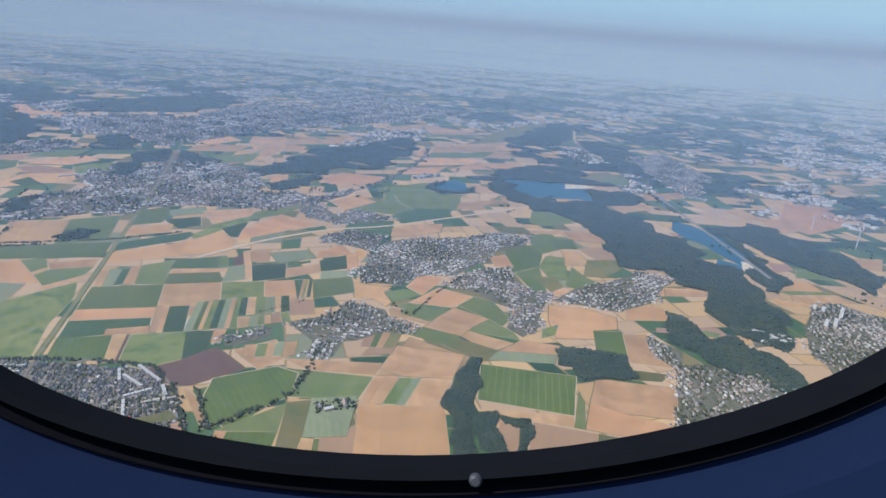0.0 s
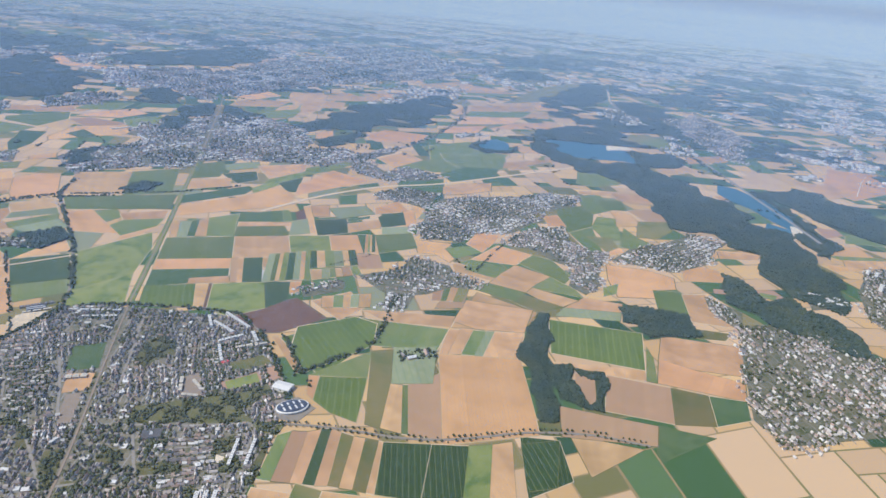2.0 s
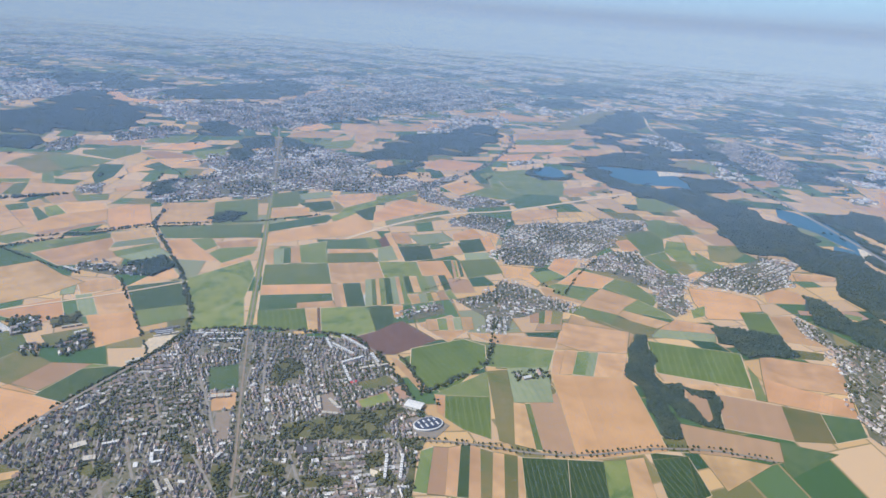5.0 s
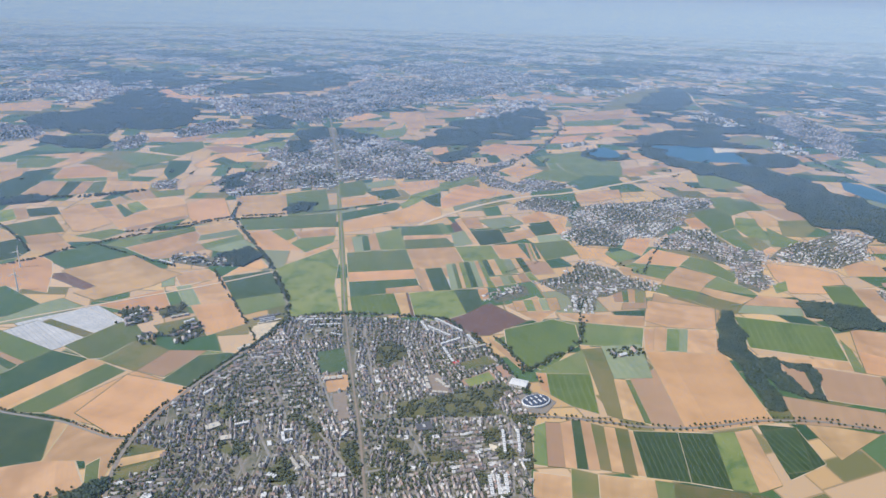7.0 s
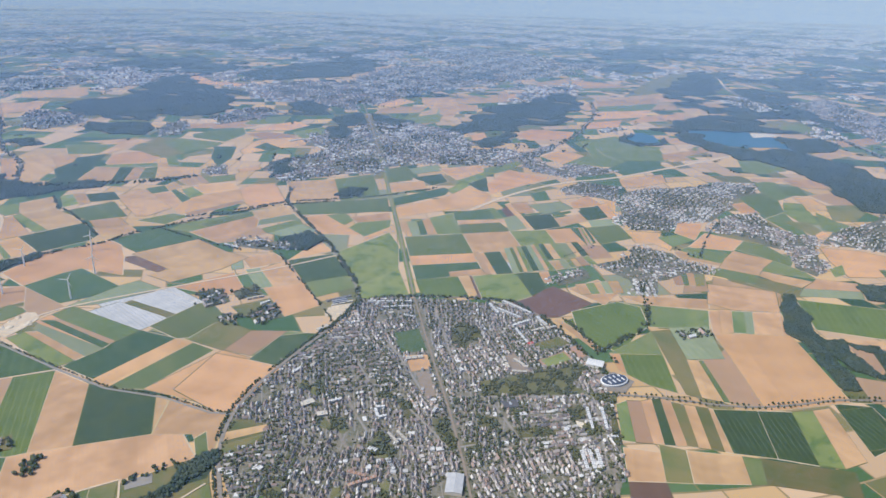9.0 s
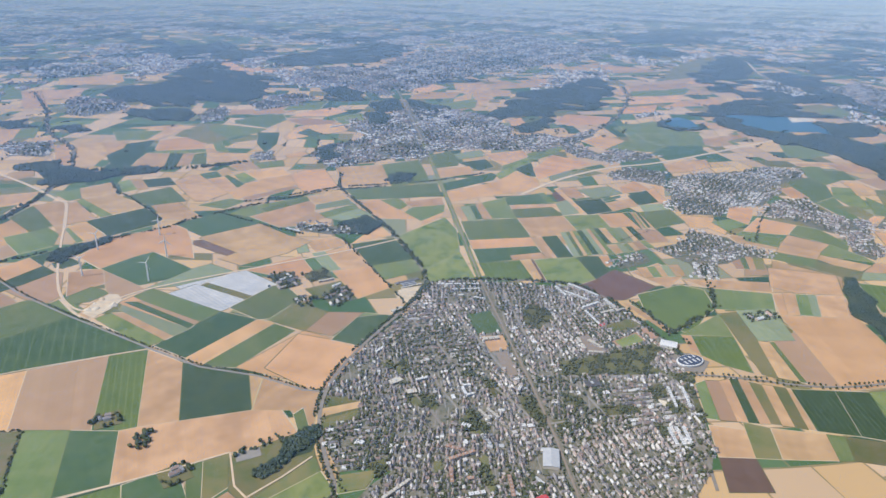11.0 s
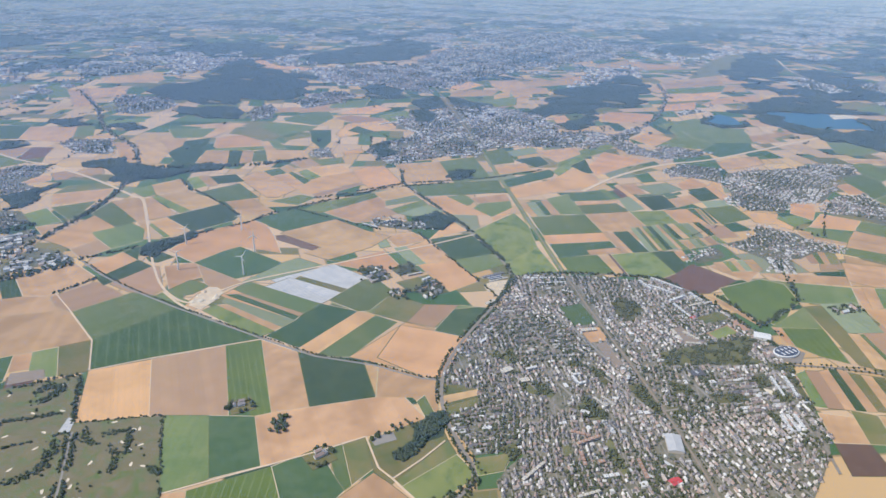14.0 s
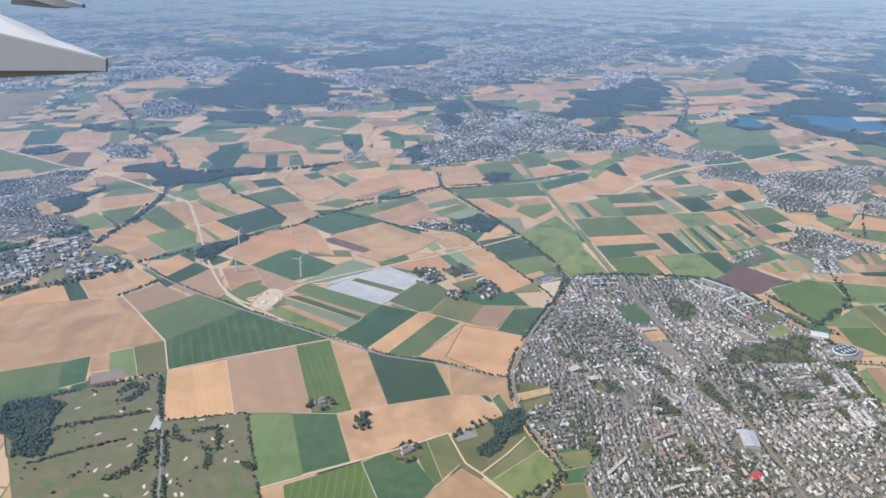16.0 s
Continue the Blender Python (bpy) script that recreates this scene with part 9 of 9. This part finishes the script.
tagged(greenhouse, "long nursery greenhouse with grey and blue bays", "greenhouse").matrix_world = pose(*PLACE["greenhouse"], 0.2, 0, 0, 12)
tagged(slab("yard", AREA["nursery_yard"], 0.27, CROP["dirt"]), "sandy storage yard beside the greenhouse", "yard", kind="structure")

for n, key in enumerate([k for k in AREA if k.startswith("gardens_")]):
    poly = np.array(AREA[key])
    r = np.random.default_rng(61 + n)
    tagged(slab("garden_ground", [tuple(p) for p in poly], 0.19, M_DARKVERGE), "rough grass under garden trees in the town", "gardens", kind="structure")
    k = int(np.ptp(poly[:, 0]) * np.ptp(poly[:, 1]) * (0.9 if n == 1 else 1.0)) + 12
    X, Y = r.uniform(poly[:, 0].min(), poly[:, 0].max(), k), r.uniform(poly[:, 1].min(), poly[:, 1].max(), k)
    ok = inside(X + np.sin(Y), Y + np.sin(X), poly) & (np.sin(X / 2.3 + n) * np.cos(Y / 2.9) < 0.38)
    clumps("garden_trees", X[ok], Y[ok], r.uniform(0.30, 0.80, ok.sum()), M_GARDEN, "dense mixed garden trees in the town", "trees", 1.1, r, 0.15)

make_barn(5.5, 3.2, 1.3, 1.7, M_PALE, "large pale flat-pitched hall beside the railway", "hall").matrix_world = pose(*PLACE["big_hall"], 0.16, 0, 0, 70)
make_barn(2.4, 1.6, 1.1, 1.5, M_RED, "market hall with a bright red roof", "hall").matrix_world = pose(*PLACE["red_hall"], 0.16, 0, 0, 20)


def make_block(l, d, floors, wall_mat, roof_mat, label):
    """A long block of flats or a school wing: body, roof slab, a band of windows on each floor, stair heads."""
    t = new("apartment_block")
    h = floors * 0.5
    bm = bmesh.new()
    box(bm, -l, -d, 0, l, d, h)
    part("wall", bm, wall_mat, t)
    bm = bmesh.new()
    box(bm, -l - 0.07, -d - 0.07, h, l + 0.07, d + 0.07, h + 0.1)
    roof = part("roof", bm, roof_mat, t)
    bm = bmesh.new()
    box(bm, -l * 0.16, -d * 0.45, h + 0.1, l * 0.16, d * 0.35, h + 0.35)
    part("stair_head", bm, M_PALE, roof)
    for i in range(floors):
        for s in (-1, 1):
            bm = bmesh.new()
            box(bm, -l * 0.9, s * d - 0.02, i * 0.5 + 0.16, l * 0.9, s * d + 0.02, i * 0.5 + 0.36)
            part("window_band", bm, M_DARKGLASS, t)
    return tagged(t, label, "building", "blocks of the large town")


def block_row(tone, n, deep, floors, a, b):
    """n alike blocks in line from a to b."""
    wall_mat, roof_mat, label = {"white": (M_WHITE, M_WHITE, "white flat-roofed block of flats"), "pale": (M_PLASTER, M_PLASTER, "low beige block with a flat roof"),
                                 "dark": (M_PLASTER, M_SLATE, "block with a dark grey flat roof"), "tile": (M_PLASTER, M_TILE, "block with a terracotta tile roof"), "red": (M_PLASTER, M_RED, "building with a bright red roof")}[tone]
    dx, dy = b[0] - a[0], b[1] - a[1]
    seg = math.hypot(dx, dy) / n
    turn = math.degrees(math.atan2(dy, dx))
    first = None
    for i in range(n):
        m = pose(a[0] + dx * (i + 0.5) / n, a[1] + dy * (i + 0.5) / n, 0.16, 0, 0, turn)
        if first is None:
            first = make_block(max(0.5, seg * 0.40), deep / 2, floors, wall_mat, roof_mat, label)
            first.matrix_world = m
        else:
            copy_thing(first, m)


block_row("white", 8, 1.5, 3, (-33.6, 357.7), (-22.2, 337.9))
block_row("white", 3, 1.5, 3, (-20.8, 333.3), (-18.9, 321.7))
block_row("white", 6, 1.4, 3, (-40.4, 348.3), (-30.5, 333.8))
block_row("white", 4, 1.4, 3, (-38.5, 325.0), (-25.5, 330.0))
block_row("white", 4, 1.3, 3, (-38.0, 321.6), (-37.0, 304.2))
block_row("white", 3, 1.3, 3, (-42.9, 355.6), (-41.6, 341.8))
block_row("white", 5, 1.2, 2, (-115.6, 373.3), (-88.3, 368.6))
block_row("white", 4, 1.2, 2, (-108.0, 364.1), (-89.7, 362.0))
block_row("white", 3, 1.2, 2, (-97.0, 351.6), (-90.7, 347.5))
block_row("pale", 2, 1.6, 3, (-28.9, 317.1), (-21.2, 318.8))
block_row("pale", 2, 1.4, 3, (-19.8, 325.3), (-19.6, 316.5))
block_row("pale", 1, 1.4, 3, (-18.7, 318.3), (-13.7, 319.3))
block_row("pale", 2, 1.5, 2, (-54.7, 294.3), (-55.4, 281.3))
block_row("pale", 3, 1.5, 2, (-54.8, 279.1), (-47.4, 276.5))
block_row("pale", 1, 1.4, 2, (-50.1, 291.1), (-46.4, 282.6))
block_row("red", 1, 2.0, 2, (-37.3, 303.0), (-33.5, 305.3))
block_row("dark", 1, 5.5, 2, (-69.6, 251.6), (-60.5, 251.4))
block_row("white", 1, 2.2, 2, (-63.6, 242.6), (-60.0, 242.7))
block_row("white", 1, 1.2, 3, (-126.7, 261.1), (-122.1, 260.9))
block_row("white", 1, 1.2, 3, (-127.0, 253.2), (-122.4, 253.8))
block_row("white", 1, 1.2, 3, (-127.0, 260.7), (-126.7, 253.2))
block_row("white", 2, 2.0, 2, (-133.8, 233.5), (-130.6, 230.7))
block_row("white", 5, 1.4, 2, (-46.7, 213.1), (-49.1, 201.6))
block_row("white", 5, 1.4, 2, (-43.4, 213.0), (-46.1, 201.0))
block_row("white", 5, 1.4, 2, (-40.2, 212.3), (-43.1, 200.3))
block_row("white", 5, 1.1, 3, (-31.3, 241.1), (-35.7, 225.2))
block_row("white", 5, 1.1, 3, (-24.6, 239.7), (-29.5, 223.8))
block_row("white", 5, 1.0, 2, (-31.6, 219.6), (-26.9, 218.6))
block_row("pale", 3, 1.3, 2, (-153.8, 303.3), (-149.5, 308.8))
block_row("white", 3, 1.4, 2, (-162.7, 300.0), (-157.8, 304.1))
block_row("pale", 1, 3.5, 2, (-160.2, 270.5), (-153.2, 273.3))
block_row("pale", 1, 3.0, 2, (-153.6, 261.5), (-148.0, 261.9))
block_row("pale", 4, 1.2, 3, (-124.2, 241.2), (-121.2, 233.2))
block_row("pale", 4, 1.2, 3, (-120.2, 241.5), (-117.1, 233.4))
block_row("dark", 3, 1.3, 3, (-127.1, 223.8), (-126.3, 218.3))
block_row("dark", 3, 1.3, 3, (-123.9, 223.7), (-122.9, 217.6))
block_row("white", 3, 1.2, 3, (-147.5, 269.9), (-141.5, 270.8))
block_row("white", 1, 2.2, 2, (-81.4, 284.7), (-78.4, 285.7))
block_row("white", 1, 2.0, 2, (-47.9, 227.9), (-45.7, 228.5))
block_row("white", 3, 1.3, 2, (-87.0, 308.6), (-83.2, 310.2))
block_row("white", 4, 1.2, 3, (-101.6, 252.2), (-99.8, 254.8))
block_row("dark", 3, 1.4, 3, (-165.0, 259.9), (-163.6, 253.8))
block_row("pale", 2, 2.2, 2, (-148.2, 342.3), (-140.8, 346.7))
block_row("white", 1, 2.2, 2, (-116.2, 185.5), (-113.2, 180.7))
block_row("white", 3, 1.2, 2, (-114.1, 195.1), (-112.0, 191.0))
block_row("tile", 6, 1.4, 3, (-123.8, 198.1), (-125.6, 186.3))
block_row("tile", 2, 1.8, 2, (-143.2, 199.9), (-137.2, 200.0))
block_row("white", 3, 1.6, 2, (-141.8, 191.5), (-135.0, 191.5))
block_row("tile", 4, 1.5, 3, (-144.1, 219.9), (-137.0, 215.4))
block_row("tile", 4, 1.5, 3, (-144.7, 211.6), (-132.9, 214.6))
block_row("tile", 3, 1.4, 3, (-145.1, 206.6), (-146.5, 198.1))
block_row("pale", 5, 1.2, 3, (-173.9, 195.3), (-161.8, 203.5))
block_row("white", 1, 2.0, 2, (-179.6, 231.6), (-176.7, 228.6))
block_row("white", 4, 1.1, 3, (-127.5, 224.3), (-125.7, 217.1))
block_row("pale", 4, 1.1, 3, (-156.4, 182.5), (-146.3, 184.1))
block_row("white", 3, 1.2, 2, (-124.4, 189.4), (-123.3, 186.9))
block_row("white", 2, 1.4, 2, (-128.5, 347.3), (-123.2, 347.9))
block_row("white", 3, 1.6, 2, (-211.3, 397.3), (-203.1, 402.3))
block_row("pale", 3, 1.4, 2, (-187.4, 390.8), (-177.0, 393.9))
block_row("tile", 4, 1.2, 2, (-183.0, 369.2), (-170.3, 375.0))
block_row("white", 2, 1.5, 2, (-179.2, 382.1), (-173.5, 385.7))
block_row("dark", 6, 2.4, 1, (-140.3, 379.3), (-124.2, 384.6))
block_row("pale", 3, 1.4, 1, (-137.8, 372.9), (-123.7, 376.8))
block_row("tile", 3, 1.2, 2, (-159.6, 480.7), (-150.0, 487.7))
block_row("white", 3, 1.3, 2, (-189.8, 492.1), (-178.3, 495.5))
block_row("white", 2, 1.3, 2, (-206.2, 491.6), (-195.6, 481.5))
block_row("white", 6, 4.0, 2, (-27.8, 870.5), (-3.5, 886.2))
block_row("white", 5, 4.0, 2, (-0.3, 909.1), (23.7, 922.6))
block_row("white", 5, 4.0, 2, (-21.8, 848.4), (1.6, 859.8))
block_row("white", 4, 3.0, 2, (-118.9, 814.8), (-109.1, 795.2))
block_row("white", 5, 2.4, 2, (-149.8, 844.2), (-129.0, 858.2))
block_row("white", 4, 3.0, 2, (-76.9, 773.4), (-58.5, 776.7))
block_row("white", 4, 3.0, 2, (-76.3, 848.3), (-60.5, 870.8))
block_row("white", 4, 3.0, 2, (-45.1, 844.4), (-33.1, 849.8))
block_row("pale", 3, 2.6, 2, (-105.3, 302.0), (-95.7, 302.0))


def tower_block(x, y, w, d, floors, turn):
    """A high block of flats: white body, dark bands of windows, roof box."""
    t = new("apartment_block")
    h = floors * 0.48
    bm = bmesh.new()
    box(bm, -w, -d, 0, w, d, h)
    part("wall", bm, M_WHITE, t)
    for i in range(floors):
        for s in (-1, 1):
            bm = bmesh.new()
            box(bm, -w * 0.92, s * d - 0.03, i * 0.48 + 0.15, w * 0.92, s * d + 0.03, i * 0.48 + 0.38)
            part("window_band", bm, M_DARKGLASS, t)
    bm = bmesh.new()
    box(bm, -w * 0.3, -d * 0.4, h, w * 0.3, d * 0.4, h + 0.5)
    part("roof_box", bm, M_PALE, t)
    t.matrix_world = pose(x, y, 0.15, 0, 0, turn)
    return tagged(t, "tall white block of flats above low houses", "apartment block", "apartment blocks")


for (x, y), floors in zip(PLACE["towers"], (17, 12, 13, 9, 8)):
    tower_block(x, y, 1.9, 1.3, floors, 25)

tagged(slab("building_site", AREA["building_site"], 0.26, CROP["dirt"]), "churned sandy building site between tracks", "building site", kind="structure")
poly = np.array(AREA["building_site"])
r = np.random.default_rng(77)
k = 0
while k < 9:
    x, y = r.uniform(poly.min(0), poly.max(0))
    if not inside(np.array([x]), np.array([y]), poly)[0]:
        continue
    k += 1
    w = r.uniform(0.8, 1.8)
    bm = bmesh.new()
    tube(bm, [(0, 0, 0, w), (0.1 * w, 0, 0.3 * w, 0.75 * w), (0.15 * w, 0.1 * w, 0.55 * w, 0.25 * w)], 12)
    for v in bm.verts:
        v.co.x *= 1.6 + 0.2 * math.sin(9 * v.co.y)
        v.co.y *= 1 + 0.15 * math.sin(7 * v.co.x)
    heap = link_bm("sand_heap", bm, M_SAND if k % 3 else M_DIRT)
    heap.matrix_world = pose(x, y, 0.26, 0, 0, r.uniform(0, 180))
    tagged(heap, "heap of pale sand on the building site", "sand heap", "sand heaps")

# ---- golf course ----
for k, key in enumerate(("golf_west", "golf_east")):
    tagged(slab("golf_course", AREA[key], 0.20 + 0.01 * k, M_GOLF), "parched golf course with green fairways", "golf course", kind="structure")
    poly = np.array(AREA[key])
    r = np.random.default_rng(40 + k)
    X, Y = r.uniform(poly[:, 0].min(), poly[:, 0].max(), 100), r.uniform(poly[:, 1].min(), poly[:, 1].max(), 100)
    ok = inside(X, Y, poly) & (np.sin(X / 4.5 + k) * np.cos(Y / 6.0) > 0.42)
    clumps("golf_trees", X[ok], Y[ok], r.uniform(0.3, 0.75, ok.sum()), M_LEAF, "scattered trees on the golf course", "trees", 1.1, r, 0.15)
for x, y in PLACE["bunkers"]:
    bm = bmesh.new()
    r = np.random.default_rng(int(abs(x * 10)))
    n = 12
    rim = [bm.verts.new(((1.05 + 0.35 * math.sin(3 * 6.28 * i / n + x)) * 1.25 * math.cos(6.283 * i / n), (0.72 + 0.15 * math.cos(2 * 6.28 * i / n)) * math.sin(6.283 * i / n), 0.0)) for i in range(n)]
    pit = [bm.verts.new((v.co.x * 0.6, v.co.y * 0.6, -0.03)) for v in rim]
    for i in range(n):
        bm.faces.new((rim[i], rim[(i + 1) % n], pit[(i + 1) % n], pit[i]))
    bm.faces.new(pit)
    b = link_bm("bunker", bm, M_SAND)
    b.matrix_world = pose(x, y, 0.26, 0, 0, r.uniform(0, 180))
    tagged(b, "pale sand bunker on the golf course", "bunker", "golf bunkers")


# ---- the aircraft's cabin window, as it stands at the start of the flight line ----
FIRST = PATH[0][1]
AFAR = 0.20
PX = AFAR / 1190.0


def outline(a, b, n, depth, count=96):
    """A superellipse in the window's plane."""
    pts = []
    for i in range(count):
        c, s = math.cos(2 * math.pi * i / count), math.sin(2 * math.pi * i / count)
        pts.append((a * math.copysign(abs(c) ** (2 / n), c), (b if s < 0 else 1.7 * b) * math.copysign(abs(s) ** (2 / n), s), depth))
    return pts


def loft(bm, loops):
    rings = [[bm.verts.new(p) for p in l] for l in loops]
    for p, q in zip(rings, rings[1:]):
        for i in range(len(p)):
            bm.faces.new((p[i], p[(i + 1) % len(p)], q[(i + 1) % len(p)], q[i]))


M_GASKET = material("black_rubber", (0.006, 0.007, 0.011), (0.009, 0.010, 0.015), 9.0, 80.0, rough=0.7, spec=0.05, vary=0)
# off-white cabin panel; the unlit cabin's dark is put into its navy colour
M_BEZEL = material("unlit_cabin_plastic", (0.007, 0.016, 0.052), (0.009, 0.020, 0.062), 12.0, 120.0, rough=0.7, spec=0.05, vary=0)
M_STEEL = material("brushed_steel", (0.08, 0.09, 0.11), (0.13, 0.14, 0.17), 60.0, 400.0, rough=0.5, metal=0.6, vary=0)
window = new("aircraft_window")
A, B, N = 1052 * PX, 503 * PX, 2.0
bm = bmesh.new()
loft(bm, [outline(A, B, N, -0.006), outline(A + 8 * PX, B + 8 * PX, N, 0.004), outline(A + 22 * PX, B + 20 * PX, N, 0.007), outline(A + 34 * PX, B + 30 * PX, N, 0.002), outline(A + 40 * PX, B + 34 * PX, N, -0.004)])
part("gasket", bm, M_GASKET, window, "black rubber window seal")
bm = bmesh.new()
loft(bm, [outline(A + 38 * PX, B + 33 * PX, N, -0.006), outline(A + 62 * PX, B + 52 * PX, N, 0.004), outline(A + 72 * PX, B + 60 * PX, N, 0.002)])
part("inner_ring", bm, M_GASKET, window, "dark inner ring of the reveal")
bm = bmesh.new()
loft(bm, [outline(A + 70 * PX, B + 58 * PX, N, 0.000), outline(A + 150 * PX, B + 120 * PX, N, 0.012), outline(A + 330 * PX, B + 320 * PX, 3.2, 0.030), outline(A + 700 * PX, B + 620 * PX, 5.0, 0.034)])
part("bezel", bm, M_BEZEL, window, "plastic window surround, cabin dark painted in as navy")
bm = bmesh.new()
tube(bm, [(0, 0, 0, 12 * PX), (0, 0, 0.0014, 11 * PX), (0, 0, 0.0022, 7 * PX)], 16)
bmesh.ops.translate(bm, vec=(33 * PX, -(B + 22 * PX), 0.006), verts=bm.verts)
part("bolt", bm, M_STEEL, window, "small steel bolt head")
gm = bpy.data.materials.new("window_glass")
gm.use_nodes = True
gt = gm.node_tree
gt.nodes.clear()
clear, shine, both = gt.nodes.new("ShaderNodeBsdfTransparent"), node(gt, "ShaderNodeBsdfGlossy", Roughness=0.03), node(gt, "ShaderNodeMixShader", Fac=0.02)
gt.links.new(clear.outputs[0], both.inputs[1])
gt.links.new(shine.outputs[0], both.inputs[2])
gt.links.new(both.outputs[0], gt.nodes.new("ShaderNodeOutputMaterial").inputs["Surface"])
bm = bmesh.new()
bm.faces.new([bm.verts.new(p) for p in outline(A + 10 * PX, B + 10 * PX, N, -0.003)])
part("pane", bm, gm, window, "clear acrylic pane")
window.matrix_world = FIRST @ Matrix.Translation((6 * PX, 128 * PX, -AFAR)) @ Matrix.Rotation(radians(1.8), 4, "Z")
tagged(window, "rounded aircraft cabin window with dark rubber seal", "window")

# ---- the aircraft's flap fairings, as they stand at the end of the flight line ----
LAST = PATH[-1][1]
FAR = 12.0
QX = FAR / 1190.0
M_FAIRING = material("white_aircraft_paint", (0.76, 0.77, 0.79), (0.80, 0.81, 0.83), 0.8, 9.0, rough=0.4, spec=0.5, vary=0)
# flank and belly: shade on the light paint put into greyer colours
M_FLANK = material("flank_shade_paint", (0.36, 0.37, 0.39), (0.40, 0.41, 0.43), 0.8, 9.0, rough=0.45, vary=0)
M_BELLY = material("belly_shade_paint", (0.12, 0.135, 0.16), (0.15, 0.165, 0.19), 0.8, 9.0, rough=0.5, vary=0)
M_CAP = material("grey_sealant", (0.10, 0.10, 0.11), (0.14, 0.14, 0.15), 2.0, 20.0, rough=0.6, vary=0)


def shell(bm, loops):
    """A skin through loops of equal length, closed at both ends."""
    rings = [[bm.verts.new(((x - 784) * QX * (1 - z / FAR), (441 - y) * QX * (1 - z / FAR), z)) for x, y, z in l] for l in loops]
    n = len(rings[0])
    for p, q in zip(rings, rings[1:]):
        for i in range(n):
            bm.faces.new((p[i], p[(i + 1) % n], q[(i + 1) % n], q[i]))
    bm.faces.new(rings[0][::-1])
    bm.faces.new(rings[-1])


def fairing(name, stations, belly, cap):
    """A tapering fairing: white upper side, flank and belly with their shade painted on, blunt dark tail. Stations
    along it: x, ridge, shoulder, chine, keel, half width.
    """
    f = new(name)
    bm = bmesh.new()
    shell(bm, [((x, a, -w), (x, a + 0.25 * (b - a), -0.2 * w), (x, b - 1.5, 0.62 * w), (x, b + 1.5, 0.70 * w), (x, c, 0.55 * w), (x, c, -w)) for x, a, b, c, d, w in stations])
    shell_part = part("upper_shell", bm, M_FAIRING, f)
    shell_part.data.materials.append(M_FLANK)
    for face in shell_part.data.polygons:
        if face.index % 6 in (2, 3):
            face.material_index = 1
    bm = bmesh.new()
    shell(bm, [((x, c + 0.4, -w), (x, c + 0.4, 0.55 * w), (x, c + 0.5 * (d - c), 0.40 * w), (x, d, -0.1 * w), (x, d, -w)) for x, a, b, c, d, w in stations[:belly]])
    part("belly", bm, M_BELLY, f, "belly of the fairing, its shade painted dark grey")
    x, a, b, c, d, w = stations[-1]
    bm = bmesh.new()
    shell(bm, [((x + u, a + v, -w), (x + u, b + v, 0.68 * w), (x + u, d - v, 0.5 * w), (x + u, d - v, -w)) for u, v in ((0.2, -0.3), (cap, 0.8))])
    part("tail_cap", bm, M_CAP, f, "dark blunt tail cap")
    f.matrix_world = LAST @ Matrix.Translation((0, 0, -FAR))
    return tagged(f, "white tapering aircraft flap fairing with dark tail", "fairing", "aircraft flap fairings")


fairing("flap_fairing", [(-260, -84, -2, 124, 152, 1.00), (-100, -17, 36, 125, 143, 0.80), (0, 25, 60, 125, 138, 0.62), (100, 67, 84, 125, 133, 0.42), (160, 92, 98, 125, 129, 0.30), (187, 103, 105, 126, 127.5, 0.24)], 6, 5)
fairing("flap_fairing", [(20, -40, -34, 0, 8, 0.50), (60, -25, -20, 0, 12, 0.42), (96, -10, -6, 10, 15, 0.34), (125, 1, 3, 13, 15, 0.26), (146, 7, 8, 14, 14.6, 0.20)], 4, 5)
